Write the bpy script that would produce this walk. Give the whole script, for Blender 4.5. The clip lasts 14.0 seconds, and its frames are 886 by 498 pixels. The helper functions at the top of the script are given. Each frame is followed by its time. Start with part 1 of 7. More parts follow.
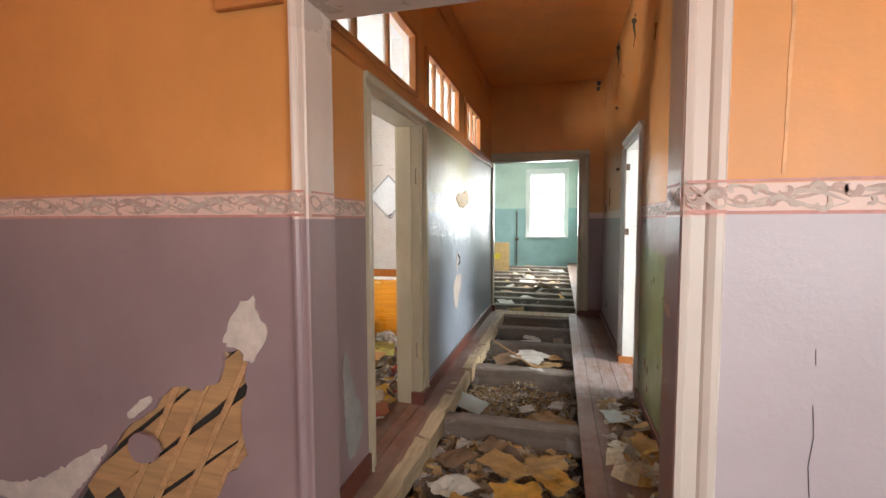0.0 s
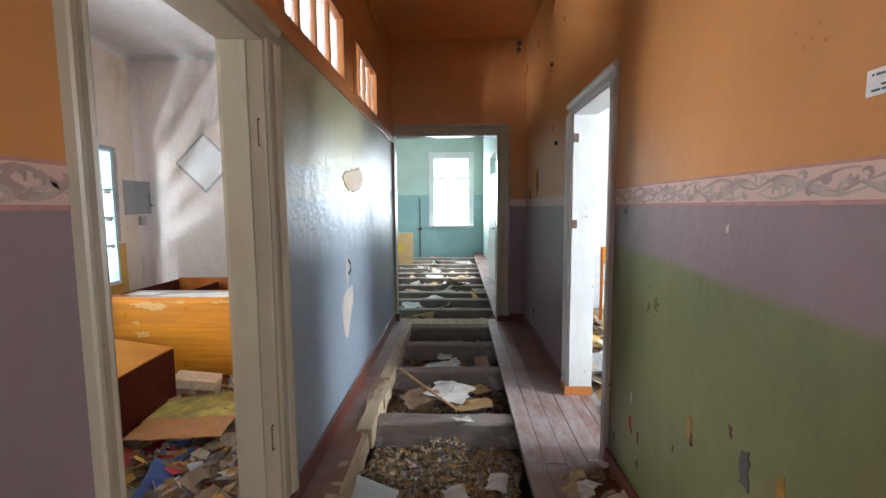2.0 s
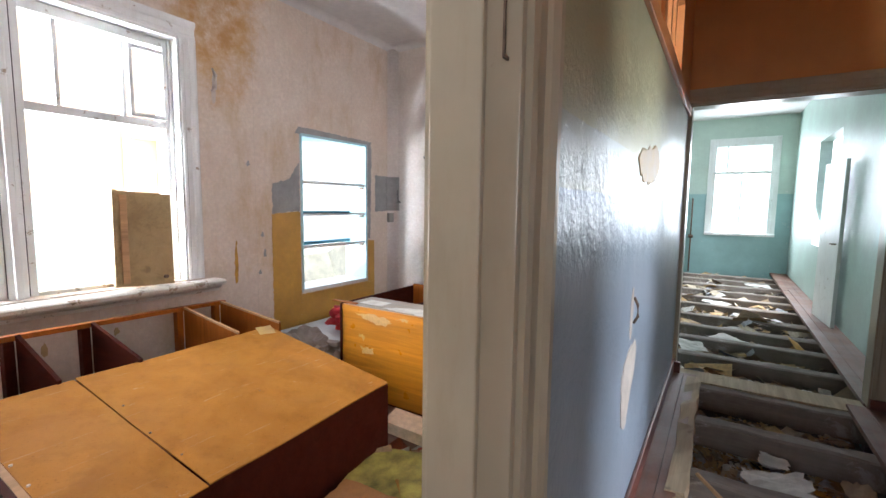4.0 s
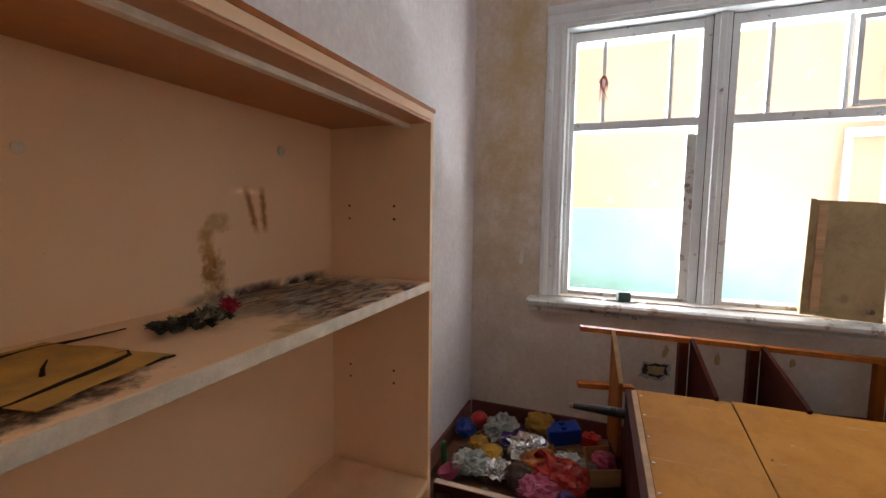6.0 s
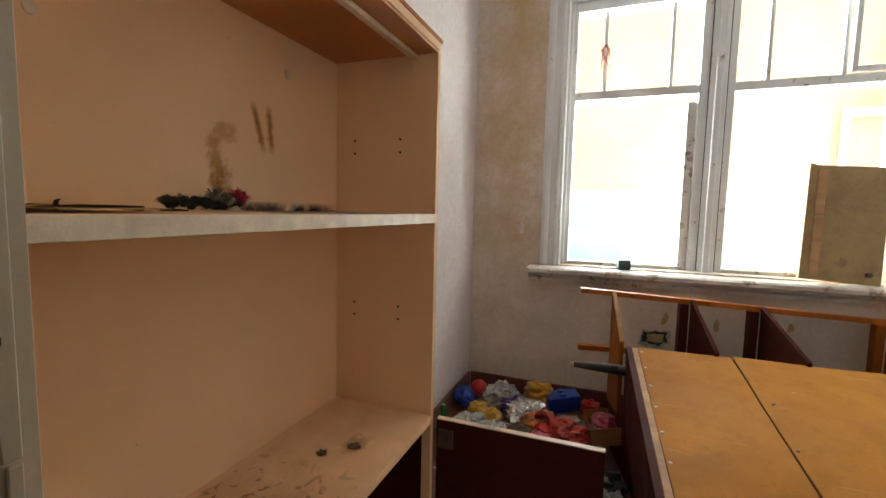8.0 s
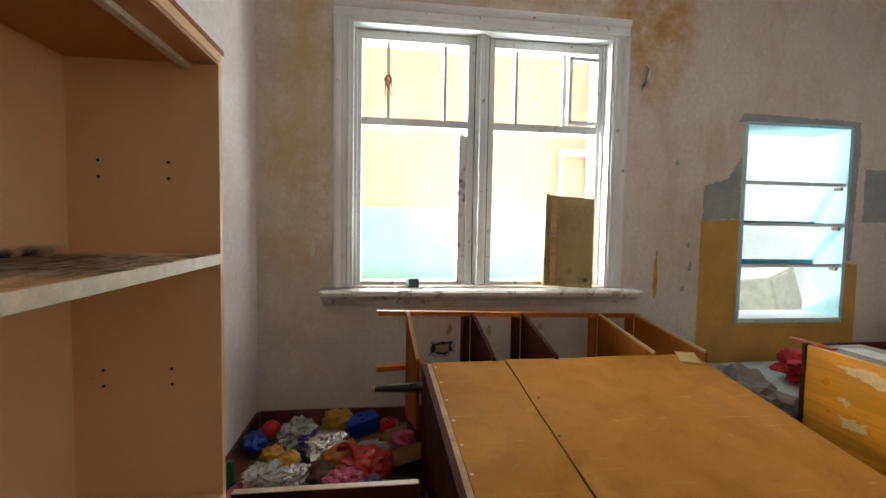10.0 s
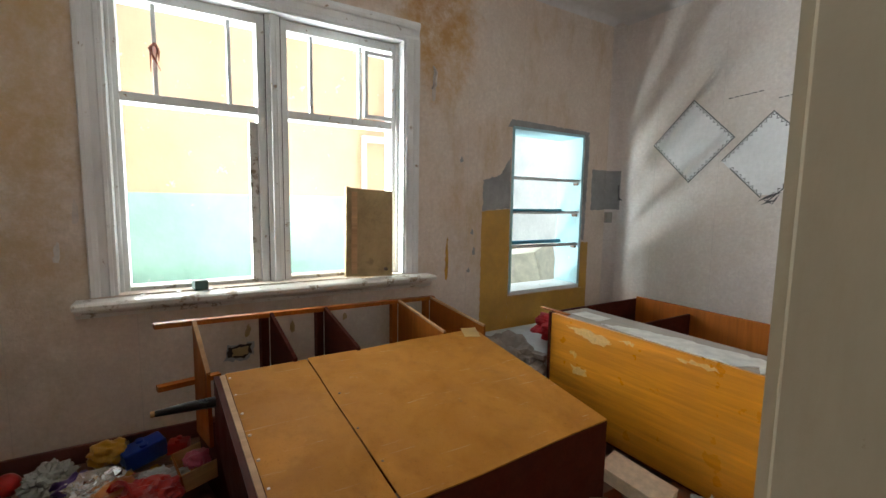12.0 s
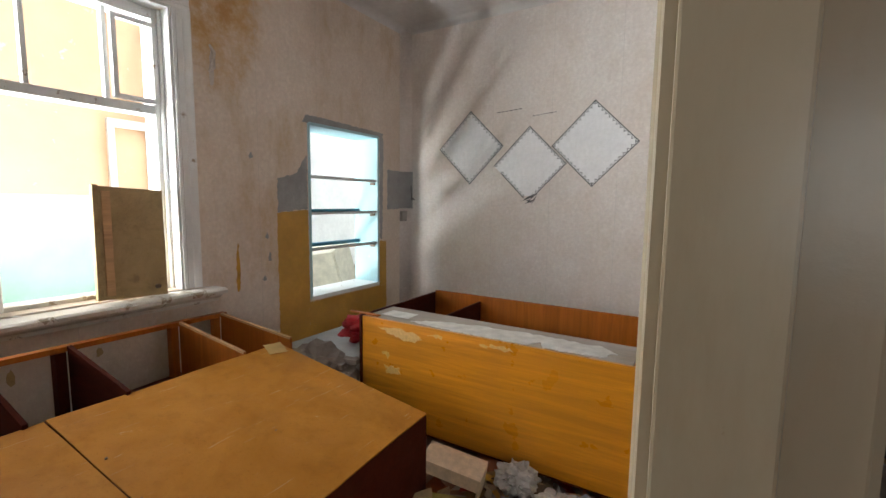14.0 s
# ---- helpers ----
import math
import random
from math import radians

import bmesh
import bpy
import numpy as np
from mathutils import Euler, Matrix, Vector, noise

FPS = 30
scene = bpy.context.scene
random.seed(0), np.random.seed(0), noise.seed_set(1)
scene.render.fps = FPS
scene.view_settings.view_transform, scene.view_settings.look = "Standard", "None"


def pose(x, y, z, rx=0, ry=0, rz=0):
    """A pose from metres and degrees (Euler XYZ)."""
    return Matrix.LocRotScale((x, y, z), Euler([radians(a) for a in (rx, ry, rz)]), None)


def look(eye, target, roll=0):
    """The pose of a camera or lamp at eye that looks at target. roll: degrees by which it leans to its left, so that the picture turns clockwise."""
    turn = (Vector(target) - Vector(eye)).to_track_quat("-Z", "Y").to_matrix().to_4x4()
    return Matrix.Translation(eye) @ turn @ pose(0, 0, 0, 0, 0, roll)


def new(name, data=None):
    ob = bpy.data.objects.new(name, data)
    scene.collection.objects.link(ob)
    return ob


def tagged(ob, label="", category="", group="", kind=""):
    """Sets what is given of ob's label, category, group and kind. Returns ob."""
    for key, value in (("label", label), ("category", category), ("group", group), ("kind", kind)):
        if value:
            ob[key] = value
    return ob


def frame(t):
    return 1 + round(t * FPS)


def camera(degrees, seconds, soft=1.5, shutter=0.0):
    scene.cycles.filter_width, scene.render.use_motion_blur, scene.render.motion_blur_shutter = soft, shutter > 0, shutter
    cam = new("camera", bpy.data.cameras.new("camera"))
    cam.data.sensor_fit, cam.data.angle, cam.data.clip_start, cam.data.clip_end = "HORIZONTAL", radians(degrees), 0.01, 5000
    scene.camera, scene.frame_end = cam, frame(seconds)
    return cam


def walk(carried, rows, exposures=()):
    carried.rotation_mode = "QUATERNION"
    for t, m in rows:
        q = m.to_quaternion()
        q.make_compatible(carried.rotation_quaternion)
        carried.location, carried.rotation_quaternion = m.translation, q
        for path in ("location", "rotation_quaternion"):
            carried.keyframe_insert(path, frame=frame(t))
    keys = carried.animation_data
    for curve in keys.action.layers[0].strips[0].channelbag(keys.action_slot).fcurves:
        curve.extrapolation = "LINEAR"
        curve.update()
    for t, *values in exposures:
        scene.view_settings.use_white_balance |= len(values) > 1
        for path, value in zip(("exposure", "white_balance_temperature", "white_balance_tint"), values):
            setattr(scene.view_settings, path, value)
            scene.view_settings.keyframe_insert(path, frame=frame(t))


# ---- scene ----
cam = camera(90.7, 14.0)
PATH = [
    (0, (0.104, -0.006, 1.373), (-0.408, 1.923, 1.242), -0.2),
    (0.5, (-0.035, 0.329, 1.388), (-0.19, 2.317, 1.242), -0.1),
    (1, (-0.147, 0.629, 1.414), (-0.212, 2.619, 1.227), -0.3),
    (1.5, (-0.148, 0.983, 1.399), (-0.206, 2.973, 1.207), -0.6),
    (2, (-0.114, 1.273, 1.386), (-0.179, 3.263, 1.196), -0.4),
    (2.2, (-0.127, 1.389, 1.385), (-0.194, 3.379, 1.194), -0.3),
    (4.3, (-0.72, 2.476, 1.399), (-2.106, 3.905, 1.204), 0.4),
    (4.5, (-0.809, 2.541, 1.385), (-2.41, 3.724, 1.194), 0.1),
    (5, (-0.944, 2.661, 1.428), (-2.909, 2.986, 1.242), 0.4),
    (5.5, (-0.955, 2.639, 1.425), (-2.913, 2.279, 1.242), 0.6),
    (6, (-0.911, 2.59, 1.394), (-2.767, 1.867, 1.211), 0.7),
    (6.5, (-0.888, 2.595, 1.365), (-2.684, 1.735, 1.179), 0.8),
    (7, (-0.875, 2.611, 1.317), (-2.659, 1.726, 1.133), 0.9),
    (7.5, (-0.867, 2.611, 1.249), (-2.656, 1.736, 1.067), 1.0),
    (8, (-0.887, 2.572, 1.187), (-2.75, 1.866, 1.01), 1.3),
    (8.5, (-0.903, 2.53, 1.177), (-2.853, 2.116, 1.005), 1.1),
    (8.7, (-0.92, 2.504, 1.168), (-2.891, 2.208, 1.002), 1.0),
    (10.8, (-0.942, 2.5, 1.357), (-2.862, 3.031, 1.174), 1.0),
    (11, (-0.935, 2.5, 1.373), (-2.827, 3.11, 1.154), 1.0),
    (11.5, (-0.905, 2.534, 1.369), (-2.711, 3.367, 1.159), 0.9),
    (12, (-0.881, 2.562, 1.373), (-2.58, 3.596, 1.163), 0.9),
    (12.5, (-0.883, 2.557, 1.368), (-2.466, 3.762, 1.162), 1.0),
    (13, (-0.968, 2.538, 1.365), (-2.431, 3.885, 1.148), 1.0),
    (13.5, (-1.053, 2.534, 1.362), (-2.339, 4.051, 1.15), 0.9),
    (14, (-1.014, 2.546, 1.4), (-2.05, 4.243, 1.188), 0.7),
]
EXPOSURES = [(0.0, 0.4, 6700, 9), (0.5, 0.2, 6500, 9), (1.5, 0.15, 6150, 8), (2.2, 0.2, 5850, 8), (4.3, 0.2, 5950, 12), (5.0, 0.0, 5750, 10), (5.5, -0.4, 5800, 9), (6.0, -0.6, 6000, 11), (6.5, -0.45, 6250, 7),
             (7.5, -0.2, 6400, 4), (8.7, -0.4, 6300, 3), (10.8, -0.62, 6200, 1), (12.5, -0.7, 6150, 3), (14.0, -0.7, 6450, 7)]
walk(cam, [(t, look(eye, target, roll)) for t, eye, target, roll in PATH], EXPOSURES)

# ---- world, sun and large lights ----
world = bpy.data.worlds.new("sky")
scene.world = world
world.use_nodes = True
wn = world.node_tree
sky = wn.nodes.new("ShaderNodeTexSky")
sky.sky_type, sky.sun_disc = "NISHITA", False
sky.sun_elevation, sky.sun_rotation = radians(58), radians(65)
bg = wn.nodes["Background"]
wn.links.new(sky.outputs[0], bg.inputs[0])
bg.inputs[1].default_value = 0.12

sun = bpy.data.lights.new("sun", "SUN")
sun.energy, sun.angle, sun.color = 3.5, radians(0.5), (1.0, 0.95, 0.86)
sun_ob = new("sun", sun)
sun_ob.matrix_world = look((0, 0, 20), Vector((0, 0, 20)) + Vector((-0.48, -0.22, -0.85)))


def area_light(name, eye, target, w, h, power, color=(0.93, 0.97, 1.0), spread=180):
    """An area lamp: daylight in an opening, or light added out of view."""
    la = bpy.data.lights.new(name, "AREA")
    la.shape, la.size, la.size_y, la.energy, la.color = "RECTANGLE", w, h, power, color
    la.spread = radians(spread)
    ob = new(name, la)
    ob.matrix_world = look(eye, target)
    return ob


area_light("window_daylight", (-4.50, 2.70, 1.50), (-3.0, 4.00, 1.95), 1.5, 1.7, 240, (0.95, 0.98, 1.0), 124)
# low strip added out of view, for light bounced up off sunlit ground
area_light("hatch_bounce_strip", (-4.57, 4.05, 0.27), (-3.7, 4.05, 1.45), 1.6, 0.10, 105)
# lamps added out of view to brighten the veranda wall and the annex
area_light("veranda_wall_fill", (-4.02, 2.2, 3.20), (-5.45, 2.2, 1.5), 4.4, 0.6, 66)
area_light("annex_top_fill", (-5.8, 6.3, 3.30), (-5.8, 6.3, 0), 3.0, 2.6, 170)
area_light("end_room_daylight", (-0.285, 14.50, 1.84), (-0.4, 10, 1.2), 1.0, 1.9, 100)
area_light("end_room_side_daylight", (0.70, 10.9, 1.68), (-2, 10.6, 0.9), 1.5, 1.6, 130)
area_light("side_room_daylight", (4.25, 3.25, 1.7), (0, 4.3, 1.2), 1.3, 1.7, 230)
# unseen east opening, added to light the hall from the right
area_light("hall_east_fill", (1.86, -0.75, 1.55), (-1.5, 0.8, 1.5), 1.4, 1.4, 46)
area_light("hall_rear_daylight", (0.6, -2.98, 1.75), (0.0, 1.0, 1.5), 1.9, 1.6, 64)


# ---- helpers for building ----
def part(name, bm, material, parent=None, label="", smooth=False):
    """Links a bmesh as one mesh object, under a thing or a part."""
    me = bpy.data.meshes.new(name)
    bmesh.ops.recalc_face_normals(bm, faces=bm.faces)
    bm.to_mesh(me)
    bm.free()
    me.materials.append(material)
    if smooth:
        me.polygons.foreach_set("use_smooth", [True] * len(me.polygons))
    ob = new(name, me)
    if parent is not None:
        ob.parent = parent
    if label:
        ob["label"] = label
    return ob


def thing(name, label, category, m=None, group="", kind=""):
    ob = new(name)
    if m is not None:
        ob.matrix_basis = m
    return tagged(ob, label, category, group, kind)


def box(x0, x1, y0, y1, z0, z1, bevel=0.0, bm=None):
    b = bmesh.new()
    vs = [b.verts.new((x, y, z)) for x in (x0, x1) for y in (y0, y1) for z in (z0, z1)]
    for f in ((0, 1, 3, 2), (4, 6, 7, 5), (0, 4, 5, 1), (2, 3, 7, 6), (0, 2, 6, 4), (1, 5, 7, 3)):
        b.faces.new([vs[i] for i in f])
    if bevel:
        bmesh.ops.bevel(b, geom=b.edges[:], offset=bevel, segments=2, profile=0.6, affect="EDGES")
    return merge(bm, b) if bm is not None else b


def merge(bm, b, m=None):
    """Adds b to bm."""
    if m is not None:
        bmesh.ops.transform(b, matrix=m, verts=b.verts)
    me = bpy.data.meshes.new("tmp")
    b.to_mesh(me)
    b.free()
    bm.from_mesh(me)
    bpy.data.meshes.remove(me)
    return bm


def prism(points, axis, a0, a1, bevel=0.0):
    """A polygon given in the two other axes, drawn out along axis from a0 to a1."""
    b = bmesh.new()

    def place(p, a):
        u, v = p
        return {"x": (a, u, v), "y": (u, a, v), "z": (u, v, a)}[axis]
    lo = [b.verts.new(place(p, a0)) for p in points]
    hi = [b.verts.new(place(p, a1)) for p in points]
    b.faces.new(lo)
    b.faces.new(hi)
    n = len(points)
    for i in range(n):
        b.faces.new((lo[i], lo[(i + 1) % n], hi[(i + 1) % n], hi[i]))
    if bevel:
        bmesh.ops.bevel(b, geom=b.edges[:], offset=bevel, segments=1, affect="EDGES")
    return b


def tube(path, radii, sides=8, bm=None):
    """A round bar along a path."""
    b = bm if bm is not None else bmesh.new()
    if not isinstance(radii, (list, tuple)):
        radii = [radii] * len(path)
    rings = []
    for i, p in enumerate(path):
        p = Vector(p)
        d = Vector(path[min(i + 1, len(path) - 1)]) - Vector(path[max(i - 1, 0)])
        q = d.to_track_quat("Z", "Y")
        rings.append([b.verts.new(p + q @ Vector((radii[i] * math.cos(2 * math.pi * k / sides), radii[i] * math.sin(2 * math.pi * k / sides), 0))) for k in range(sides)])
    for r0, r1 in zip(rings, rings[1:]):
        for k in range(sides):
            b.faces.new((r0[k], r0[(k + 1) % sides], r1[(k + 1) % sides], r1[k]))
    b.faces.new(rings[0][::-1])
    b.faces.new(rings[-1])
    return b


def wall(name, axis, p0, p1, a0, a1, z0, z1, holes, material, label="plastered wall", fine=False):
    """A wall with real openings. axis: the axis that it runs along; p0, p1: its two faces; holes: (a0, a1, z0, z1)."""
    us = sorted({a0, a1, *[h for o in holes for h in o[:2]]})
    vs = sorted({z0, z1, *[h for o in holes for h in o[2:]]})
    us, vs = [u for u in us if a0 <= u <= a1], [v for v in vs if z0 <= v <= z1]
    b = bmesh.new()
    cache = {}

    def vert(u, p, v):
        key = (round(u, 5), round(p, 5), round(v, 5))
        if key not in cache:
            cache[key] = b.verts.new((u, p, v) if axis == "x" else (p, u, v))
        return cache[key]

    def solid(i, j):
        if not (0 <= i < len(us) - 1 and 0 <= j < len(vs) - 1):
            return False
        u, v = (us[i] + us[i + 1]) / 2, (vs[j] + vs[j + 1]) / 2
        return not any(o[0] < u < o[1] and o[2] < v < o[3] for o in holes)
    for i in range(len(us) - 1):
        for j in range(len(vs) - 1):
            if not solid(i, j):
                continue
            u0, u1, v0, v1 = us[i], us[i + 1], vs[j], vs[j + 1]
            for p in (p0, p1):
                b.faces.new([vert(u0, p, v0), vert(u1, p, v0), vert(u1, p, v1), vert(u0, p, v1)])
            for di, dj, e0, e1 in ((-1, 0, (u0, v0), (u0, v1)), (1, 0, (u1, v0), (u1, v1)), (0, -1, (u0, v0), (u1, v0)), (0, 1, (u0, v1), (u1, v1))):
                if not solid(i + di, j + dj):
                    b.faces.new([vert(e0[0], p0, e0[1]), vert(e1[0], p0, e1[1]), vert(e1[0], p1, e1[1]), vert(e0[0], p1, e0[1])])
    return tagged(part(name, b, material), label, "wall", kind="structure")


# ---- materials ----
class Mat:
    """A node material, built step by step."""

    def __init__(self, name, rough=0.6, metal=0.0, local=False):
        self.m = bpy.data.materials.new(name)
        self.m.use_nodes = True
        self.t = self.m.node_tree
        self.b = self.t.nodes["Principled BSDF"]
        self.b.inputs["Roughness"].default_value = rough
        self.b.inputs["Metallic"].default_value = metal
        if local:
            self.co = self.t.nodes.new("ShaderNodeTexCoord").outputs["Object"]
        else:
            self.co = self.t.nodes.new("ShaderNodeNewGeometry").outputs["Position"]

    def put(self, sock, v):
        if isinstance(v, bpy.types.NodeSocket):
            self.t.links.new(v, sock)
        else:
            sock.default_value = (*v, 1) if isinstance(v, tuple) and len(v) == 3 and sock.type == "RGBA" else v

    def noise(self, scale, detail=4, rough=0.55, stretch=None, distort=0.0):
        n = self.t.nodes.new("ShaderNodeTexNoise")
        n.inputs["Scale"].default_value, n.inputs["Detail"].default_value, n.inputs["Roughness"].default_value = scale, detail, rough
        n.inputs["Distortion"].default_value = distort
        co = self.co
        if stretch:
            mp = self.t.nodes.new("ShaderNodeMapping")
            mp.inputs["Scale"].default_value = stretch
            self.t.links.new(co, mp.inputs[0])
            co = mp.outputs[0]
        self.t.links.new(co, n.inputs["Vector"])
        return n.outputs["Fac"]

    def math(self, op, a, b=0.0):
        n = self.t.nodes.new("ShaderNodeMath")
        n.operation = op
        self.put(n.inputs[0], a)
        self.put(n.inputs[1], b)
        return n.outputs[0]

    def step(self, v, lo, hi):
        n = self.t.nodes.new("ShaderNodeMapRange")
        n.inputs[1].default_value, n.inputs[2].default_value = lo, hi
        self.put(n.inputs[0], v)
        return n.outputs[0]

    def mix(self, f, a, b, mode="MIX"):
        n = self.t.nodes.new("ShaderNodeMix")
        n.data_type, n.blend_type = "RGBA", mode
        self.put(n.inputs[0], f)
        self.put(n.inputs[6], a)
        self.put(n.inputs[7], b)
        return n.outputs[2]

    def xyz(self):
        n = self.t.nodes.new("ShaderNodeSeparateXYZ")
        self.t.links.new(self.co, n.inputs[0])
        return n.outputs

    def rnd(self):
        return self.t.nodes.new("ShaderNodeObjectInfo").outputs["Random"]

    def isle(self):
        return self.t.nodes.new("ShaderNodeNewGeometry").outputs["Random Per Island"]

    def spot(self, cx, cy, cz, rx, ry, rz):
        """1 inside an ellipsoid with a torn edge, 0 outside."""
        o = self.xyz()
        s = None
        for ax, c, r in zip(o, (cx, cy, cz), (rx, ry, rz)):
            d = self.math("DIVIDE", self.math("SUBTRACT", ax, c), r)
            d = self.math("MULTIPLY", d, d)
            s = d if s is None else self.math("ADD", s, d)
        small = sorted((rx, ry, rz))[1]
        s = self.math("ADD", s, self.math("MULTIPLY", self.math("SUBTRACT", self.noise(max(1.1 / small, 3.0), 7, 0.72), 0.5), 6.0))
        return self.step(s, 1.5, 0.1 if small < 0.06 else -0.2)

    def bump(self, h, strength=0.3, dist=0.01):
        n = self.t.nodes.new("ShaderNodeBump")
        n.inputs["Strength"].default_value, n.inputs["Distance"].default_value = strength, dist
        self.put(n.inputs["Height"], h)
        self.t.links.new(n.outputs[0], self.b.inputs["Normal"])
        return self

    def color(self, c):
        self.put(self.b.inputs["Base Color"], c)
        return self

    def rough(self, r):
        self.put(self.b.inputs["Roughness"], r)
        return self


def shade(c, k):
    return tuple(min(1, v * k) for v in c)


def plain(name, c, rough=0.5, metal=0.0, vary=0.25, scale=9, bump=0.15, local=True):
    """A painted or moulded surface with grain and grime."""
    m = Mat(name, rough, metal, local)
    f = m.step(m.noise(scale, 5, 0.6), 0.3, 0.7)
    g = m.step(m.noise(scale * 9, 3), 0.35, 0.65)
    col = m.mix(f, shade(c, 1 - vary), shade(c, 1 + vary * 0.5))
    m.color(m.mix(m.math("MULTIPLY", g, 0.25), col, shade(c, 0.7)))
    m.rough(m.math("ADD", m.math("MULTIPLY", f, 0.2), rough - 0.1))
    return m.bump(m.noise(scale * 12, 4), bump, 0.004).m


ORANGE, LILAC = (0.62, 0.27, 0.082), (0.285, 0.205, 0.212)


def corridor_paint(name, lower, upper=ORANGE, border=(0.66, 0.47, 0.40), b0=1.392, b1=1.475, gloss=0.42, green=None, blotch=0.18, pale=None, relief=0.22, depth=0.012):
    m = Mat(name, gloss)
    x, y, z = m.xyz()
    z = m.math("ADD", z, m.math("MULTIPLY", m.math("SUBTRACT", m.noise(5, 3), 0.5), 0.012))
    f = m.step(m.noise(1.6, 5, 0.6), 0.3, 0.7)
    streak = m.step(m.noise(3.0, 4, 0.6, (2.2, 2.2, 0.25)), 0.35, 0.7)
    up = m.mix(f, shade(upper, 1 - blotch), shade(upper, 1 + blotch * 0.5))
    up = m.mix(m.math("MULTIPLY", streak, 0.22), up, shade(upper, 0.72))
    lo = m.mix(f, shade(lower, 1 - blotch), shade(lower, 1 + blotch * 0.5))
    lo = m.mix(m.math("MULTIPLY", streak, 0.18), lo, shade(lower, 0.78))
    if pale:
        lo = m.mix(m.step(x, 0.556, 0.558), lo, m.mix(f, shade(pale, 0.92), shade(pale, 1.05)))
    if green:
        edge = m.math("ADD", m.math("MULTIPLY", y, 0.046), 1.03)
        edge = m.math("ADD", edge, m.math("MULTIPLY", m.math("SUBTRACT", m.noise(2.5, 3), 0.5), 0.05))
        isgreen = m.math("MULTIPLY", m.step(m.math("SUBTRACT", edge, z), -0.015, 0.02), m.step(y, 4.6, 4.5))
        gc = m.mix(m.step(m.noise(2.6, 5, 0.65, (1, 1, 0.5)), 0.3, 0.7), shade(green, 0.75), shade(green, 1.15))
        lo = m.mix(isgreen, lo, gc)
    c = m.mix(m.step(z, b0 - 0.002, b0 + 0.002), lo, border)
    c = m.mix(m.step(z, b1 - 0.002, b1 + 0.002), c, up)
    speck = m.step(m.noise(26, 6, 0.7), 0.70, 0.76)
    c = m.mix(m.math("MULTIPLY", speck, 0.5), c, (0.55, 0.52, 0.48))
    m.color(c)
    m.rough(m.math("ADD", gloss - 0.1, m.math("MULTIPLY", f, 0.22)))
    return m.bump(m.math("ADD", m.noise(6, 4), m.math("MULTIPLY", m.noise(45, 4, 0.7), 0.35)), relief, depth).m


M_HALL = corridor_paint("hall_paint", LILAC, relief=0.28)
M_HALL_N = corridor_paint("hall_paint_repainted", LILAC, pale=(0.46, 0.41, 0.435), relief=0.28)
M_CORR = corridor_paint("corridor_paint", LILAC, green=(0.195, 0.20, 0.08), gloss=0.34, relief=0.45)
# beige-green and pale blue carry the far room's reflection, mixed into worn paint
M_CORR_L = corridor_paint("corridor_worn_sheen_paint", (0.29, 0.34, 0.41), upper=(0.36, 0.345, 0.20), border=(0.34, 0.36, 0.30), b0=1.44, b1=1.60, gloss=0.36, relief=0.55, depth=0.025)
M_ORANGE = corridor_paint("orange_paint", ORANGE, border=ORANGE, b0=-4, b1=-3.9, gloss=0.5)
# ceiling copy of the orange, raised for light bounced onto it
M_CEIL_O = corridor_paint("bounce_raised_orange_paint", ORANGE, upper=(0.76, 0.31, 0.09), border=ORANGE, b0=-4, b1=-3.9, gloss=0.55)


def wallpaper(name, base, stain=(0.48, 0.32, 0.13), stain_amount=0.3, spots=(), yellow=None):
    """Old mottled wallpaper with water stains."""
    m = Mat(name, 0.78)
    x, y, z = m.xyz()
    small = m.step(m.noise(38, 5, 0.65), 0.36, 0.66)
    leaf = m.step(m.noise(17, 3, 0.6, None, 1.6), 0.42, 0.58)
    big = m.step(m.noise(1.1, 5, 0.65), 0.35, 0.72)
    c = m.mix(small, shade(base, 0.90), shade(base, 1.06))
    c = m.mix(m.math("MULTIPLY", leaf, 0.30), c, (base[0] * 0.84, base[1] * 0.78, base[2] * 0.78))
    c = m.mix(m.math("MULTIPLY", big, 0.42), c, (base[0] * 0.80, base[1] * 0.70, base[2] * 0.60))
    mid = m.step(m.noise(5.5, 5, 0.7), 0.45, 0.62)
    c = m.mix(m.math("MULTIPLY", mid, 0.22), c, (base[0] * 0.76, base[1] * 0.68, base[2] * 0.60))
    run = m.step(m.noise(2.6, 6, 0.7, (1.0, 1.0, 0.45)), 0.52, 0.70)
    c = m.mix(m.math("MULTIPLY", run, stain_amount), c, stain)
    for s, col, k in spots:
        c = m.mix(m.math("MULTIPLY", m.spot(*s), k), c, col)
    seam = m.math("ABSOLUTE", m.math("SUBTRACT", m.math("FRACT", m.math("MULTIPLY", m.math("ADD", x, y), 1.887)), 0.5))
    c = m.mix(m.math("MULTIPLY", m.step(seam, 0.006, 0.001), 0.35), c, shade(base, 0.6))
    m.color(c)
    return m.bump(m.math("ADD", m.noise(30, 5, 0.7), m.math("MULTIPLY", m.noise(3, 4), 1.2)), 0.25, 0.010).m


PAPER = (0.745, 0.695, 0.69)
RUST = (0.40, 0.20, 0.055)
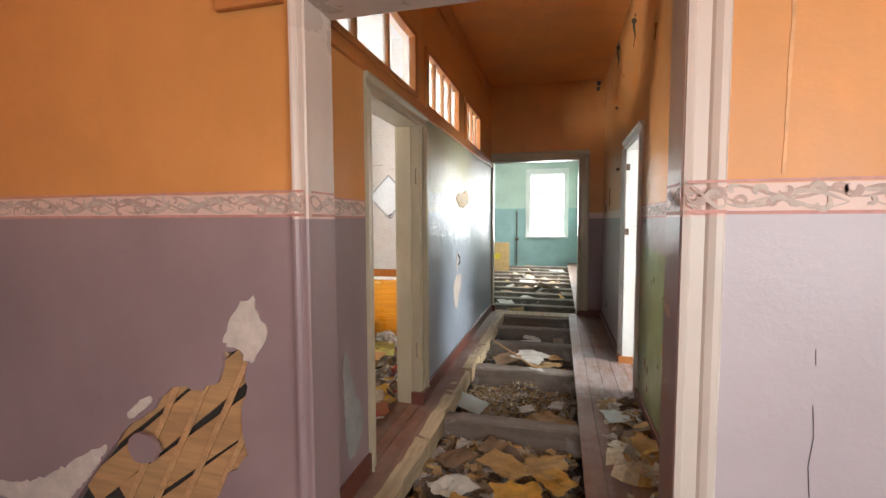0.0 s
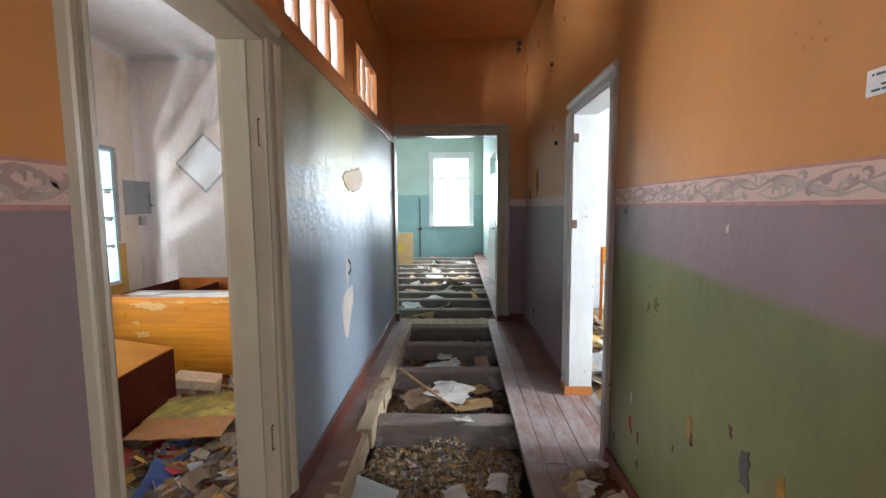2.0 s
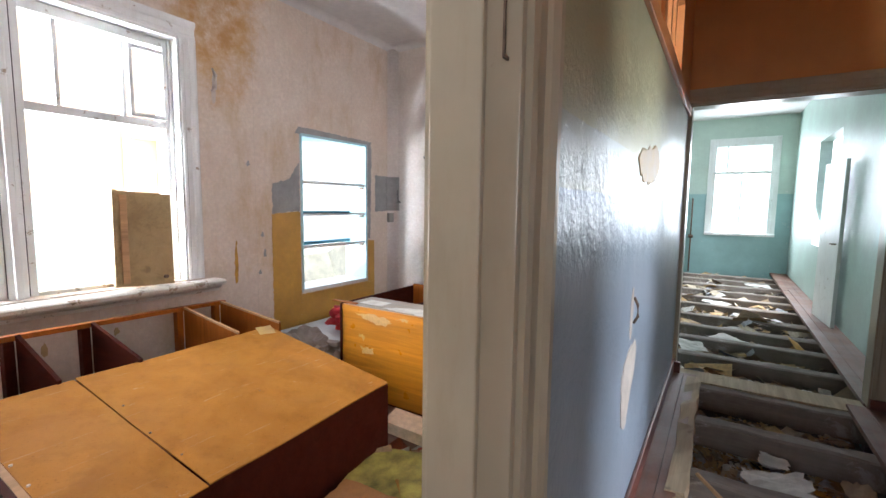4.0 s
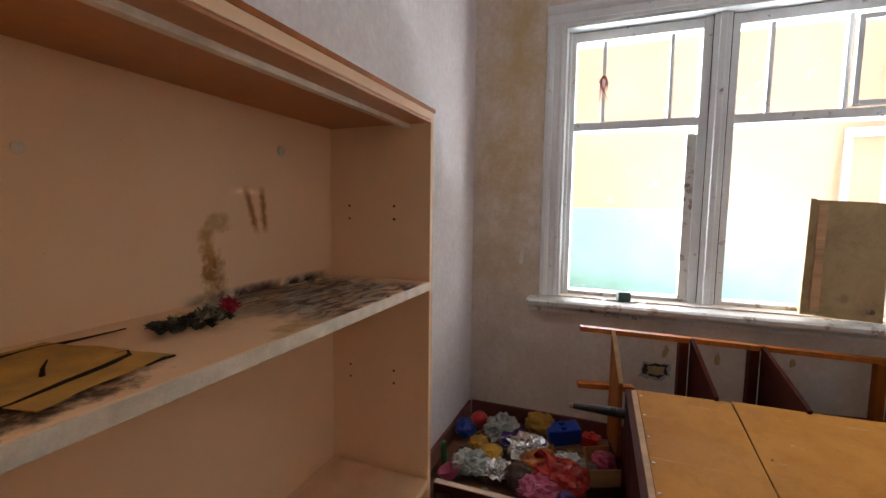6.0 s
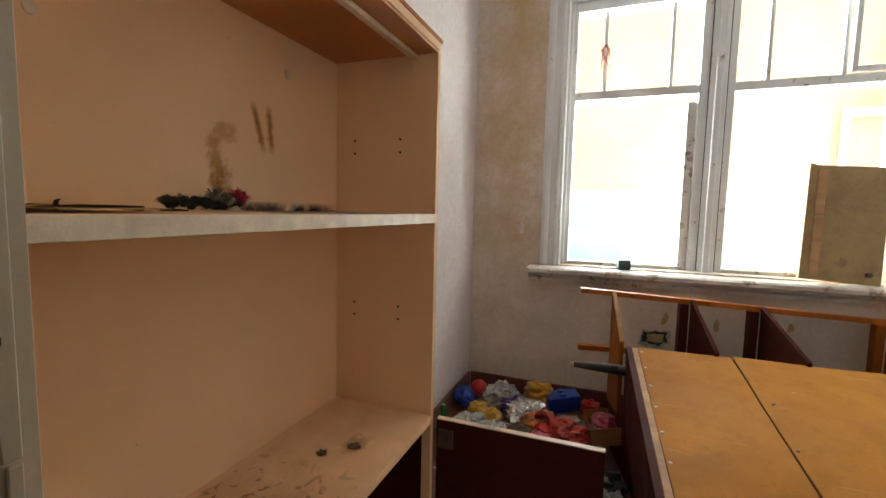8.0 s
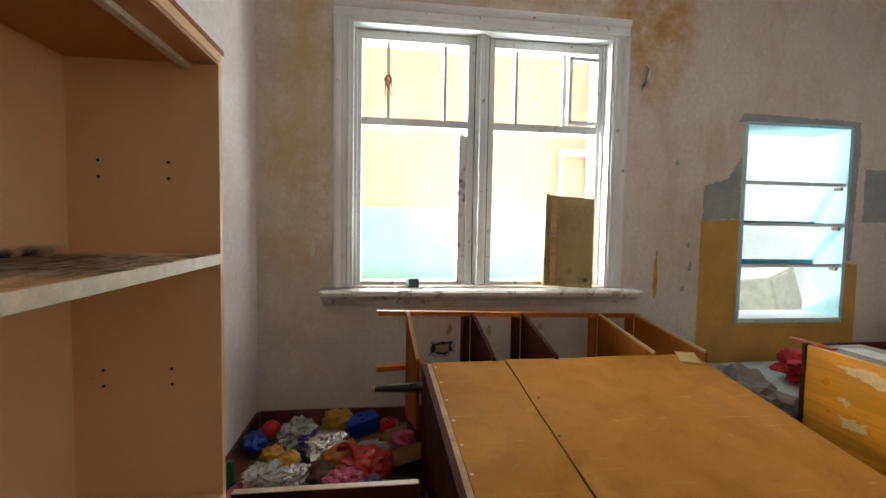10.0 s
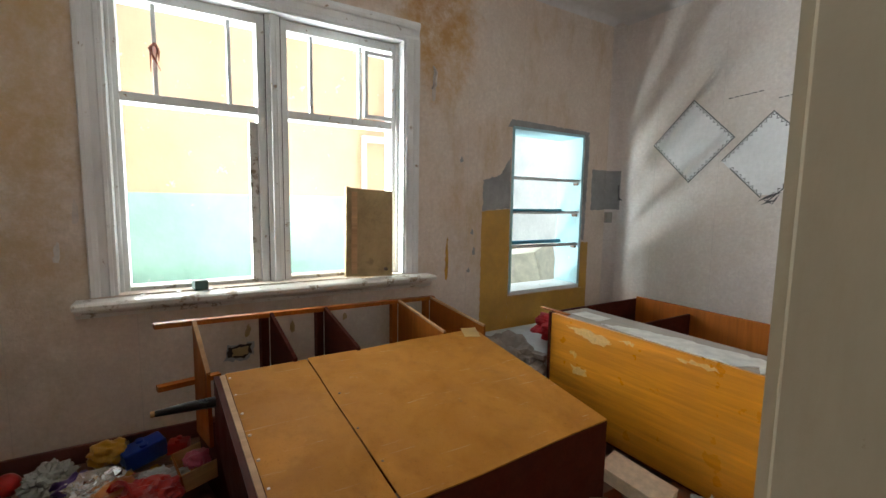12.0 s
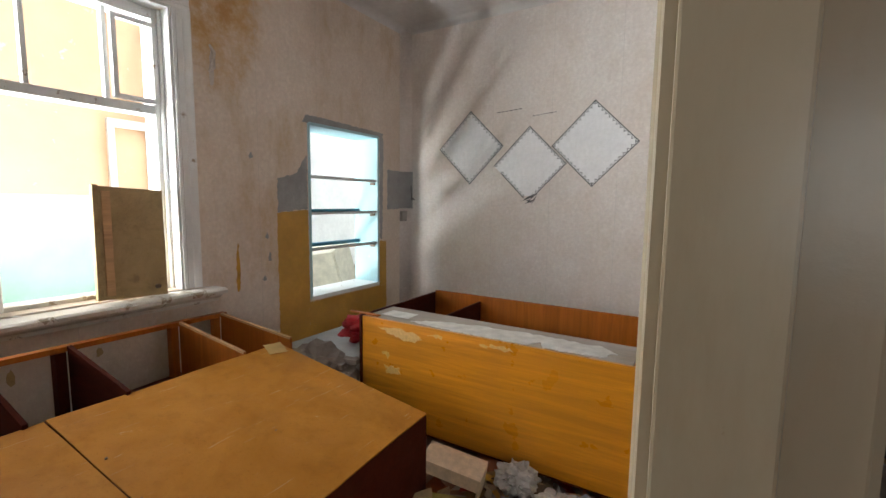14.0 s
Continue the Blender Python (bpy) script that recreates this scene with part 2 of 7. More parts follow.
M_WALL_W = wallpaper("window_wall_paper", (0.72, 0.625, 0.53), stain_amount=0.62, spots=[
    ((-3.7, 4.25, 2.75, 0.3, 0.30, 0.62), (0.48, 0.26, 0.065), 0.85), ((-3.7, 4.20, 2.85, 0.3, 0.16, 0.35), RUST, 0.8), ((-3.7, 3.4, 2.75, 0.3, 0.7, 0.12), RUST, 0.55),
    ((-3.7, 1.98, 2.05, 0.3, 0.20, 0.9), (0.50, 0.33, 0.13), 0.7), ((-3.7, 1.95, 1.1, 0.3, 0.25, 0.6), (0.46, 0.33, 0.18), 0.6),
    ((-3.7, 2.9, 0.5, 0.3, 1.2, 0.3), (0.45, 0.36, 0.30), 0.35)])
M_WALL_N = wallpaper("diamond_wall_paper", (0.76, 0.705, 0.665), stain_amount=0.10)
M_WALL_S = wallpaper("shelf_wall_paper", shade(PAPER, 1.08), stain_amount=0.05)
M_WALL_E = wallpaper("door_wall_paper", shade(PAPER, 0.8), stain_amount=0.12)
M_YELLOW = plain("ochre_dado_paint", (0.56, 0.31, 0.055), 0.55, scale=4, local=False)
M_GREY = plain("bare_grey_plaster", (0.34, 0.34, 0.33), 0.85, scale=6, bump=0.4, local=False)
M_CEIL = plain("whitewashed_ceiling", (0.67, 0.645, 0.62), 0.85, scale=2, vary=0.15, local=False)
M_WHITE = plain("white_wall", (0.72, 0.72, 0.70), 0.7, scale=2, vary=0.18, local=False)
M_TURQ = plain("turquoise_wall", (0.48, 0.60, 0.54), 0.45, scale=2, vary=0.2, local=False)


def two_tone(name, lo, up, z0):
    m = Mat(name, 0.6)
    x, y, z = m.xyz()
    z = m.math("ADD", z, m.math("MULTIPLY", m.noise(9, 3), 0.01))
    f = m.step(m.noise(1.8, 5, 0.6), 0.3, 0.7)
    c = m.mix(m.step(z, z0, z0 + 0.006), m.mix(f, shade(lo, 0.85), shade(lo, 1.1)), m.mix(f, shade(up, 0.88), shade(up, 1.08)))
    c = m.mix(m.math("MULTIPLY", m.step(m.noise(7, 6, 0.7), 0.64, 0.70), 0.7), c, (0.66, 0.66, 0.62))
    return m.color(c).bump(m.noise(12, 5), 0.25, 0.01).m


M_VERANDA = two_tone("veranda_paint", (0.40, 0.62, 0.51), (0.74, 0.475, 0.30), 1.425)
M_ENDROOM = two_tone("end_room_paint", (0.30, 0.45, 0.45), (0.48, 0.58, 0.51), 1.75)


def peeling(name, paint, under, lo=0.62, hi=0.66, rough=0.4, scale=10, stretch=None, relief=0.4):
    """Thick old gloss paint, cracked, yellowed and chipped to the wood."""
    m = Mat(name, rough)
    n = m.noise(scale, 6, 0.72, stretch)
    chip = m.step(n, lo, hi)
    tone = m.step(m.noise(2.2, 4), 0.3, 0.7)
    c = m.mix(tone, shade(paint, 0.84), paint)
    grime = m.step(m.noise(5, 6, 0.7, (3, 3, 0.6)), 0.5, 0.75)
    c = m.mix(m.math("MULTIPLY", grime, 0.30), c, (paint[0] * 0.62, paint[1] * 0.55, paint[2] * 0.44))
    c = m.mix(chip, c, under)
    m.color(c).rough(m.math("ADD", rough, m.math("MULTIPLY", chip, 0.4)))
    return m.bump(m.math("SUBTRACT", m.noise(24, 5, 0.6), m.math("MULTIPLY", chip, 0.8)), relief, 0.006).m


M_FRAME = peeling("cream_door_paint", (0.44, 0.37, 0.26), (0.24, 0.17, 0.10), 0.69, 0.73, 0.28, relief=0.14)
M_FRAME_W = peeling("white_window_paint", (0.80, 0.80, 0.785), (0.36, 0.29, 0.22), 0.63, 0.67, 0.42, 12)
M_SILL = peeling("flaking_sill_paint", (0.70, 0.67, 0.61), (0.34, 0.27, 0.20), 0.56, 0.60, 0.5, 9)
M_RAWBAR = peeling("stripped_sash_wood", (0.70, 0.67, 0.62), (0.26, 0.20, 0.14), 0.54, 0.60, 0.7, 8)
M_TRIM_O = peeling("orange_trim_paint", (0.50, 0.19, 0.055), (0.30, 0.16, 0.07), 0.70, 0.75, 0.42)
M_BASE = peeling("oxblood_skirting_paint", (0.15, 0.045, 0.03), (0.30, 0.20, 0.13), 0.68, 0.72, 0.45)
M_CYAN = peeling("pale_blue_shelf_paint", (0.42, 0.66, 0.72), (0.62, 0.64, 0.62), 0.64, 0.68, 0.45)
M_TEAL = peeling("teal_shelf_paint", (0.035, 0.19, 0.27), (0.35, 0.36, 0.35), 0.68, 0.72, 0.4)


def wood(name, c, rough=0.4, axis=0, wear=(0.72, 0.66, 0.58), wear_lo=0.70, scale=1.0, local=True, dust=0.0):
    """Veneer or boards with the grain along axis."""
    m = Mat(name, rough, 0, local)
    st = [22.0 * scale] * 3
    st[axis] = 1.3 * scale
    g = m.noise(1.0, 6, 0.65, tuple(st), 0.6)
    st2 = [60.0 * scale] * 3
    st2[axis] = 3 * scale
    g2 = m.noise(1.0, 4, 0.6, tuple(st2))
    col = m.mix(m.step(g, 0.32, 0.68), shade(c, 0.68), shade(c, 1.16))
    col = m.mix(m.math("MULTIPLY", m.step(g2, 0.45, 0.62), 0.30), col, shade(c, 0.60))
    big = m.step(m.noise(1.7, 5, 0.6), 0.35, 0.70)
    col = m.mix(m.math("MULTIPLY", big, 0.30), col, shade(c, 0.72))
    w = m.step(m.noise(4.5, 7, 0.74, None, 0.4), wear_lo, wear_lo + 0.05)
    col = m.mix(m.math("MULTIPLY", w, 0.8), col, wear)
    if dust:
        col = m.mix(m.math("MULTIPLY", m.step(m.noise(3, 5, 0.6), 0.3, 0.7), dust), col, (0.42, 0.39, 0.36))
    m.color(col).rough(m.math("ADD", rough, m.math("MULTIPLY", m.step(m.noise(7, 4), 0.3, 0.7), 0.2)))
    return m.bump(m.math("ADD", g, m.math("MULTIPLY", m.noise(90, 3), 0.3)), 0.15, 0.003).m


def hardboard(name, c, dark, pale, pale_lo=0.66, blot=0.6, rough=0.6):
    """Plain pressed board: blotches, fine specks, scuffs and a few scratches."""
    m = Mat(name, rough, 0, True)
    col = m.mix(m.step(m.noise(3.2, 6, 0.68, None, 0.5), 0.34, 0.68), dark, c)
    col = m.mix(m.math("MULTIPLY", m.step(m.noise(9.0, 6, 0.72), 0.5, 0.66), blot * 0.5), col, shade(dark, 0.62))
    col = m.mix(m.math("MULTIPLY", m.step(m.noise(1.5, 6, 0.7, None, 0.8), 0.52, 0.70), 0.45), col, shade(c, 1.35))
    col = m.mix(m.math("MULTIPLY", m.step(m.noise(120, 3, 0.6), 0.60, 0.72), 0.5), col, shade(dark, 0.55))
    scratch = m.step(m.noise(1.0, 3, 0.5, (70, 2.2, 1), 2.0), 0.70, 0.73)
    col = m.mix(m.math("MULTIPLY", scratch, 0.35), col, pale)
    w = m.step(m.noise(3.4, 8, 0.78, None, 0.4), pale_lo, pale_lo + 0.06)
    col = m.mix(m.math("MULTIPLY", w, 0.7), col, pale)
    m.color(col).rough(m.math("ADD", rough, m.math("MULTIPLY", m.step(m.noise(5, 5, 0.6), 0.3, 0.7), 0.25)))
    return m.bump(m.math("ADD", m.noise(6, 5), m.math("MULTIPLY", m.noise(150, 3), 0.3)), 0.12, 0.004).m


M_HARDBOARD = hardboard("hardboard_back_panel", (0.41, 0.172, 0.022), (0.335, 0.132, 0.015), (0.60, 0.50, 0.36))
M_HARDBOARD.node_tree.nodes["Principled BSDF"].inputs["Specular IOR Level"].default_value = 0.15
M_VENEER = wood("orange_varnished_veneer", (0.60, 0.228, 0.013), 0.24, 0, wear_lo=0.70)
M_CABSIDE = wood("dark_cherry_board", (0.062, 0.011, 0.005), 0.5, 0, wear=(0.16, 0.07, 0.035), wear_lo=0.74)
M_CABSIDE.node_tree.nodes["Principled BSDF"].inputs["Specular IOR Level"].default_value = 0.08
M_CABWARM = wood("amber_board", (0.35, 0.10, 0.011), 0.42, 2, wear_lo=0.74)
M_CABWARM.node_tree.nodes["Principled BSDF"].inputs["Specular IOR Level"].default_value = 0.15
M_EDGE = wood("raw_pale_edge", (0.52, 0.30, 0.14), 0.6, 1, wear_lo=0.72)
M_GREYTOP = wood("dusty_grey_board", (0.33, 0.27, 0.21), 0.75, 0, wear_lo=0.70, dust=0.5)
M_BOARD = hardboard("mouldy_plywood", (0.46, 0.33, 0.16), (0.30, 0.205, 0.095), (0.06, 0.045, 0.03), 0.62, 0.9, 0.75)
M_LATH = wood("lath_boards", (0.47, 0.27, 0.12), 0.7, 0, wear=(0.50, 0.40, 0.30), wear_lo=0.66)
M_JOIST = wood("weathered_joist", (0.18, 0.130, 0.098), 0.85, 0, wear=(0.36, 0.32, 0.28), wear_lo=0.58, dust=0.45)
M_PALEBEAM = wood("pale_split_beam", (0.46, 0.35, 0.22), 0.8, 1, wear=(0.22, 0.15, 0.09), wear_lo=0.60)
M_BLACKLEG = plain("black_lacquer", (0.012, 0.011, 0.011), 0.35)
M_SOIL = plain("pit_rubble_soil", (0.085, 0.068, 0.055), 0.95, scale=8, bump=0.6)
M_DARK = plain("near_black_matt", (0.035, 0.027, 0.022), 0.95, scale=8, bump=0.6)


def floorboard(name):
    """Red-brown floor paint, worn and dusty, a shade of its own on each board."""
    m = Mat(name, 0.6)
    x, y, z = m.xyz()
    r = m.rnd()
    base = m.mix(r, (0.16, 0.048, 0.020), (0.21, 0.075, 0.032))
    g = m.noise(1.0, 5, 0.6, (26, 1.6, 10), 0.4)
    base = m.mix(m.math("MULTIPLY", m.step(g, 0.40, 0.66), 0.5), base, (0.09, 0.045, 0.028))
    dusty = m.math("MULTIPLY", m.step(m.noise(1.9, 6, 0.65), 0.40, 0.66), 0.38)
    base = m.mix(dusty, base, (0.34, 0.29, 0.26))
    # paler by the side door: real dust plus the doorway's light, in the colour
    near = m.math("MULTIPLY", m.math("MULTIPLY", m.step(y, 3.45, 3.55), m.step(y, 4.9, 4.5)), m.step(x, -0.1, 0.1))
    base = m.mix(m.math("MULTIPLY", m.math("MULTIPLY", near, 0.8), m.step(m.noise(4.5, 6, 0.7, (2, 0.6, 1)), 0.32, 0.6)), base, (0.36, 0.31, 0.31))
    m.color(base)
    return m.bump(m.math("ADD", g, m.noise(40, 4)), 0.3, 0.006).m


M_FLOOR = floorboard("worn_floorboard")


def laminate():
    """Beige laminate of the shelf unit with mould stains and scorch marks."""
    m = Mat("beige_laminate", 0.48)
    c0 = (0.80, 0.52, 0.295)
    c = m.mix(m.step(m.noise(2, 4), 0.3, 0.7), shade(c0, 0.93), shade(c0, 1.05))
    for s, col, k in [((-1.655, 1.72, 1.23, 0.030, 0.05, 0.06), (0.26, 0.095, 0.006), 0.9), ((-1.64, 1.72, 1.30, 0.020, 0.05, 0.05), (0.42, 0.18, 0.02), 0.75), ((-1.672, 1.72, 1.355, 0.034, 0.05, 0.022), (0.34, 0.13, 0.012), 0.5),
                      ((-1.80, 1.90, 1.175, 0.20, 0.15, 0.02), (0.15, 0.115, 0.085), 0.8), ((-1.86, 1.88, 1.175, 0.08, 0.06, 0.02), (0.05, 0.042, 0.038), 0.9), ((-1.62, 1.86, 1.175, 0.16, 0.10, 0.02), (0.24, 0.17, 0.10), 0.75), ((-1.70, 1.93, 1.175, 0.07, 0.05, 0.02), (0.06, 0.05, 0.04), 0.85),
                      ((-1.60, 2.07, 1.17, 0.10, 0.05, 0.03), (0.34, 0.21, 0.06), 0.8), ((-1.20, 1.95, 1.175, 0.12, 0.09, 0.02), (0.20, 0.10, 0.035), 0.8), ((-1.15, 2.025, 1.175, 0.13, 0.035, 0.02), (0.045, 0.022, 0.012), 0.95),
                      ((-1.45, 1.93, 0.545, 0.16, 0.10, 0.02), (0.24, 0.13, 0.055), 0.75), ((-1.88, 1.95, 0.545, 0.05, 0.03, 0.02), (0.20, 0.12, 0.06), 0.6)]:
        c = m.mix(m.math("MULTIPLY", m.spot(*s), k), c, col)
    x, y, z = m.xyz()
    on_mid = m.math("MULTIPLY", m.step(z, 1.170, 1.1745), m.step(z, 1.20, 1.18))
    on_low = m.math("MULTIPLY", m.step(z, 0.540, 0.5445), m.step(z, 0.57, 0.55))
    for mask, xc, half, tones in ((on_mid, -1.84, 0.27, ((0.36, 0.33, 0.25), (0.20, 0.15, 0.10), (0.045, 0.022, 0.018), (0.10, 0.035, 0.025))),):
        far = m.math("ABSOLUTE", m.math("SUBTRACT", x, xc))
        near = m.math("MULTIPLY", mask, m.step(far, half, half * 0.55))
        for k, tone in enumerate(tones):
            n = m.noise(1.0, 5, 0.62, (4.0 + 2 * k, 10.0 + 5 * k, 3.0 + 2 * k), 1.4)
            c = m.mix(m.math("MULTIPLY", near, m.step(n, 0.44 + 0.03 * k, 0.53 + 0.03 * k)), c, tone)
    low = m.math("MULTIPLY", on_low, m.step(y, 1.745, 1.76))
    c = m.mix(m.math("MULTIPLY", low, m.math("MULTIPLY", m.step(m.noise(7, 4, 0.6), 0.35, 0.62), 0.45)), c, (0.56, 0.31, 0.14))
    near = m.math("MULTIPLY", low, m.step(m.math("ABSOLUTE", m.math("SUBTRACT", x, -1.40)), 0.40, 0.22))
    c = m.mix(m.math("MULTIPLY", near, m.math("MULTIPLY", m.step(m.noise(24, 4, 0.6, None, 0.8), 0.57, 0.63), 0.85)), c, (0.27, 0.12, 0.04))
    for x0, lean in ((-1.775, 0.30), (-1.815, 0.08)):
        off = m.math("SUBTRACT", m.math("SUBTRACT", x, x0), m.math("MULTIPLY", m.math("SUBTRACT", z, 1.38), lean))
        off = m.math("ADD", m.math("ABSOLUTE", off), m.math("MULTIPLY", m.math("SUBTRACT", m.noise(60, 5, 0.7), 0.5), 0.022))
        far = m.math("ABSOLUTE", m.math("SUBTRACT", z, 1.385))
        c = m.mix(m.math("MULTIPLY", m.math("MULTIPLY", m.step(off, 0.014, 0.003), m.step(far, 0.065, 0.035)), 0.85), c, (0.30, 0.10, 0.008))
    sp = m.step(m.noise(55, 3, 0.6), 0.73, 0.76)
    c = m.mix(m.math("MULTIPLY", sp, 0.45), c, (0.22, 0.14, 0.09))
    return m.color(c).bump(m.noise(70, 3), 0.06, 0.003).m


M_LAM = laminate()
M_LAM.node_tree.nodes["Principled BSDF"].inputs["Specular IOR Level"].default_value = 0.12
M_DARKLAM = wood("dark_cherry_laminate", (0.06, 0.010, 0.007), 0.42, 0, wear_lo=0.78, local=False)
M_DARKLAM.node_tree.nodes["Principled BSDF"].inputs["Specular IOR Level"].default_value = 0.12
M_PAPERW = plain("dirty_white_paper", (0.62, 0.59, 0.54), 0.85, scale=14)
M_POSTER = plain("white_poster_paper", (0.84, 0.84, 0.85), 0.6, vary=0.06, scale=3)
M_INK = plain("dark_ink", (0.10, 0.095, 0.10), 0.7)
M_STEEL = plain("rusty_steel", (0.16, 0.11, 0.08), 0.5, 0.7, vary=0.5, scale=30)
M_SCROLL = plain("brown_scroll_print", (0.47, 0.335, 0.285), 0.6, scale=20, local=False)
M_SCROLL2 = plain("grey_scroll_print", (0.52, 0.42, 0.36), 0.6, scale=20, local=False)
M_PINK = plain("pink_border_line", (0.55, 0.27, 0.23), 0.6, scale=20, local=False)
M_FLAKE = plain("bare_white_plaster", (0.58, 0.51, 0.45), 0.85, scale=12, local=False)


def scraps(name="mixed_litter", bright=()):
    """Litter of many colours, one to a scrap."""
    m = Mat(name, 0.8)
    r = m.isle()
    n = m.t.nodes.new("ShaderNodeValToRGB")
    n.color_ramp.interpolation = "CONSTANT"
    cols = [(0.0, (0.54, 0.45, 0.32)), (0.18, (0.47, 0.31, 0.14)), (0.38, (0.30, 0.20, 0.115)), (0.54, (0.68, 0.65, 0.60)), (0.68, (0.16, 0.11, 0.075)), (0.82, (0.55, 0.36, 0.15)), (0.92, (0.46, 0.46, 0.48)), (0.98, (0.6, 0.32, 0.03))]
    if bright:
        cols = [(p * 0.6, tuple(v * 0.65 for v in c)) for p, c in cols] + list(bright)
    e = n.color_ramp.elements
    while len(e) < len(cols):
        e.new(0.5)
    for el, (p, c) in zip(e, cols):
        el.position, el.color = p, (*c, 1)
    m.t.links.new(r, n.inputs[0])
    c = m.mix(m.math("MULTIPLY", m.step(m.noise(30, 5, 0.7), 0.4, 0.7), 0.5), n.outputs[0], (0.10, 0.08, 0.06))
    return m.color(c).bump(m.noise(60, 4), 0.3, 0.004).m


M_SCRAPS = scraps()
M_SCRAPS2 = scraps("coloured_litter", [(0.62, (0.34, 0.018, 0.012)), (0.74, (0.48, 0.25, 0.02)), (0.84, (0.58, 0.55, 0.50)), (0.89, (0.26, 0.07, 0.02)), (0.965, (0.03, 0.07, 0.22)), (0.985, (0.05, 0.14, 0.06))])
M_GLASS = bpy.data.materials.new("dusty_glass")
M_GLASS.use_nodes = True
gt = M_GLASS.node_tree
gt.nodes.remove(gt.nodes["Principled BSDF"])
g_clear, g_dust, g_mix = gt.nodes.new("ShaderNodeBsdfTransparent"), gt.nodes.new("ShaderNodeBsdfTranslucent"), gt.nodes.new("ShaderNodeMixShader")
g_dust.inputs[0].default_value = (0.85, 0.84, 0.82, 1)
g_mix.inputs[0].default_value = 0.25
gt.links.new(g_clear.outputs[0], g_mix.inputs[1])
gt.links.new(g_dust.outputs[0], g_mix.inputs[2])
gt.links.new(g_mix.outputs[0], gt.nodes["Material Output"].inputs[0])


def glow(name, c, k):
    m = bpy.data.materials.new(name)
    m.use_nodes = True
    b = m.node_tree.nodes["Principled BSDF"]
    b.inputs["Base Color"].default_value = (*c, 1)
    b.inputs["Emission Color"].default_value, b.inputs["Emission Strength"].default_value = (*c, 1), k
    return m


M_BRIGHT = glow("glowing_daylight_panel", (0.95, 1.0, 1.0), 5.0)


# ---- the large structure ----
XL, XE, XR, YP0, YP1, YEND, ZC = -0.885, -1.05, 0.702, 1.42, 1.59, 6.54, 3.32
XW, YN, YS, ZR = -3.685, 6.16, 1.72, 3.06
DOOR = (2.195, 3.035, -0.04, 2.06)
TRANS = [(1.62, 2.95, 2.25, 2.64), (3.25, 4.31, 2.235, 2.64), (4.66, 5.52, 2.235, 2.64)]
RDOOR = (3.66, 4.42, -0.04, 2.03)
WIN = (2.27, 3.945, 0.865, 2.48)
HATCH = (4.922, 5.745, 0.62, 1.99)
ENDDOOR = (-0.91, 0.376, -0.4, 2.235)


def slab(name, x0, x1, y0, y1, z0, z1, material, label, category="ceiling"):
    return tagged(part(name, box(x0, x1, y0, y1, z0, z1), material), label, category, kind="structure")


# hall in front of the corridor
# near-black colour puts the shade between the laths into the core
wall("wall_hall_core", "x", YP0 + 0.034, YP1, -2.6, 1.9, -0.4, ZC, [(-0.775, 0.45, 0.0, 2.16)], M_DARK, "timber core of the partition, shade of the lath gaps in its colour")
HOLE = [(-2.067, 0.029), (-1.923, 0.217), (-1.79, 0.369), (-1.746, 0.416), (-1.671, 0.501), (-1.591, 0.549), (-1.509, 0.633), (-1.447, 0.682), (-1.373, 0.696), (-1.288, 0.686), (-1.237, 0.715),
        (-1.203, 0.749), (-1.184, 0.856), (-1.103, 0.874), (-1.066, 0.82), (-1.082, 0.748), (-1.083, 0.678), (-1.104, 0.604), (-1.102, 0.536), (-1.078, 0.444), (-1.116, 0.405), (-1.176, 0.356), (-1.215, 0.272), (-1.252, 0.217), (-1.337, 0.051)]


def skin():
    """The plaster on the hall side of the partition, broken open over the lath."""
    b = bmesh.new()
    out = [(-2.6, 0), (-0.775, 0), (-0.775, 2.16), (0.45, 2.16), (0.45, 0), (1.9, 0), (1.9, ZC), (-2.6, ZC)]
    rnd = random.Random(5)
    hole = []
    for p, q in zip(HOLE, HOLE[1:] + HOLE[:1]):
        hole.append(p)
        hole.append(((p[0] + q[0]) / 2 + rnd.uniform(-0.012, 0.012), (p[1] + q[1]) / 2 + rnd.uniform(-0.012, 0.012)))
    edges, loops = [], []
    for ring in (out, hole):
        vs = [b.verts.new((x, YP0, z)) for x, z in ring]
        edges += [b.edges.new((vs[i], vs[(i + 1) % len(vs)])) for i in range(len(vs))]
        loops.append(vs)
    bmesh.ops.triangle_fill(b, use_beauty=True, use_dissolve=False, edges=edges)
    for vs in loops:
        back = [b.verts.new((v.co.x, YP0 + 0.034, v.co.z)) for v in vs]
        for i in range(len(vs)):
            j = (i + 1) % len(vs)
            b.faces.new((vs[i], vs[j], back[j], back[i]))
    return b


tagged(part("wall_hall_north", skin(), M_HALL_N), "orange over lilac painted plaster wall, broken open", "wall", kind="structure")
wall("wall_hall_west", "y", -2.75, -2.6, -3.0, YP1, 0, ZC, [], M_HALL, "orange over lilac painted wall")
wall("wall_hall_east", "y", 1.9, 2.05, -3.0, YP1, 0, ZC, [(-1.45, -0.05, 0.85, 2.25)], M_HALL, "orange over lilac painted wall")
wall("wall_hall_south", "x", -3.15, -3.0, -2.75, 2.05, 0, ZC, [(-0.35, 1.55, 0.9, 2.5)], M_HALL, "orange over lilac painted wall with a window")
slab("ceiling_hall", -2.75, 2.05, -3.15, YP1, ZC, ZC + 0.1, M_CEIL_O, "orange painted hall ceiling")

# corridor
wall("wall_corridor_west_near", "y", -0.9675, XL, YP1, 3.14, -0.4, ZC, [(DOOR[0], 3.068, -0.04, 2.06), TRANS[0]], M_HALL, "orange over lilac painted corridor wall")
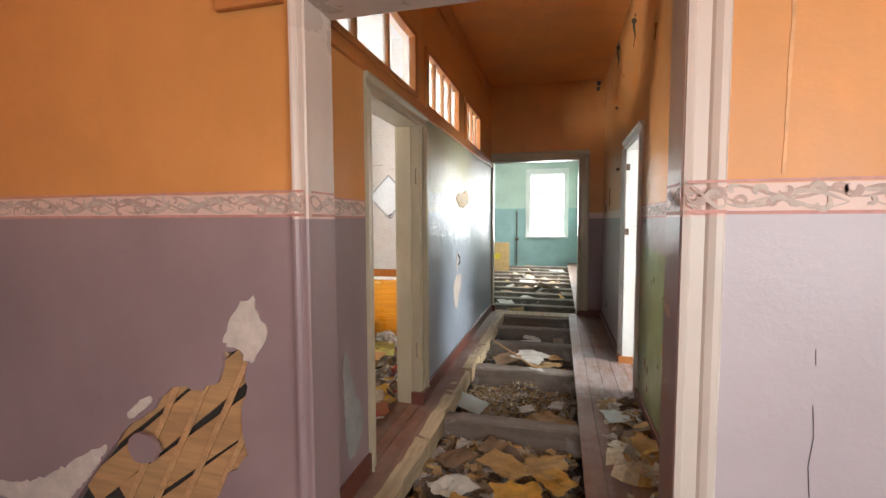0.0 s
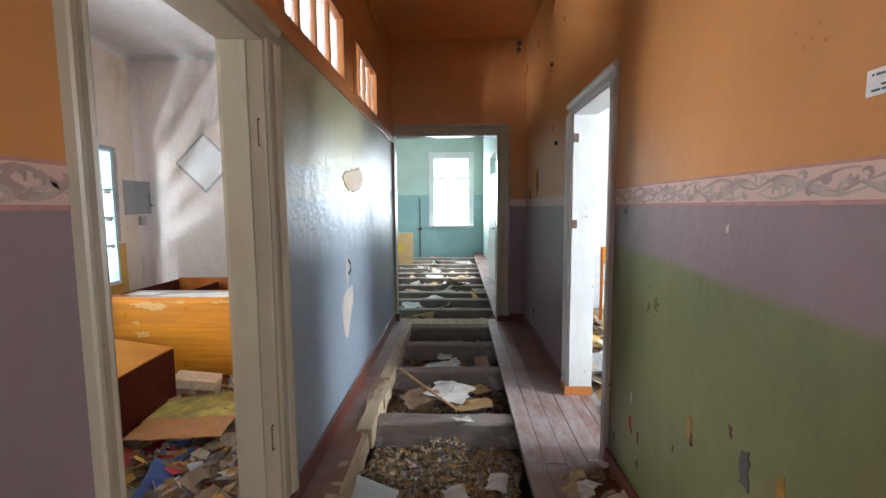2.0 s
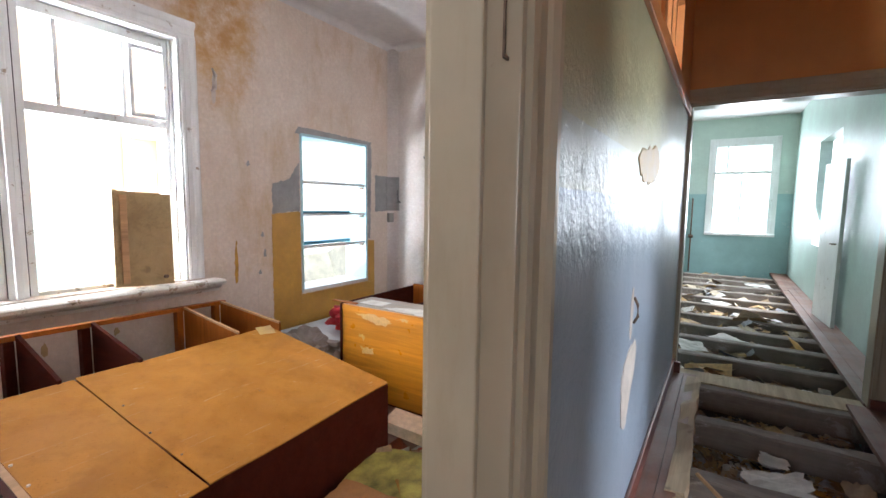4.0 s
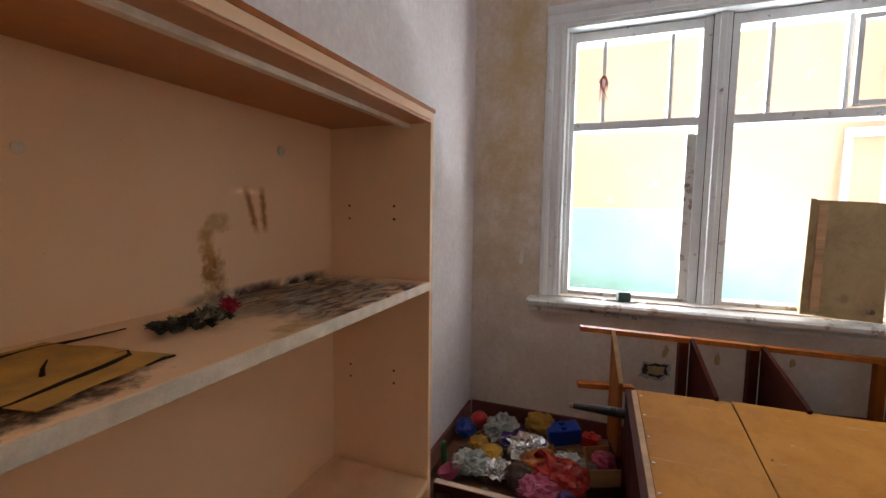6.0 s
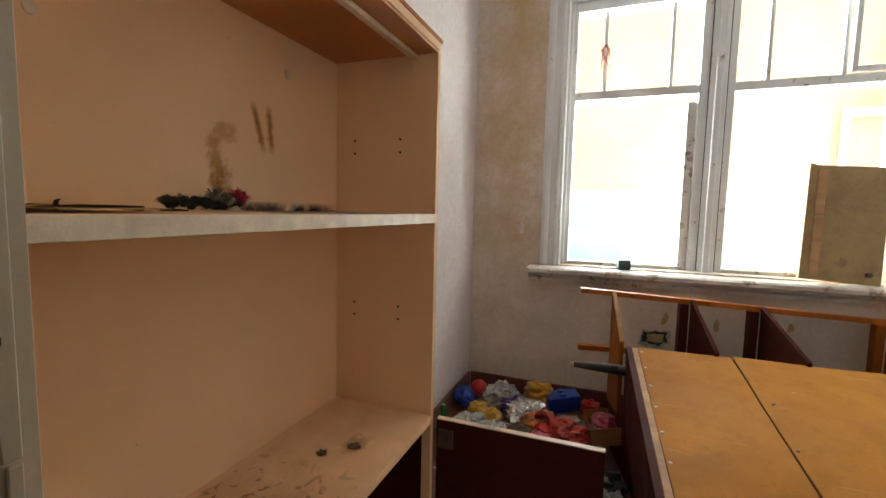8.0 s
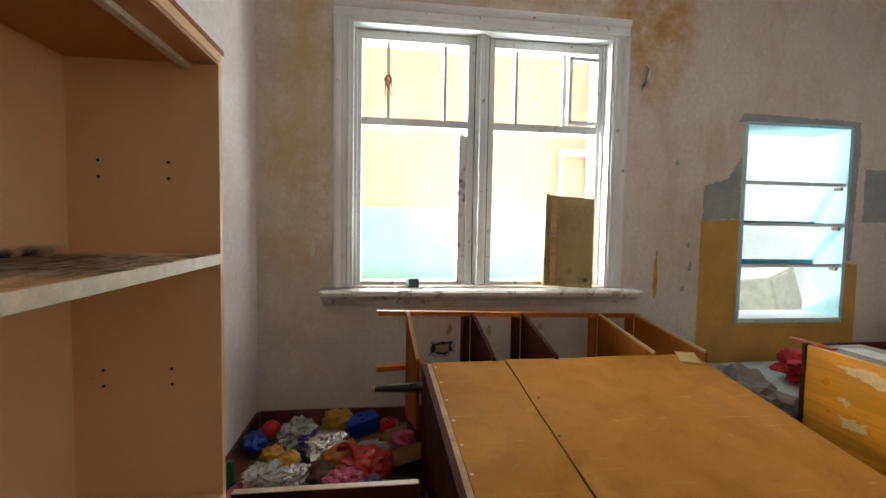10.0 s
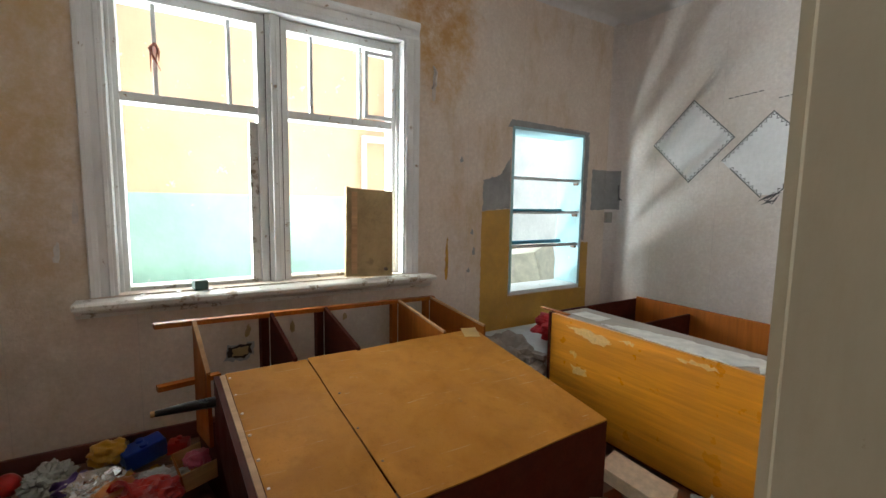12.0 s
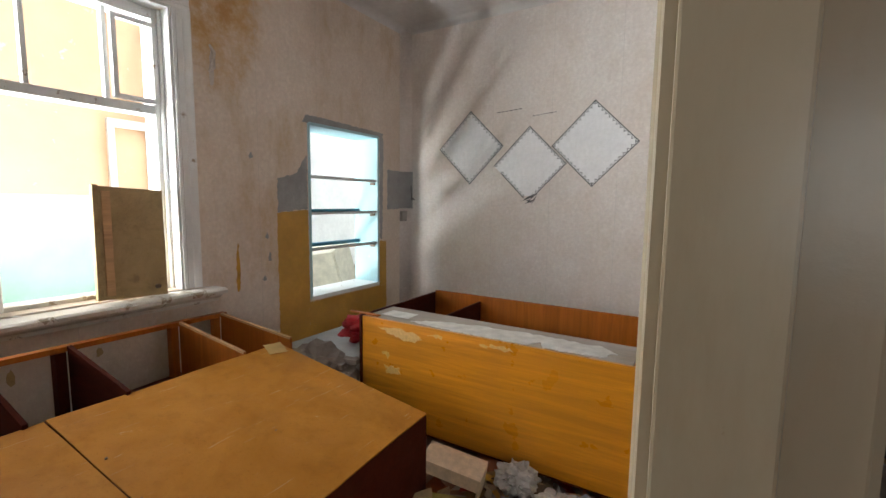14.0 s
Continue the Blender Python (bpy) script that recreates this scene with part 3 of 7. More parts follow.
wall("wall_corridor_west_far", "y", -0.9675, XL, 3.14, YEND, -0.4, 2.18, [], M_CORR_L, "glossy worn corridor wall, beige over pale blue with reflections in its colour")
wall("wall_corridor_west_top", "y", -0.9675, XL, 3.14, YEND, 2.18, ZC, TRANS[1:], M_ORANGE, "orange wall round the transom lights")
wall("wall_room_east", "y", XE, -0.9675, YP0 + 0.03, 6.7, -0.4, ZC, [DOOR, *TRANS], M_WALL_E, "pale papered wall with a doorway")
wall("wall_corridor_east", "y", XR, 0.782, YP1, YEND, -0.4, ZC, [RDOOR], M_CORR, "orange, lilac and olive painted corridor wall")
wall("wall_side_room_west", "y", 0.782, 0.862, YP1, 7.4, -0.1, ZC, [RDOOR], M_WHITE, "white wall")
wall("wall_corridor_north", "x", YEND, 6.62, -0.9675, 0.782, -0.4, ZC, [ENDDOOR], M_HALL, "orange over lilac end wall with a doorway")
slab("ceiling_corridor", -1.05, 0.862, YP1, 6.7, ZC, ZC + 0.1, M_CEIL_O, "orange painted corridor ceiling")

# room with the cupboards
wall("wall_room_west", "y", -3.93, XW, 1.4, 6.4, -0.1, 3.3, [WIN, HATCH], M_WALL_W, "stained old wallpaper round a window and a hatch")
wall("wall_veranda_east", "y", -3.96, -3.93, -0.2, 8.0, -0.1, 3.4, [WIN, HATCH], M_WHITE, "white outer wall")
wall("wall_room_north", "x", YN, 6.36, XW, XE, -0.1, 3.3, [], M_WALL_N, "pale papered wall with three diamond posters")
wall("wall_room_south", "x", 1.52, YS, XW, XE, -0.1, 3.3, [], M_WALL_S, "pale papered wall")
slab("ceiling_room", XW - 0.02, XE + 0.02, 1.6, 6.3, ZR, ZR + 0.08, M_CEIL, "whitewashed ceiling")


def cove(name, axis, a0, a1, wall_at, sign, material):
    """A hollow moulding between a wall and the ceiling."""
    r = 0.07
    pts = [(wall_at, ZR + 0.01), (wall_at, ZR - r)]
    for k in range(1, 9):
        t = math.pi / 2 * k / 8
        pts.append((wall_at + sign * r * (1 - math.cos(t)), ZR - r + r * math.sin(t)))
    pts[-1] = (wall_at + sign * r, ZR + 0.01)
    return tagged(part(name, prism(pts, axis, a0, a1), material), "rounded plaster moulding under the ceiling", "moulding", kind="structure")


cove("trim_cove_west", "y", YS, YN, XW - 0.002, 1, M_CEIL)
cove("trim_cove_north", "x", XW, XE, YN + 0.002, -1, M_CEIL)
cove("trim_cove_south", "x", XW, XE, YS - 0.002, 1, M_CEIL)
corner = [(XW - 0.01, YN + 0.01), (XW - 0.01, YN - 0.10)]
for k in range(1, 8):
    t = math.pi / 2 * k / 8
    corner.append((XW + 0.10 * (1 - math.cos(t)), YN - 0.10 + 0.10 * math.sin(t)))
corner.append((XW + 0.10, YN + 0.01))
tagged(part("wall_corner_fillet", prism(corner, "z", 0, ZR - 0.02), M_WALL_N, smooth=True), "rounded papered wall corner", "wall", kind="structure")

# far room at the corridor's end
wall("wall_end_room_south", "x", 6.62, 6.70, -3.2, 0.81, -0.4, 3.5, [ENDDOOR], M_ENDROOM, "turquoise wall with a doorway")
wall("wall_end_room_north", "x", 14.44, 14.75, -3.3, 0.85, -0.4, 3.5, [(-0.80, 0.23, 0.86, 2.82)], M_ENDROOM, "turquoise wall with a window")
wall("wall_end_room_east", "y", 0.66, 0.82, 6.70, 14.44, -0.4, 3.5, [(10.1, 11.7, 0.85, 2.5)], M_TURQ, "pale turquoise wall with a window")
wall("wall_end_room_west", "y", -3.3, -3.2, 6.70, 14.44, -0.4, 3.5, [(9.0, 10.6, 0.85, 2.5)], M_TURQ, "pale turquoise wall with a window")
slab("ceiling_end_room", -3.3, 0.85, 6.62, 14.75, 3.45, 3.55, M_CEIL, "whitewashed peeling ceiling")

# bright side room
wall("wall_side_room_north", "x", 7.2, 7.36, 0.862, 4.5, -0.1, 3.2, [], M_WHITE, "white wall")
wall("wall_side_room_south", "x", 2.3, 2.46, 0.862, 4.5, -0.1, 3.2, [], M_WHITE, "white wall")
wall("wall_side_room_east", "y", 4.3, 4.5, 2.46, 7.2, -0.1, 3.2, [(2.6, 3.9, 0.85, 2.55)], M_WHITE, "white wall with a window")
slab("ceiling_side_room", 0.8, 4.5, 2.3, 7.36, 3.2, 3.3, M_CEIL, "white ceiling")
slab("floor_side_room", 0.702, 4.3, 2.46, 7.2, -0.12, -0.02, M_GREY, "dusty grey floor", "floor")

# veranda and annex behind the window and the hatch
wall("wall_veranda_west", "y", -5.6, -5.45, -0.2, 4.7, -0.1, 3.35, [], M_VERANDA, "orange over mint green painted wall")
wall("wall_veranda_south", "x", -0.3, -0.2, -5.6, -3.93, -0.1, 3.35, [], M_VERANDA, "orange over mint green painted wall")
wall("wall_veranda_north", "x", 4.70, 4.80, -8.0, -4.85, -0.1, 3.35, [], M_WHITE, "white partition")
wall("wall_annex_west", "y", -8.1, -8.0, 4.7, 8.0, -0.1, 3.35, [(5.4, 6.9, 0.9, 2.3)], M_WHITE, "white wall with a window")
wall("wall_annex_north", "x", 8.0, 8.1, -8.1, -3.96, -0.1, 3.35, [], M_WHITE, "white wall")
slab("floor_veranda", -8.1, -3.93, -0.3, 8.1, -0.12, -0.02, M_GREY, "dusty grey floor", "floor")
slab("ground", -60, 60, -60, 75, -0.62, -0.5, M_DARK, "bare earth", "ground")


# flat glowing panels added outside the windows in place of daylight
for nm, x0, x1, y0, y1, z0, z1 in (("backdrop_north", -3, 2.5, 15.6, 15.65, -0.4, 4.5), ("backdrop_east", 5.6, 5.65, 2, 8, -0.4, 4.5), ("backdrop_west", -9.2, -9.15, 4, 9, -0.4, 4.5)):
    tagged(part(nm, box(x0, x1, y0, y1, z0, z1), M_BRIGHT), "glowing panel in place of hazy daylight outside the window", "backdrop", kind="structure")


# ---- floors of boards, joists and the open pit ----
def board_floor(name, label, xs, y0, y1, z=0.0, material=None, breaks=(), group=None):
    """Boards that run along y, each a piece of its own."""
    fl = thing(name, label, "floor", kind="structure")
    rnd = random.Random(hash(len(xs)) + int(y0 * 10))
    for x0, x1 in zip(xs, xs[1:]):
        cuts = [y0, *sorted(b + rnd.uniform(-0.05, 0.05) for b in breaks), y1]
        for a, c in zip(cuts, cuts[1:]):
            dz = rnd.uniform(-0.003, 0.002)
            part("board", box(x0 + 0.0012, x1 - 0.0012, a + 0.001, c - 0.001, z - 0.035 + dz, z + dz, 0.0015), material or M_FLOOR, fl)
    return fl


def steps(a, b, n):
    return [a + (b - a) * i / n for i in range(n + 1)]


board_floor("floor_room", "red-brown painted board floor under litter", steps(XW, XE, 22), YS, YN)
board_floor("floor_threshold", "worn red-brown boards in the doorway", steps(XE, XL, 2), DOOR[0], DOOR[1])
board_floor("floor_corridor_left", "worn red-brown floorboards along the wall", [-0.885, -0.79, -0.70], YP1, YEND)
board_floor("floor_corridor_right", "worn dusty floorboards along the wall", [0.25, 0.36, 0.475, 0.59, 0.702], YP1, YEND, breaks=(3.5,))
board_floor("floor_corridor_front", "worn red-brown floorboards", steps(-0.70, 0.25, 8), YP1, 1.86)
board_floor("floor_hall", "worn red-brown floorboards", steps(-2.6, 1.9, 38), -3.0, YP1)
board_floor("floor_end_room", "worn floorboards along the wall", [0.36, 0.46, 0.56, 0.66], 6.62, 14.44, breaks=(9.2, 12.0))
slab("floor_pit", -0.885, 0.702, 1.5, 6.7, -0.46, -0.34, M_SOIL, "dark earth and rubble under the missing floor", "floor")
slab("floor_pit_end_room", -3.2, 0.66, 6.7, 14.44, -0.46, -0.30, M_SOIL, "dark earth and rubble under the missing floor", "floor")
board_floor("floor_side_threshold", "pale boards in the doorway", steps(0.702, 0.862, 2), RDOOR[0], RDOOR[1])


def joist(x0, x1, y, w=0.11, h=0.17, z=-0.03):
    ob = thing("floor_joist", "grey weathered timber floor joist with split edges", "joist", pose((x0 + x1) / 2, y, z - h), group="joists of the missing floor", kind="")
    b = bmesh.new()
    n = 10
    rnd = random.Random(int(y * 100))
    L = x1 - x0
    rings = []
    for i in range(n + 1):
        x = -L / 2 + L * i / n
        o = [rnd.uniform(-0.006, 0.006) for _ in range(6)]
        rings.append([b.verts.new((x, -w / 2 + o[0], 0)), b.verts.new((x, w / 2 + o[1], 0)), b.verts.new((x, w / 2 + o[2], h - 0.012 + o[3])), b.verts.new((x, w / 2 - 0.015, h + o[3])),
                      b.verts.new((x, -w / 2 + 0.015, h + o[4])), b.verts.new((x, -w / 2 + o[5], h - 0.012 + o[4]))])
    for r0, r1 in zip(rings, rings[1:]):
        for k in range(6):
            b.faces.new((r0[k], r0[(k + 1) % 6], r1[(k + 1) % 6], r1[k]))
    b.faces.new(rings[0][::-1])
    b.faces.new(rings[-1])
    part("beam", b, M_JOIST, ob)
    return ob


for y in (1.95, 2.99, 4.10, 5.01, 5.75, 6.40):
    joist(-0.88, 0.69, y, 0.12 if y != 4.10 else 0.15)
for y in (7.34, 8.0, 8.57, 9.25, 10.05, 10.75, 11.45, 12.2, 12.9, 13.6):
    joist(-3.15, 0.64, y, 0.14, 0.15, -0.04)


def edge_beam():
    """The broken pale timber that edges the missing floor."""
    ob = thing("edge_beam", "pale split timber along the edge of the missing floor", "beam", pose(-0.70, 0, 0))
    rnd = random.Random(3)
    ys = [1.9, 2.55, 3.25, 3.85, 4.3, 4.7, 5.5, 6.5]
    for y0, y1 in zip(ys, ys[1:]):
        dx, dz = rnd.uniform(-0.02, 0.012), rnd.uniform(-0.03, 0.015)
        b = box(dx - 0.045, dx + 0.045, y0 + 0.01, y1 - 0.01, -0.11 + dz, 0.012 + dz)
        bmesh.ops.subdivide_edges(b, edges=[e for e in b.edges if abs(e.verts[0].co.y - e.verts[1].co.y) > 0.2], cuts=6)
        for v in b.verts:
            v.co += Vector((rnd.uniform(-0.01, 0.01), rnd.uniform(-0.02, 0.02), rnd.uniform(-0.008, 0.008)))
        part("timber", b, M_PALEBEAM, ob)


edge_beam()


# ---- skirting, casings and trims ----
def skirting(name, axis, a0, a1, p0, p1, h=0.10):
    b = box(a0, a1, p0, p1, 0.0, h, 0.006) if axis == "x" else box(p0, p1, a0, a1, 0.0, h, 0.006)
    return tagged(part(name, b, M_BASE), "dark oxblood painted skirting board", "baseboard", kind="structure")


skirting("baseboard_room_west", "y", YS + 0.02, YN, XW, XW + 0.02)
skirting("baseboard_room_south", "x", XW + 0.02, -2.14, YS, YS + 0.02)
skirting("baseboard_room_north", "x", XW + 0.02, XE, YN - 0.02, YN)
skirting("baseboard_corridor_west", "y", 3.19, YEND, XL, XL + 0.02, 0.11)
skirting("baseboard_corridor_west_near", "y", YP1, 2.125, XL, XL + 0.02, 0.11)
skirting("baseboard_corridor_east", "y", YP1, 3.57, XR - 0.02, XR, 0.08)
skirting("baseboard_corridor_east_far", "y", 4.53, YEND, XR - 0.02, XR, 0.08)
skirting("baseboard_corridor_north", "x", 0.52, XR, YEND - 0.02, YEND, 0.09)


def moulded(axis, a0, a1, p, out, c0, c1):
    """A moulded casing board: runs along axis, its face out from p, its width from c0 to c1 (the thick outer edge at c1)."""
    s = 1 if c1 > c0 else -1
    w = abs(c1 - c0)
    prof = [(0, 0), (0, 0.016), (0.15 * w, 0.020), (0.22 * w, 0.014), (0.55 * w, 0.014), (0.62 * w, 0.022), (0.78 * w, 0.030), (0.94 * w, 0.030), (w, 0.024), (w, 0)]
    b = bmesh.new()
    ends = []
    for a in (a0, a1):
        ring = []
        for u, d in prof:
            c, q = c0 + s * u, p + out * d
            ring.append(b.verts.new({"yz": (q, c, a), "zy": (q, a, c), "xz": (c, q, a), "zx": (a, q, c)}[axis]))
        ends.append(ring)
    n = len(prof)
    for k in range(n):
        b.faces.new((ends[0][k], ends[0][(k + 1) % n], ends[1][(k + 1) % n], ends[1][k]))
    b.faces.new(ends[0])
    b.faces.new(ends[1][::-1])
    return b


def hinge(parent, x, y, z, h=0.10):
    """An old hinge painted over: a worn outline with its pin."""
    hg = part("hinge", box(x - 0.002, x + 0.002, y - 0.016, y - 0.011, z - h / 2, z + h / 2, 0.0008), M_STEEL, parent, "rusty steel hinge")
    part("leaf_edge", box(x - 0.002, x + 0.002, y - 0.011, y + 0.012, z + h / 2 - 0.006, z + h / 2, 0.0008), M_STEEL, hg)
    part("leaf_edge", box(x - 0.002, x + 0.002, y - 0.011, y + 0.012, z - h / 2, z - h / 2 + 0.006, 0.0008), M_STEEL, hg)
    part("pin", tube([(x + 0.003, y + 0.014, z - h * 0.55), (x + 0.003, y + 0.014, z + h * 0.2)], 0.004), M_STEEL, hg)


# doorway between the corridor and the room
d1 = thing("door_1", "cream gloss-painted doorway with chipped edges and no door", "doorway", kind="structure")
y0, y1, zt = DOOR[0], DOOR[1], DOOR[3]
part("jamb", box(XE - 0.004, XL + 0.004, y0 - 0.01, y0 + 0.008, 0, zt, 0.004), M_FRAME, d1)
part("jamb", box(XE - 0.004, -0.945, y1 - 0.002, y1 + 0.034, 0, zt, 0.004), M_FRAME, d1)
part("rebate", box(-0.947, XL + 0.004, y1 + 0.010, y1 + 0.03, 0, zt, 0.003), M_FRAME, d1)
part("head", box(XE - 0.004, XL + 0.004, y0 - 0.01, y1 + 0.03, zt - 0.012, zt + 0.016, 0.003), M_FRAME, d1)
part("casing", moulded("yz", 0, 2.06, XL, 1, 2.190, 2.125), M_FRAME, d1)
part("casing", moulded("yz", 0, 2.06, XL, 1, 3.065, 3.185), M_FRAME, d1)
part("casing", moulded("zy", 2.125, 3.185, XL, 1, 2.06, 2.145), M_FRAME, d1)
part("casing", moulded("yz", 0, 2.06, XE, -1, 2.198, 2.146), M_FRAME, d1)
part("casing", moulded("yz", 0, 2.06, XE, -1, 3.04, 3.12), M_FRAME, d1)
part("casing", moulded("zy", 2.145, 3.12, XE, -1, 2.06, 2.14), M_FRAME, d1)
part("skirt_block", box(-0.95, XL + 0.036, 3.02, 3.19, 0.0, 0.09, 0.004), M_BASE, d1, "dark red painted foot of the frame")
for z in (0.41, 1.69):
    hinge(d1, -0.905, 3.042, z, 0.11)
# keyhole plates on the near jamb and cracks in its paint
part("strike_plate", box(-1.0465, -1.0405, 2.203, 2.2055, 1.362, 1.386), M_STEEL, d1, "rusty steel strike plate")
part("strike_recess", box(-1.0465, -1.0405, 2.203, 2.2052, 1.386, 1.404), M_GREY, d1, "grey recess above the strike plate")
flakes = bmesh.new()
rnd = random.Random(17)
z = 0.03
while z < 2.0:
    ln = rnd.uniform(0.12, 0.38)
    x0 = -1.0415 + rnd.uniform(-0.002, 0.002)
    ring = [(-1.053, z), (x0 + rnd.uniform(-0.002, 0.001), z), (x0 + rnd.uniform(-0.001, 0.002), z + ln * 0.4), (x0 + rnd.uniform(-0.002, 0.001), z + ln * 0.7), (x0 + rnd.uniform(-0.002, 0.001), z + ln), (-1.053, z + ln)]
    if z + ln < 1.355 or z > 1.41:
        merge(flakes, prism(ring, "y", 2.2025, 2.2075 + rnd.uniform(-0.001, 0.0015), 0.0012))
    z += ln + rnd.uniform(-0.001, 0.003)
part("thick_paint", flakes, M_FRAME, d1, "thick old paint layers, split along the edge")
crk = bmesh.new()
prev = None
for i in range(180):
    z = 0.04 + i * 0.011
    x = -1.0390 + 0.0012 * noise.noise((3, 1, z * 23))
    w = max(0.0003, 0.0006 + 0.0014 * noise.noise((9.1, 2.2, z * 11)))
    if 1.226 < z < 1.275 or 1.40 < z < 1.50:
        w = 0.0018
    cur = [crk.verts.new((x - w, 2.2045, z)), crk.verts.new((x + w, 2.2045, z))]
    if prev:
        crk.faces.new((prev[0], prev[1], cur[1], cur[0]))
    prev = cur
part("paint_crack", crk, M_DARK, d1, "dark crack in the gloss paint")
part("paint_notch", box(-1.044, -1.032, 2.204, 2.2092, 1.093, 1.099), M_DARK, d1, "dark notch in the paint")
part("paint_notch", box(-1.038, -1.029, 2.204, 2.2092, 1.424, 1.428), M_DARK, d1, "dark notch in the paint")

# opening between the hall and the corridor
d2 = thing("door_2", "cream over lilac painted open passage with a moulded casing", "doorway", kind="structure")
M_PASS = corridor_paint("passage_paint", LILAC, upper=(0.60, 0.50, 0.43), b0=1.38, b1=1.47, gloss=0.34, blotch=0.1)
M_PASS_R = corridor_paint("passage_cream_paint", (0.58, 0.52, 0.46), upper=(0.60, 0.50, 0.43), b0=1.38, b1=1.47, gloss=0.38, blotch=0.1)
part("jamb", box(-0.788, -0.772, YP0 - 0.004, YP1 + 0.004, 0, 2.16, 0.003), M_PASS, d2)
part("jamb", box(0.447, 0.463, YP0 - 0.004, YP1 + 0.004, 0, 2.16, 0.003), M_PASS, d2)
part("head", box(-0.788, 0.463, YP0 - 0.004, YP1 + 0.004, 2.155, 2.172, 0.003), M_PASS, d2)
part("casing", moulded("xz", 0, 2.16, YP0, -1, -0.772, -0.832), M_PASS, d2)
part("casing", moulded("xz", 0, 2.16, YP0, -1, 0.45, 0.558), M_PASS_R, d2)
part("casing", moulded("zx", -0.832, 0.558, YP0, -1, 2.16, 2.28), M_PASS, d2)
tagged(part("trim_wood_frame", box(-1.14, -0.86, YP0 - 0.03, YP0 - 0.001, 2.15, 2.23, 0.006), M_TRIM_O), "orange painted wooden ledge above the wall", "trim", kind="structure")

# right-hand doorway
d3 = thing("door_3", "white painted doorway with a red-brown foot", "doorway", kind="structure")
y0, y1, zt = RDOOR[0], RDOOR[1], RDOOR[3]
part("jamb", box(XR - 0.004, 0.866, y0 - 0.012, y0 + 0.012, 0, zt, 0.003), M_FRAME_W, d3)
part("jamb", box(XR - 0.004, 0.866, y1 - 0.012, y1 + 0.012, 0.0, zt, 0.003), M_FRAME_W, d3)
part("head", box(XR - 0.004, 0.866, y0, y1, zt - 0.012, zt + 0.012, 0.003), M_FRAME_W, d3)
part("casing", moulded("yz", 0, zt, XR, -1, y0 - 0.01, y0 - 0.09), M_FRAME_W, d3)
part("casing", moulded("yz", 0.0, zt, XR, -1, y1 + 0.01, y1 + 0.11), M_FRAME_W, d3)
part("casing", moulded("zy", y0 - 0.09, y1 + 0.11, XR, -1, zt, zt + 0.085), M_FRAME_W, d3)
part("painted_foot", box(XR - 0.034, 0.870, y1 - 0.016, y1 + 0.115, 0.0, 0.07, 0.003), M_TRIM_O, d3, "red-brown painted foot of the frame")
for z in (1.86, 1.26):
    part("strike_plate", box(0.70, 0.735, y1 - 0.016, y1 - 0.0122, z - 0.03, z + 0.03), M_STEEL, d3, "dark steel lock plate")

# doorway to the far room
d4 = thing("door_4", "beige painted doorway without a door", "doorway", kind="structure")
part("casing", moulded("xz", 0.0, 2.235, YEND, -1, ENDDOOR[0], -0.884), M_FRAME, d4)
part("casing", moulded("xz", 0.0, 2.235, YEND, -1, ENDDOOR[1], 0.51), M_FRAME, d4)
part("casing", moulded("zx", -0.884, 0.51, YEND, -1, 2.235, 2.355), M_FRAME, d4)
part("jamb", box(ENDDOOR[0] - 0.01, ENDDOOR[0] + 0.055, YEND - 0.004, 6.704, 0, 2.235, 0.003), M_FRAME, d4)
part("jamb", box(ENDDOOR[1] - 0.012, ENDDOOR[1] + 0.01, YEND - 0.004, 6.704, 0, 2.235, 0.003), M_FRAME, d4)
part("head", box(ENDDOOR[0], ENDDOOR[1], YEND - 0.004, 6.704, 2.223, 2.245, 0.003), M_FRAME, d4)
part("foot", box(-0.884, -0.82, YEND - 0.035, YEND + 0.01, 0, 0.09, 0.003), M_BASE, d4, "dark red painted foot")
part("foot", box(0.37, 0.52, YEND - 0.035, YEND + 0.01, 0, 0.07, 0.003), M_BASE, d4, "dark red painted foot")
part("sill", box(-0.86, 0.37, 6.45, 6.72, -0.06, -0.02, 0.006), M_PALEBEAM, d4, "pale worn threshold beam")

# rail and transom lights above the corridor's west wall
part("picture_rail", box(XL, XL + 0.022, YP1, YEND, 2.145, 2.215, 0.005), M_TRIM_O, tagged(new("trim_rail"), "orange painted wooden rail", "trim", kind="structure"))
for n, (a0, a1, z0, z1) in enumerate(TRANS):
    tw = thing(f"window_{n + 2}", "orange framed transom light with narrow panes", "window", kind="structure")
    part("frame", box(XL - 0.05, XL + 0.018, a0 - 0.05, a0 + 0.015, z0 - 0.02, z1 + 0.03, 0.004), M_TRIM_O, tw)
    part("frame", box(XL - 0.05, XL + 0.018, a1 - 0.015, a1 + 0.05, z0 - 0.02, z1 + 0.03, 0.004), M_TRIM_O, tw)
    part("frame", box(XL - 0.05, XL + 0.016, a0, a1, z1 - 0.005, z1 + 0.035, 0.004), M_TRIM_O, tw)
    part("frame", box(XL - 0.05, XL + 0.016, a0, a1, z0 - 0.022, z0 + 0.015, 0.004), M_TRIM_O, tw)
    k = 4 if n else 3
    for i in range(1, k):
        c = a0 + (a1 - a0) * i / k
        part("muntin", box(XL - 0.045, XL - 0.005, c - 0.014, c + 0.014, z0, z1, 0.003), M_TRIM_O, tw)
    for i in range(k):
        c0, c1 = a0 + (a1 - a0) * i / k, a0 + (a1 - a0) * (i + 1) / k
        g = part("pane", box(XL - 0.030, XL - 0.027, c0 + 0.01, c1 - 0.01, z0 + 0.01, z1 - 0.01), M_GLASS, tw)
        g.visible_shadow = False


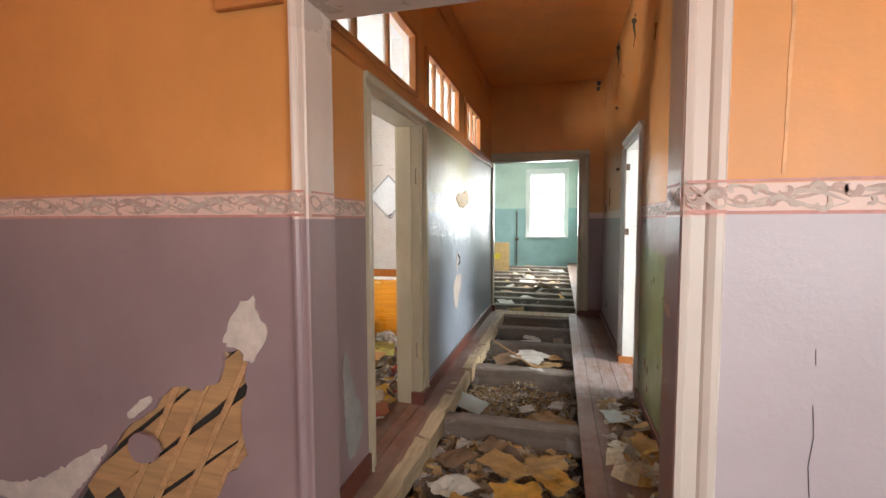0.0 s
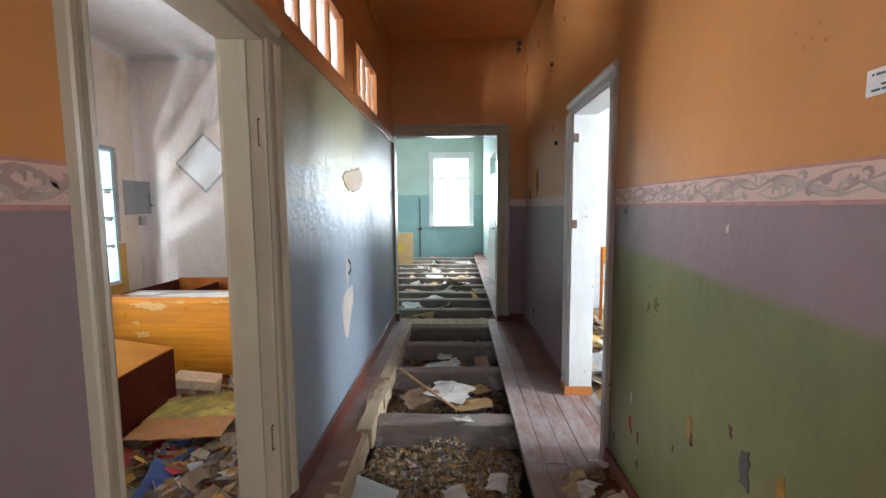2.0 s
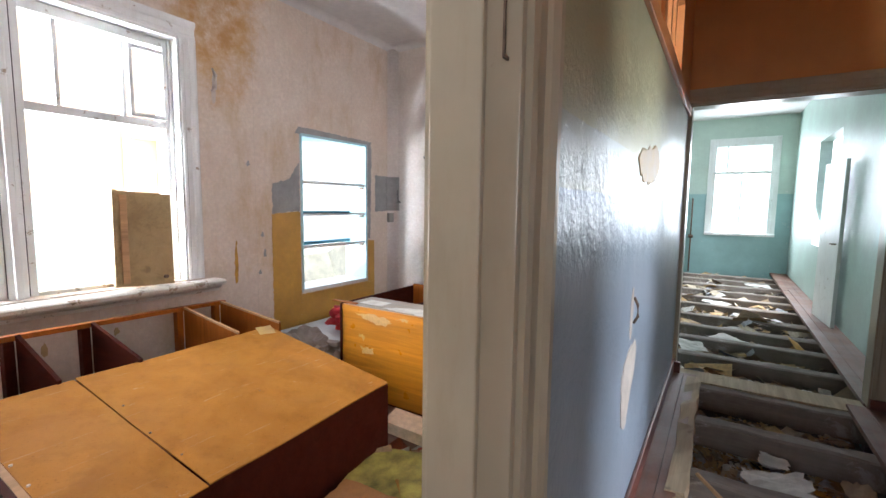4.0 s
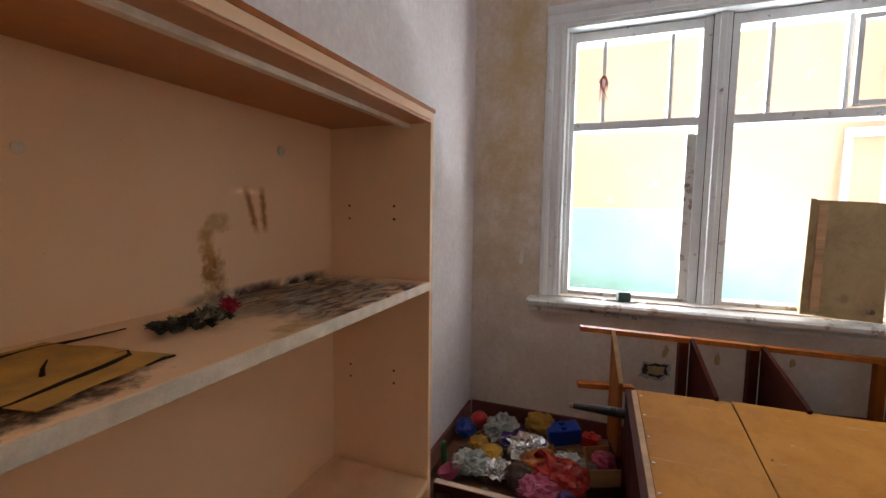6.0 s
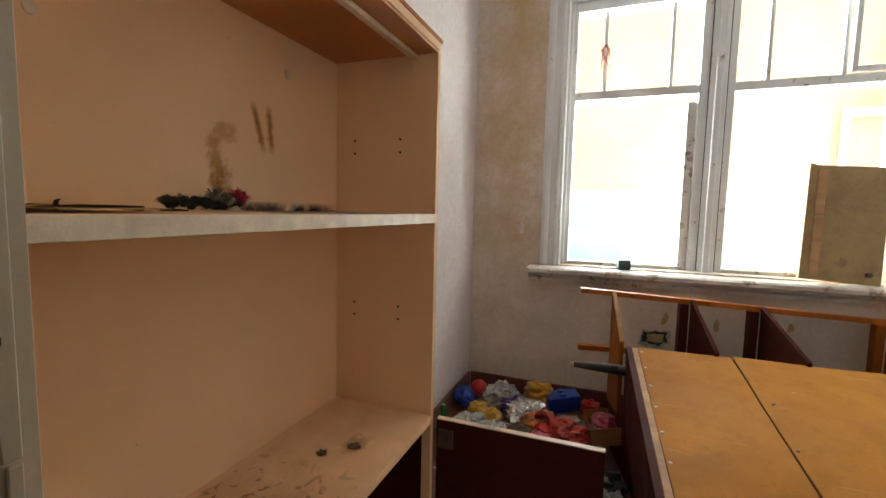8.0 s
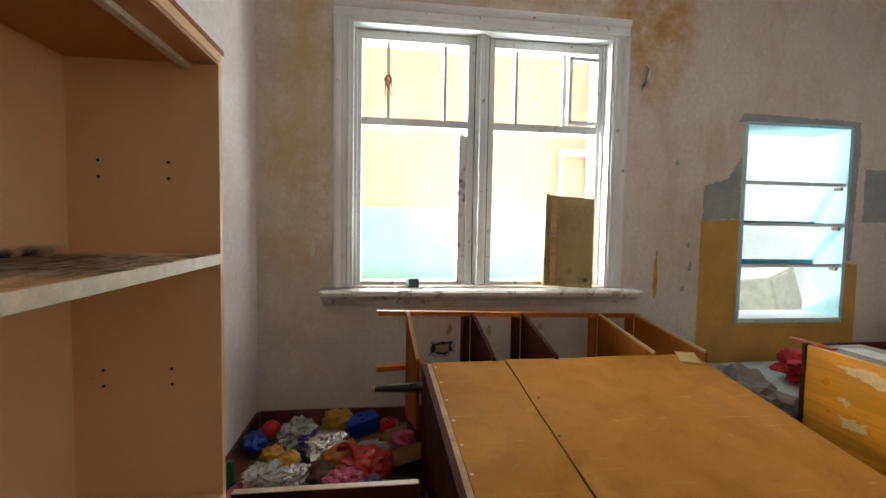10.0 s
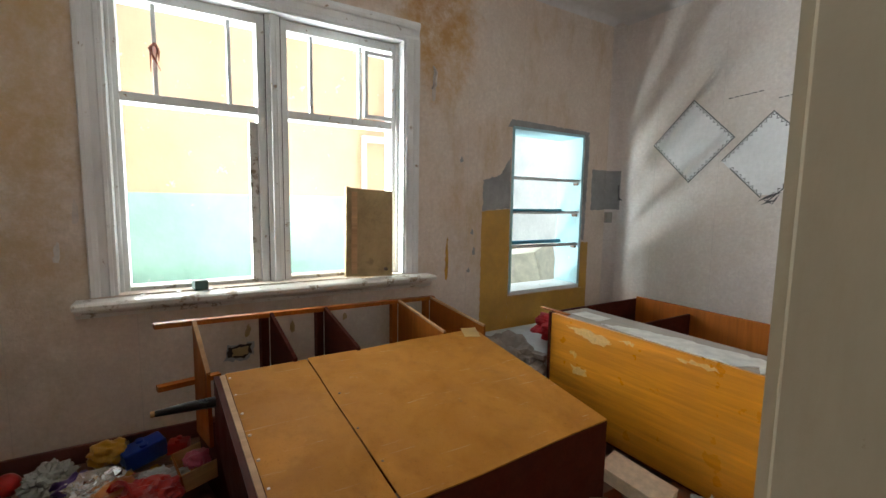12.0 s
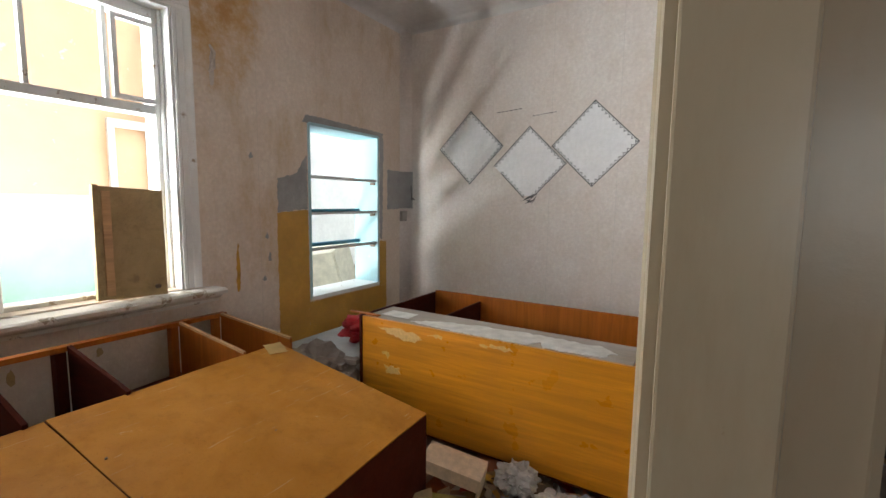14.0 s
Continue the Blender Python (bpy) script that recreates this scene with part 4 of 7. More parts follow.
# ---- the big window ----
def big_window():
    w = thing("window_1", "white flaking wooden double window with empty lower lights", "window", kind="structure")
    a0, a1, z0, z1 = WIN
    xb, xf = -3.90, -3.80
    for y in (a0, a1):
        s = 1 if y == a0 else -1
        part("lining", box(xb, XW + 0.005, y - 0.008 * s, y + 0.016 * s, z0, z1, 0.003) if s > 0 else box(xb, XW + 0.005, y - 0.016, y + 0.008, z0, z1, 0.003), M_FRAME_W, w)
    part("lining", box(xb, XW + 0.005, a0, a1, z1 - 0.016, z1 + 0.008, 0.003), M_FRAME_W, w)
    part("casing", moulded("yz", z0, z1, XW, 1, a0, a0 - 0.10), M_FRAME_W, w)
    part("casing", moulded("yz", z0, z1, XW, 1, a1, a1 + 0.10), M_FRAME_W, w)
    part("casing", moulded("zy", a0 - 0.10, a1 + 0.10, XW, 1, z1, z1 + 0.115), M_FRAME_W, w)
    sill = bmesh.new()
    prof = [(-3.90, 0.86), (-3.56, 0.855), (-3.545, 0.845), (-3.548, 0.825), (-3.60, 0.815), (-3.61, 0.80), (-3.64, 0.785), (-3.645, 0.765), (XW, 0.76), (XW, 0.83), (-3.90, 0.83)]
    merge(sill, prism(prof[:1] + prof[1:8] + [(XW + 0.001, 0.76), (XW + 0.001, 0.83)] + [(-3.90, 0.83)], "y", a0 + 0.004, a1 - 0.004))
    merge(sill, prism(prof[1:8] + [(XW + 0.001, 0.76), (XW + 0.001, 0.855)], "y", 2.11, a0 + 0.004))
    merge(sill, prism(prof[1:8] + [(XW + 0.001, 0.76), (XW + 0.001, 0.855)], "y", a1 - 0.004, 4.135))
    part("sill", sill, M_SILL, w, "flaking white sill with a moulded nosing")
    m0, m1 = 3.05, 3.135
    part("mullion", box(xb, -3.745, m0, m1, z0, z1, 0.005), M_FRAME_W, w)
    part("mullion_bead", box(-3.75, -3.722, m0 + 0.026, m1 - 0.026, z0, z1, 0.006), M_FRAME_W, w)
    for y in (m0 - 0.004, m1 + 0.001):
        part("gap", box(-3.752, -3.7465, y, y + 0.003, z0 + 0.01, z1 - 0.02), M_DARK, w, "dark gap beside the mullion")
    for y, s in ((a0 + 0.018, 1), (a1 - 0.018, -1)):
        part("stop_bead", box(-3.775, -3.755, min(y, y + 0.018 * s), max(y, y + 0.018 * s), z0, z1 - 0.016, 0.004), M_FRAME_W, w)
    zt = 1.908
    for s0, s1, bars in ((a0 + 0.016, m0, (2.495, 2.86)), (m1, a1 - 0.016, (3.335, 3.665))):
        part("frame_stile", box(xb, xf + 0.025, s0, s0 + 0.045, z0, z1 - 0.016, 0.004), M_FRAME_W, w)
        part("frame_stile", box(xb, xf + 0.025, s1 - 0.045, s1, z0, z1 - 0.016, 0.004), M_FRAME_W, w)
        part("transom", box(xb, xf + 0.02, s0 + 0.045, s1 - 0.045, zt - 0.028, zt + 0.022, 0.005), M_FRAME_W, w)
        part("frame_head", box(xb, xf + 0.025, s0 + 0.045, s1 - 0.045, z1 - 0.075, z1 - 0.018, 0.004), M_FRAME_W, w)
        part("frame_foot", box(xb, xf + 0.02, s0 + 0.045, s1 - 0.045, z0, z0 + 0.022, 0.004), M_SILL, w)
        for y in bars:
            part("muntin", box(xf - 0.045, xf - 0.005, y - 0.011, y + 0.011, zt + 0.02, z1 - 0.07, 0.003), M_FRAME_W, w)
    part("stripped_bar", box(-3.86, -3.79, 2.955, 3.003, z0 + 0.02, zt - 0.07, 0.006), M_RAWBAR, w, "stripped weathered sash stile")
    vent = part("vent_frame", box(-3.80, -3.765, 3.68, 3.705, zt + 0.03, z1 - 0.10, 0.003), M_FRAME_W, w)
    part("vent_rail", box(-3.80, -3.765, 3.88, 3.905, zt + 0.03, z1 - 0.10, 0.003), M_FRAME_W, vent)
    part("vent_rail", box(-3.80, -3.765, 3.705, 3.88, zt + 0.03, zt + 0.055, 0.003), M_FRAME_W, vent)
    part("vent_rail", box(-3.80, -3.765, 3.705, 3.88, z1 - 0.125, z1 - 0.10, 0.003), M_FRAME_W, vent)
    # a rag tied to a bar
    rag = bmesh.new()
    rnd = random.Random(4)
    for i in range(5):
        tube([(-3.79, 2.497, 2.20), (-3.775, 2.497 + rnd.uniform(-0.03, 0.03), 2.20 - rnd.uniform(0.02, 0.05)), (-3.77, 2.497 + rnd.uniform(-0.035, 0.03), 2.20 - rnd.uniform(0.08, 0.16))], [0.008, 0.006, 0.002], 5, rag)
    tagged(part("tied_string", rag, plain("red_string", (0.35, 0.12, 0.08), 0.8)), "frayed reddish string tied round a window bar", "string")


big_window()

# hatch with shelves
h = thing("window_hatch", "serving hatch with pale blue painted shelves", "hatch", kind="structure")
a0, a1, z0, z1 = HATCH
part("lining", box(-3.965, XW + 0.006, a0 - 0.01, a0 + 0.014, z0, z1, 0.003), M_CYAN, h)
part("lining", box(-3.965, XW + 0.006, a1 - 0.014, a1 + 0.01, z0, z1, 0.003), M_CYAN, h)
part("lining", box(-3.965, XW + 0.006, a0, a1, z1 - 0.014, z1 + 0.01, 0.003), M_CYAN, h)
part("lining", box(-3.965, XW + 0.012, a0, a1, z0 - 0.01, z0 + 0.022, 0.003), M_FRAME_W, h)
for z, slat in ((1.595, False), (1.31, True), (1.02, True)):
    sh = part("shelf_rail", box(XW - 0.040, XW - 0.006, a0 + 0.014, a1 - 0.014, z - 0.020, z, 0.003), M_FRAME_W, h, "white front rail of a missing shelf")
    # thin dark strip stands for the shadow line on the rail
    part("shadow_strip", box(XW - 0.042, XW - 0.008, a0 + 0.016, a1 - 0.016, z + 0.0005, z + 0.004), M_DARK, sh, "dark strip drawn for the shadow along the rail")
    if slat:
        part("shelf_slat", box(-3.955, -3.905, a0 + 0.014, a1 - 0.014, z - 0.012, z + 0.020, 0.003), M_TEAL, h, "teal painted back slat of a missing shelf")
    for y in (a0 + 0.022, a1 - 0.022):
        part("cleat", box(-3.76, -3.71, y - 0.008, y + 0.008, z - 0.045, z - 0.022), M_STEEL, sh)


def ragged(axis, p, out, pts, name, material, label, thick=0.004, seed=0, amp=0.012, kind="structure", category="patch"):
    """A thin patch with a torn edge on a wall."""
    rnd = random.Random(seed)
    ring = []
    if amp > 0.0065:
        for _ in range(2):
            pts = [(p[0] * w + q[0] * (1 - w), p[1] * w + q[1] * (1 - w)) for p, q in zip(pts, pts[1:] + pts[:1]) for w in (0.75, 0.25)]
        amp *= 0.55
    for i, a in enumerate(pts):
        c = pts[(i + 1) % len(pts)]
        n = max(1, int(math.hypot(c[0] - a[0], c[1] - a[1]) / 0.02))
        for k in range(n):
            ring.append((a[0] + (c[0] - a[0]) * k / n + rnd.uniform(-amp, amp), a[1] + (c[1] - a[1]) * k / n + rnd.uniform(-amp, amp)))
    b = prism(ring, axis, p, p + out * thick)
    return tagged(part(name, b, material), label, category, kind=kind)


ragged("x", XW, 1, [(4.62, 0.10), (4.905, 0.10), (4.905, 1.33), (4.62, 1.31)], "wall_dado_left", M_YELLOW, "ochre painted strip of the old dado", 0.003, 1, 0.004)
ragged("x", XW, 1, [(4.905, 0.10), (5.86, 0.10), (5.86, 0.60), (4.905, 0.60)], "wall_dado_under", M_YELLOW, "ochre painted board under the hatch", 0.004, 2, 0.003)
ragged("x", XW, 1, [(5.765, 0.60), (5.86, 0.60), (5.86, 1.02), (5.765, 1.03)], "wall_dado_right", M_YELLOW, "ochre painted strip of the old dado", 0.003, 3, 0.004)
ragged("x", XW, 1, [(4.63, 1.315), (4.90, 1.335), (4.90, 1.75), (4.80, 1.60), (4.63, 1.56)], "wall_plaster_left", M_GREY, "bare grey plaster patch beside the hatch", 0.003, 4, 0.006)
ragged("x", XW, 1, [(4.86, 1.985), (5.80, 1.99), (5.82, 2.03), (4.90, 2.05)], "wall_plaster_top", M_GREY, "bare grey plaster above the hatch", 0.003, 5, 0.006)
ragged("x", XW, 1, [(5.765, 1.05), (5.80, 1.05), (5.82, 1.99), (5.765, 1.99)], "wall_plaster_edge", M_GREY, "bare grey plaster beside the hatch", 0.003, 6, 0.006)
ragged("x", XW, 1, [(5.88, 1.33), (6.06, 1.33), (6.06, 1.70), (5.88, 1.70)], "wall_plaster_corner", M_GREY, "bare grey plaster in the corner", 0.003, 7, 0.006)
arc = [(XW + 0.10 - r * math.cos(math.pi / 2 * k / 8), YN - 0.10 + r * math.sin(math.pi / 2 * k / 8)) for r, ks in ((0.103, range(9)), (0.0945, range(8, -1, -1))) for k in ks]
tagged(part("wall_plaster_fillet", prism(arc, "z", 1.335, 1.698), M_GREY), "bare grey plaster on the rounded corner", "patch", kind="structure")
ragged("y", YP0, -1, [(0.698, 1.5), (0.707, 1.5), (0.713, 1.876), (0.72, 2.396), (0.712, 2.396), (0.704, 1.876)], "paint_run", plain("pale_orange_paint", (0.68, 0.35, 0.15), 0.5, local=False), "paler run of paint down the orange wall", 0.002, 151, 0.0015)
ragged("y", YS, 1, [(-2.86, 0.1), (-2.97, 0.1), (-2.97, 1.34), (-2.86, 1.34)], "wall_dado_south", M_YELLOW, "ochre painted strip of the old dado", 0.003, 9, 0.003)
ragged("y", YS, 1, [(-2.86, 1.34), (-2.97, 1.34), (-2.97, 1.63), (-2.86, 1.63)], "wall_plaster_south", M_GREY, "bare grey plaster strip", 0.003, 10, 0.005)
# torn places in the plaster and paint
ragged("y", YP0, -1, [(-1.182, 0.881), (-1.149, 0.98), (-1.038, 1.102), (-1.005, 1.013), (-0.961, 0.947), (-1.005, 0.881), (-1.06, 0.803), (-1.104, 0.881)], "plaster_scar", M_FLAKE, "torn plaster with paper fibres above the hole", 0.004, 11, 0.017)
ragged("y", YP0, -1, [(-1.779, 0.405), (-1.89, 0.361), (-2.067, 0.25), (-2.332, 0.129), (-2.609, 0.117), (-2.553, 0.029), (-2.111, 0.051), (-1.956, 0.184)], "plaster_scar_low", M_FLAKE, "torn plaster with paper fibres beside the hole", 0.004, 12, 0.014)
ragged("y", YP0, -1, [(-1.669, 0.516), (-1.536, 0.615), (-1.558, 0.648), (-1.691, 0.549)], "plaster_scar_edge", M_FLAKE, "torn plaster edge", 0.004, 13, 0.008)
ragged("y", YP0, -1, [(-1.669, 0.46), (-1.558, 0.482), (-1.492, 0.416), (-1.558, 0.339), (-1.669, 0.361)], "plaster_tongue", M_HALL, "tongue of painted plaster left in the hole", 0.02, 14, 0.01)
ragged("x", XL, 1, [(1.84, 0.76), (1.90, 0.72), (1.95, 0.52), (2.05, 0.40), (2.06, 0.26), (1.93, 0.17), (1.87, 0.22)], "paint_scar", M_GREY, "patch where the paint has come off", 0.003, 15, 0.012)
ragged("x", XL, 1, [(4.12, 0.80), (4.45, 0.84), (4.42, 0.66), (4.33, 0.62), (4.28, 0.50), (4.20, 0.48), (4.13, 0.60)], "paint_scar_pale", M_FLAKE, "pale patch of bare plaster", 0.003, 16, 0.014)
ragged("x", XL, 1, [(4.20, 1.62), (4.50, 1.66), (4.80, 1.70), (4.9, 1.58), (4.6, 1.50), (4.3, 1.52)], "paint_scar_high", plain("ochre_undercoat", (0.36, 0.24, 0.10), 0.5, local=False), "patch of ochre undercoat", 0.003, 17, 0.02)
ragged("x", XL, 1, [(4.24, 0.86), (4.30, 0.86), (4.31, 1.06), (4.26, 1.08)], "paint_scar_crack", M_FLAKE, "split in the paint", 0.003, 18, 0.01)


# lath behind the hole
lath = thing("wall_lath", "diagonal lath boards bared by the broken plaster", "lath", kind="structure")


def trim_lath(b):
    """Cuts a lath off at the edges of the broken place."""
    for co, no in (((-0.85, 0, 0), (1, 0, 0)), ((-2.3, 0, 0), (-1, 0, 0)), ((0, 0, 0.03), (0, 0, -1)), ((0, 0, 1.05), (0, 0, 1))):
        r = bmesh.ops.bisect_plane(b, geom=b.verts[:] + b.edges[:] + b.faces[:], plane_co=co, plane_no=no, clear_outer=True)
        ed = [e for e in r["geom_cut"] if isinstance(e, bmesh.types.BMEdge)]
        if ed:
            bmesh.ops.contextual_create(b, geom=ed)


for i in range(8):
    c = -2.35 + i * 0.216
    b = box(-0.6, 0.6, -0.004, 0.012, -0.066 + 0.004 * (i % 3), 0.063 + 0.003 * (i * 5 % 3), 0.003)
    bmesh.ops.transform(b, matrix=Matrix.Translation((c + 0.45, YP0 + 0.020, 0.55 - 0.02 * i)) @ Matrix.Rotation(radians(-35 - 1.5 * (i % 3)), 4, "Y"), verts=b.verts)
    trim_lath(b)
    part("lath_board", b, M_LATH, lath)
for i in range(4):
    b = box(-0.5, 0.5, -0.012, -0.004, -0.014, 0.014, 0.003)
    bmesh.ops.transform(b, matrix=Matrix.Translation((-1.55 + i * 0.17, YP0 + 0.020, 0.45 + 0.06 * i)) @ Matrix.Rotation(radians(-62), 4, "Y"), verts=b.verts)
    trim_lath(b)
    part("lath_strip", b, M_EDGE, lath)


# ---- printed border ----
def border(name, axis, p, out, a0, a1, zc, h, seed=0, faint=False):
    """Scrolls of a printed border: ribbons, curls and two lines."""
    ob = thing(name, "printed wallpaper border with brown and grey scrolls", "border", kind="structure")
    rnd = random.Random(seed)

    def place(a, z, d=0.0016):
        return (a, p + out * d, z) if axis == "x" else (p + out * d, a, z)

    def ribbon(b, pts, wid, d):
        prev = None
        for i, (a, z) in enumerate(pts):
            q, r = pts[max(i - 1, 0)], pts[min(i + 1, len(pts) - 1)]
            dx, dz = r[0] - q[0], r[1] - q[1]
            ln = math.hypot(dx, dz) or 1
            t = i / (len(pts) - 1)
            w = wid * math.sin(math.pi * min(max(t, 0.04), 0.96)) ** 0.6
            cur = (b.verts.new(place(a - dz / ln * w, z + dx / ln * w, d)), b.verts.new(place(a + dz / ln * w, z - dx / ln * w, d)))
            if prev:
                b.faces.new((prev[0], prev[1], cur[1], cur[0]))
            prev = cur
    one, two = bmesh.new(), bmesh.new()
    L, a, i = 0.30, a0, 0
    while a < a1 - 0.02:
        flip = 1 if i % 2 else -1
        span = min(L, a1 - a)
        if span > 0.05:
            ribbon(one, [(a + span * t, zc + flip * h * 0.26 * math.sin(2 * math.pi * t)) for t in [k / 14 for k in range(15)]], h * 0.105, 0.0016)
            ribbon(two, [(a + span * t, zc + flip * h * 0.24 * math.sin(2 * math.pi * t + 0.5) - h * 0.07) for t in [k / 14 for k in range(15)]], h * 0.085, 0.0022)
            ribbon(one, [(a + span * t, zc - flip * h * 0.20 * math.sin(2 * math.pi * t + 1.1) + h * 0.16) for t in [k / 14 for k in range(15)]], h * 0.06, 0.0019)
            ribbon(two, [(a + span * (0.2 + 0.8 * t), zc - flip * h * 0.16 * math.sin(2 * math.pi * t) - h * 0.20) for t in [k / 14 for k in range(15)]], h * 0.065, 0.0025)
            for c, s in ((0.05, 1), (0.14, -1), (0.30, 1), (0.40, -1), (0.52, 1), (0.60, -1), (0.72, 1), (0.80, -1), (0.92, 1))[::3 if span < 0.2 else 1]:
                ca, cz, r = a + span * c + rnd.uniform(-0.01, 0.01), zc + s * h * rnd.uniform(0.1, 0.24), h * rnd.uniform(0.14, 0.26)
                ph = rnd.uniform(0, 6)
                bb = one if rnd.random() < 0.6 else two
                ribbon(bb, [(ca + r * (1 - 0.6 * t) * math.cos(ph + s * 4.4 * t), cz + r * (1 - 0.6 * t) * math.sin(ph + s * 4.4 * t)) for t in [k / 10 for k in range(11)]], h * rnd.uniform(0.06, 0.11), 0.0028)
        a, i = a + L, i + 1
    part("scroll", one, M_SCROLL, ob)
    part("scroll", two, M_SCROLL2, ob)
    ln = bmesh.new()
    for z, w in ((zc + h / 2, 0.004), (zc - h / 2, 0.005)):
        vs = [ln.verts.new(place(x, zz, 0.002)) for x, zz in ((a0, z - w), (a1, z - w), (a1, z + w), (a0, z + w))]
        ln.faces.new(vs)
    part("line", ln, M_PINK, ob)


border("trim_border_hall_left", "x", YP0, -1, -2.6, -0.832, 1.437, 0.090, 1)
border("trim_border_hall_right", "x", YP0, -1, 0.558, 1.9, 1.437, 0.090, 2)
border("trim_border_corridor_left", "y", XL, 1, YP1, 2.125, 1.433, 0.085, 3)
border("trim_border_corridor_right", "y", XR, -1, YP1, 3.57, 1.433, 0.085, 4)

border("trim_border_casing_left", "x", YP0 - 0.030, -1, -0.832, -0.78, 1.437, 0.085, 5)
border("trim_border_casing_right", "x", YP0 - 0.030, -1, 0.455, 0.558, 1.437, 0.085, 6)
border("trim_border_reveal_left", "y", -0.772, 1, YP0, YP1, 1.435, 0.085, 7)
border("trim_border_reveal_right", "y", 0.447, -1, YP0, YP1, 1.435, 0.085, 8)


# ---- shelf unit by the door ----
def shelf_unit():
    u = thing("shelf_unit", "tall beige laminated shelf unit, stained, with an open cherry cupboard", "shelf unit")
    x0, x1, yb, yf = -2.132, -1.075, 1.724, 2.08
    yb0 = yb + 0.006
    part("side", box(x0, x0 + 0.02, yb, yf, 0, 1.682, 0.002), M_LAM, u)
    part("side", box(x1 - 0.02, x1, yb, yf, 0, 1.682, 0.002), M_LAM, u)
    part("back", box(x0 + 0.02, x1 - 0.02, yb, yb0, 0.03, 1.66), M_LAM, u)
    top = part("top", box(x0 + 0.02, x1 - 0.02, yb0, yf, 1.643, 1.682, 0.002), M_TOPBOARD, u, "reddish amber top board")
    part("front_lip", box(x0 + 0.02, x1 - 0.02, yf - 0.022, yf + 0.004, 1.650, 1.682, 0.002), M_LAM, top)
    part("inner_lip", box(x0 + 0.02, x1 - 0.02, yf - 0.085, yf - 0.065, 1.630, 1.643, 0.002), M_EDGEW, top, "pale raw batten")
    part("top_edging", box(x0, x1, yf + 0.004, yf + 0.006, 1.672, 1.684, 0.001), M_CABWARM, top, "worn reddish edging")
    mid = part("shelf", box(x0 + 0.021, x1 - 0.021, yb0 + 0.001, yf - 0.002, 1.148, 1.175, 0.002), M_LAM, u)
    part("shelf_edging", box(x0 + 0.021, x1 - 0.021, yf - 0.002, yf + 0.001, 1.148, 1.174, 0.001), M_EDGEW, mid, "chipped pale edging")
    part("bottom_shelf", box(x0 + 0.021, x1 - 0.021, yb0 + 0.001, yf, 0.518, 0.545, 0.002), M_LAM, u)
    part("plinth", box(x0 + 0.02, x1 - 0.02, yf - 0.05, yf - 0.03, 0, 0.07), M_DARKLAM, u)
    part("floor_panel", box(x0 + 0.02, x1 - 0.02, yb0, yf - 0.03, 0.07, 0.09), M_DARKLAM, u)
    part("inner_lining", box(x0 + 0.0201, x0 + 0.023, yb0, yf - 0.03, 0.09, 0.517), M_DARKLAM, u, "dark cherry lining")
    part("yellow_strip", box(x0 - 0.012, x0 - 0.001, yf - 0.05, yf - 0.004, 0.05, 1.45, 0.002), M_EDGE, u, "pale batten beside the unit")
    # shelf pin holes
    for y in (1.80, 1.96):
        for z in (1.36, 1.40, 0.88, 0.84):
            part("pin_hole", tube([(x0 + 0.0190, y, z), (x0 + 0.0212, y, z)], 0.004, 8), M_DARK, u)
    part("screw_cap", tube([(-1.884, yb0 - 0.001, 1.545), (-1.884, yb0 + 0.003, 1.545)], 0.013, 12), M_EDGEW, u, "pale round plug")
    part("screw_cap", tube([(-1.31, yb0 - 0.001, 1.48), (-1.31, yb0 + 0.003, 1.48)], 0.010, 12), M_EDGEW, u, "pale round plug")
    door = part("cupboard_door", box(-2.150, -2.132, 2.092, 2.595, 0.09, 0.528, 0.002), M_DARKLAM, u, "open dark cherry door")
    part("door_edging", box(-2.151, -2.131, 2.094, 2.594, 0.528, 0.531), M_EDGEW, door, "worn pale top edge")
    part("hinge", box(-2.131, -2.122, 2.10, 2.15, 0.44, 0.50, 0.002), M_STEEL, door, "steel cup hinge")
    part("hinge", box(-2.131, -2.122, 2.10, 2.15, 0.14, 0.20, 0.002), M_STEEL, door, "steel cup hinge")


M_TOPBOARD = plain("amber_top_laminate", (0.52, 0.20, 0.065), 0.5, scale=4)
M_EDGEW = plain("chipped_pale_edging", (0.70, 0.565, 0.40), 0.5, scale=25)
shelf_unit()


def crumple(r, seed, flat=1.0, subdiv=3, amp=0.45, freq=2.2):
    """A crumpled lump: foil, rag or bag."""
    b = bmesh.new()
    bmesh.ops.create_icosphere(b, subdivisions=subdiv, radius=1.0)
    off = Vector((seed * 3.1, seed * 1.7, seed * 5.3))
    for v in b.verts:
        n = v.co.normalized()
        k = 1 + amp * noise.noise(n * freq + off) + amp * 0.6 * abs(noise.noise(n * freq * 3 + off))
        v.co = Vector((n.x * k * r, n.y * k * r, n.z * k * r * flat))
    lo = min(v.co.z for v in b.verts)
    for v in b.verts:
        v.co.z -= lo
    return b


# dried wreath, paper and ribbon on the middle shelf
wr = thing("dried_wreath", "dried flower wreath with dark red and grey-green blooms on a shelf", "wreath", pose(-1.475, 1.90, 1.176))
M_BLOOM = plain("pale_bloom", (0.20, 0.17, 0.11), 0.9)
BLOOMS = [("foliage", 44, plain("dry_foliage", (0.030, 0.027, 0.016), 0.9), "", None), ("red_bloom", 12, plain("dark_red_bloom", (0.46, 0.010, 0.05), 0.8), "crimson dried bloom", (-0.066, 0.004))]
BLOOMS += [("pale_bloom", 2, M_BLOOM, "faded grey-green bloom", p) for p in ((0.045, -0.012), (0.005, 0.020), (-0.022, 0.022))]
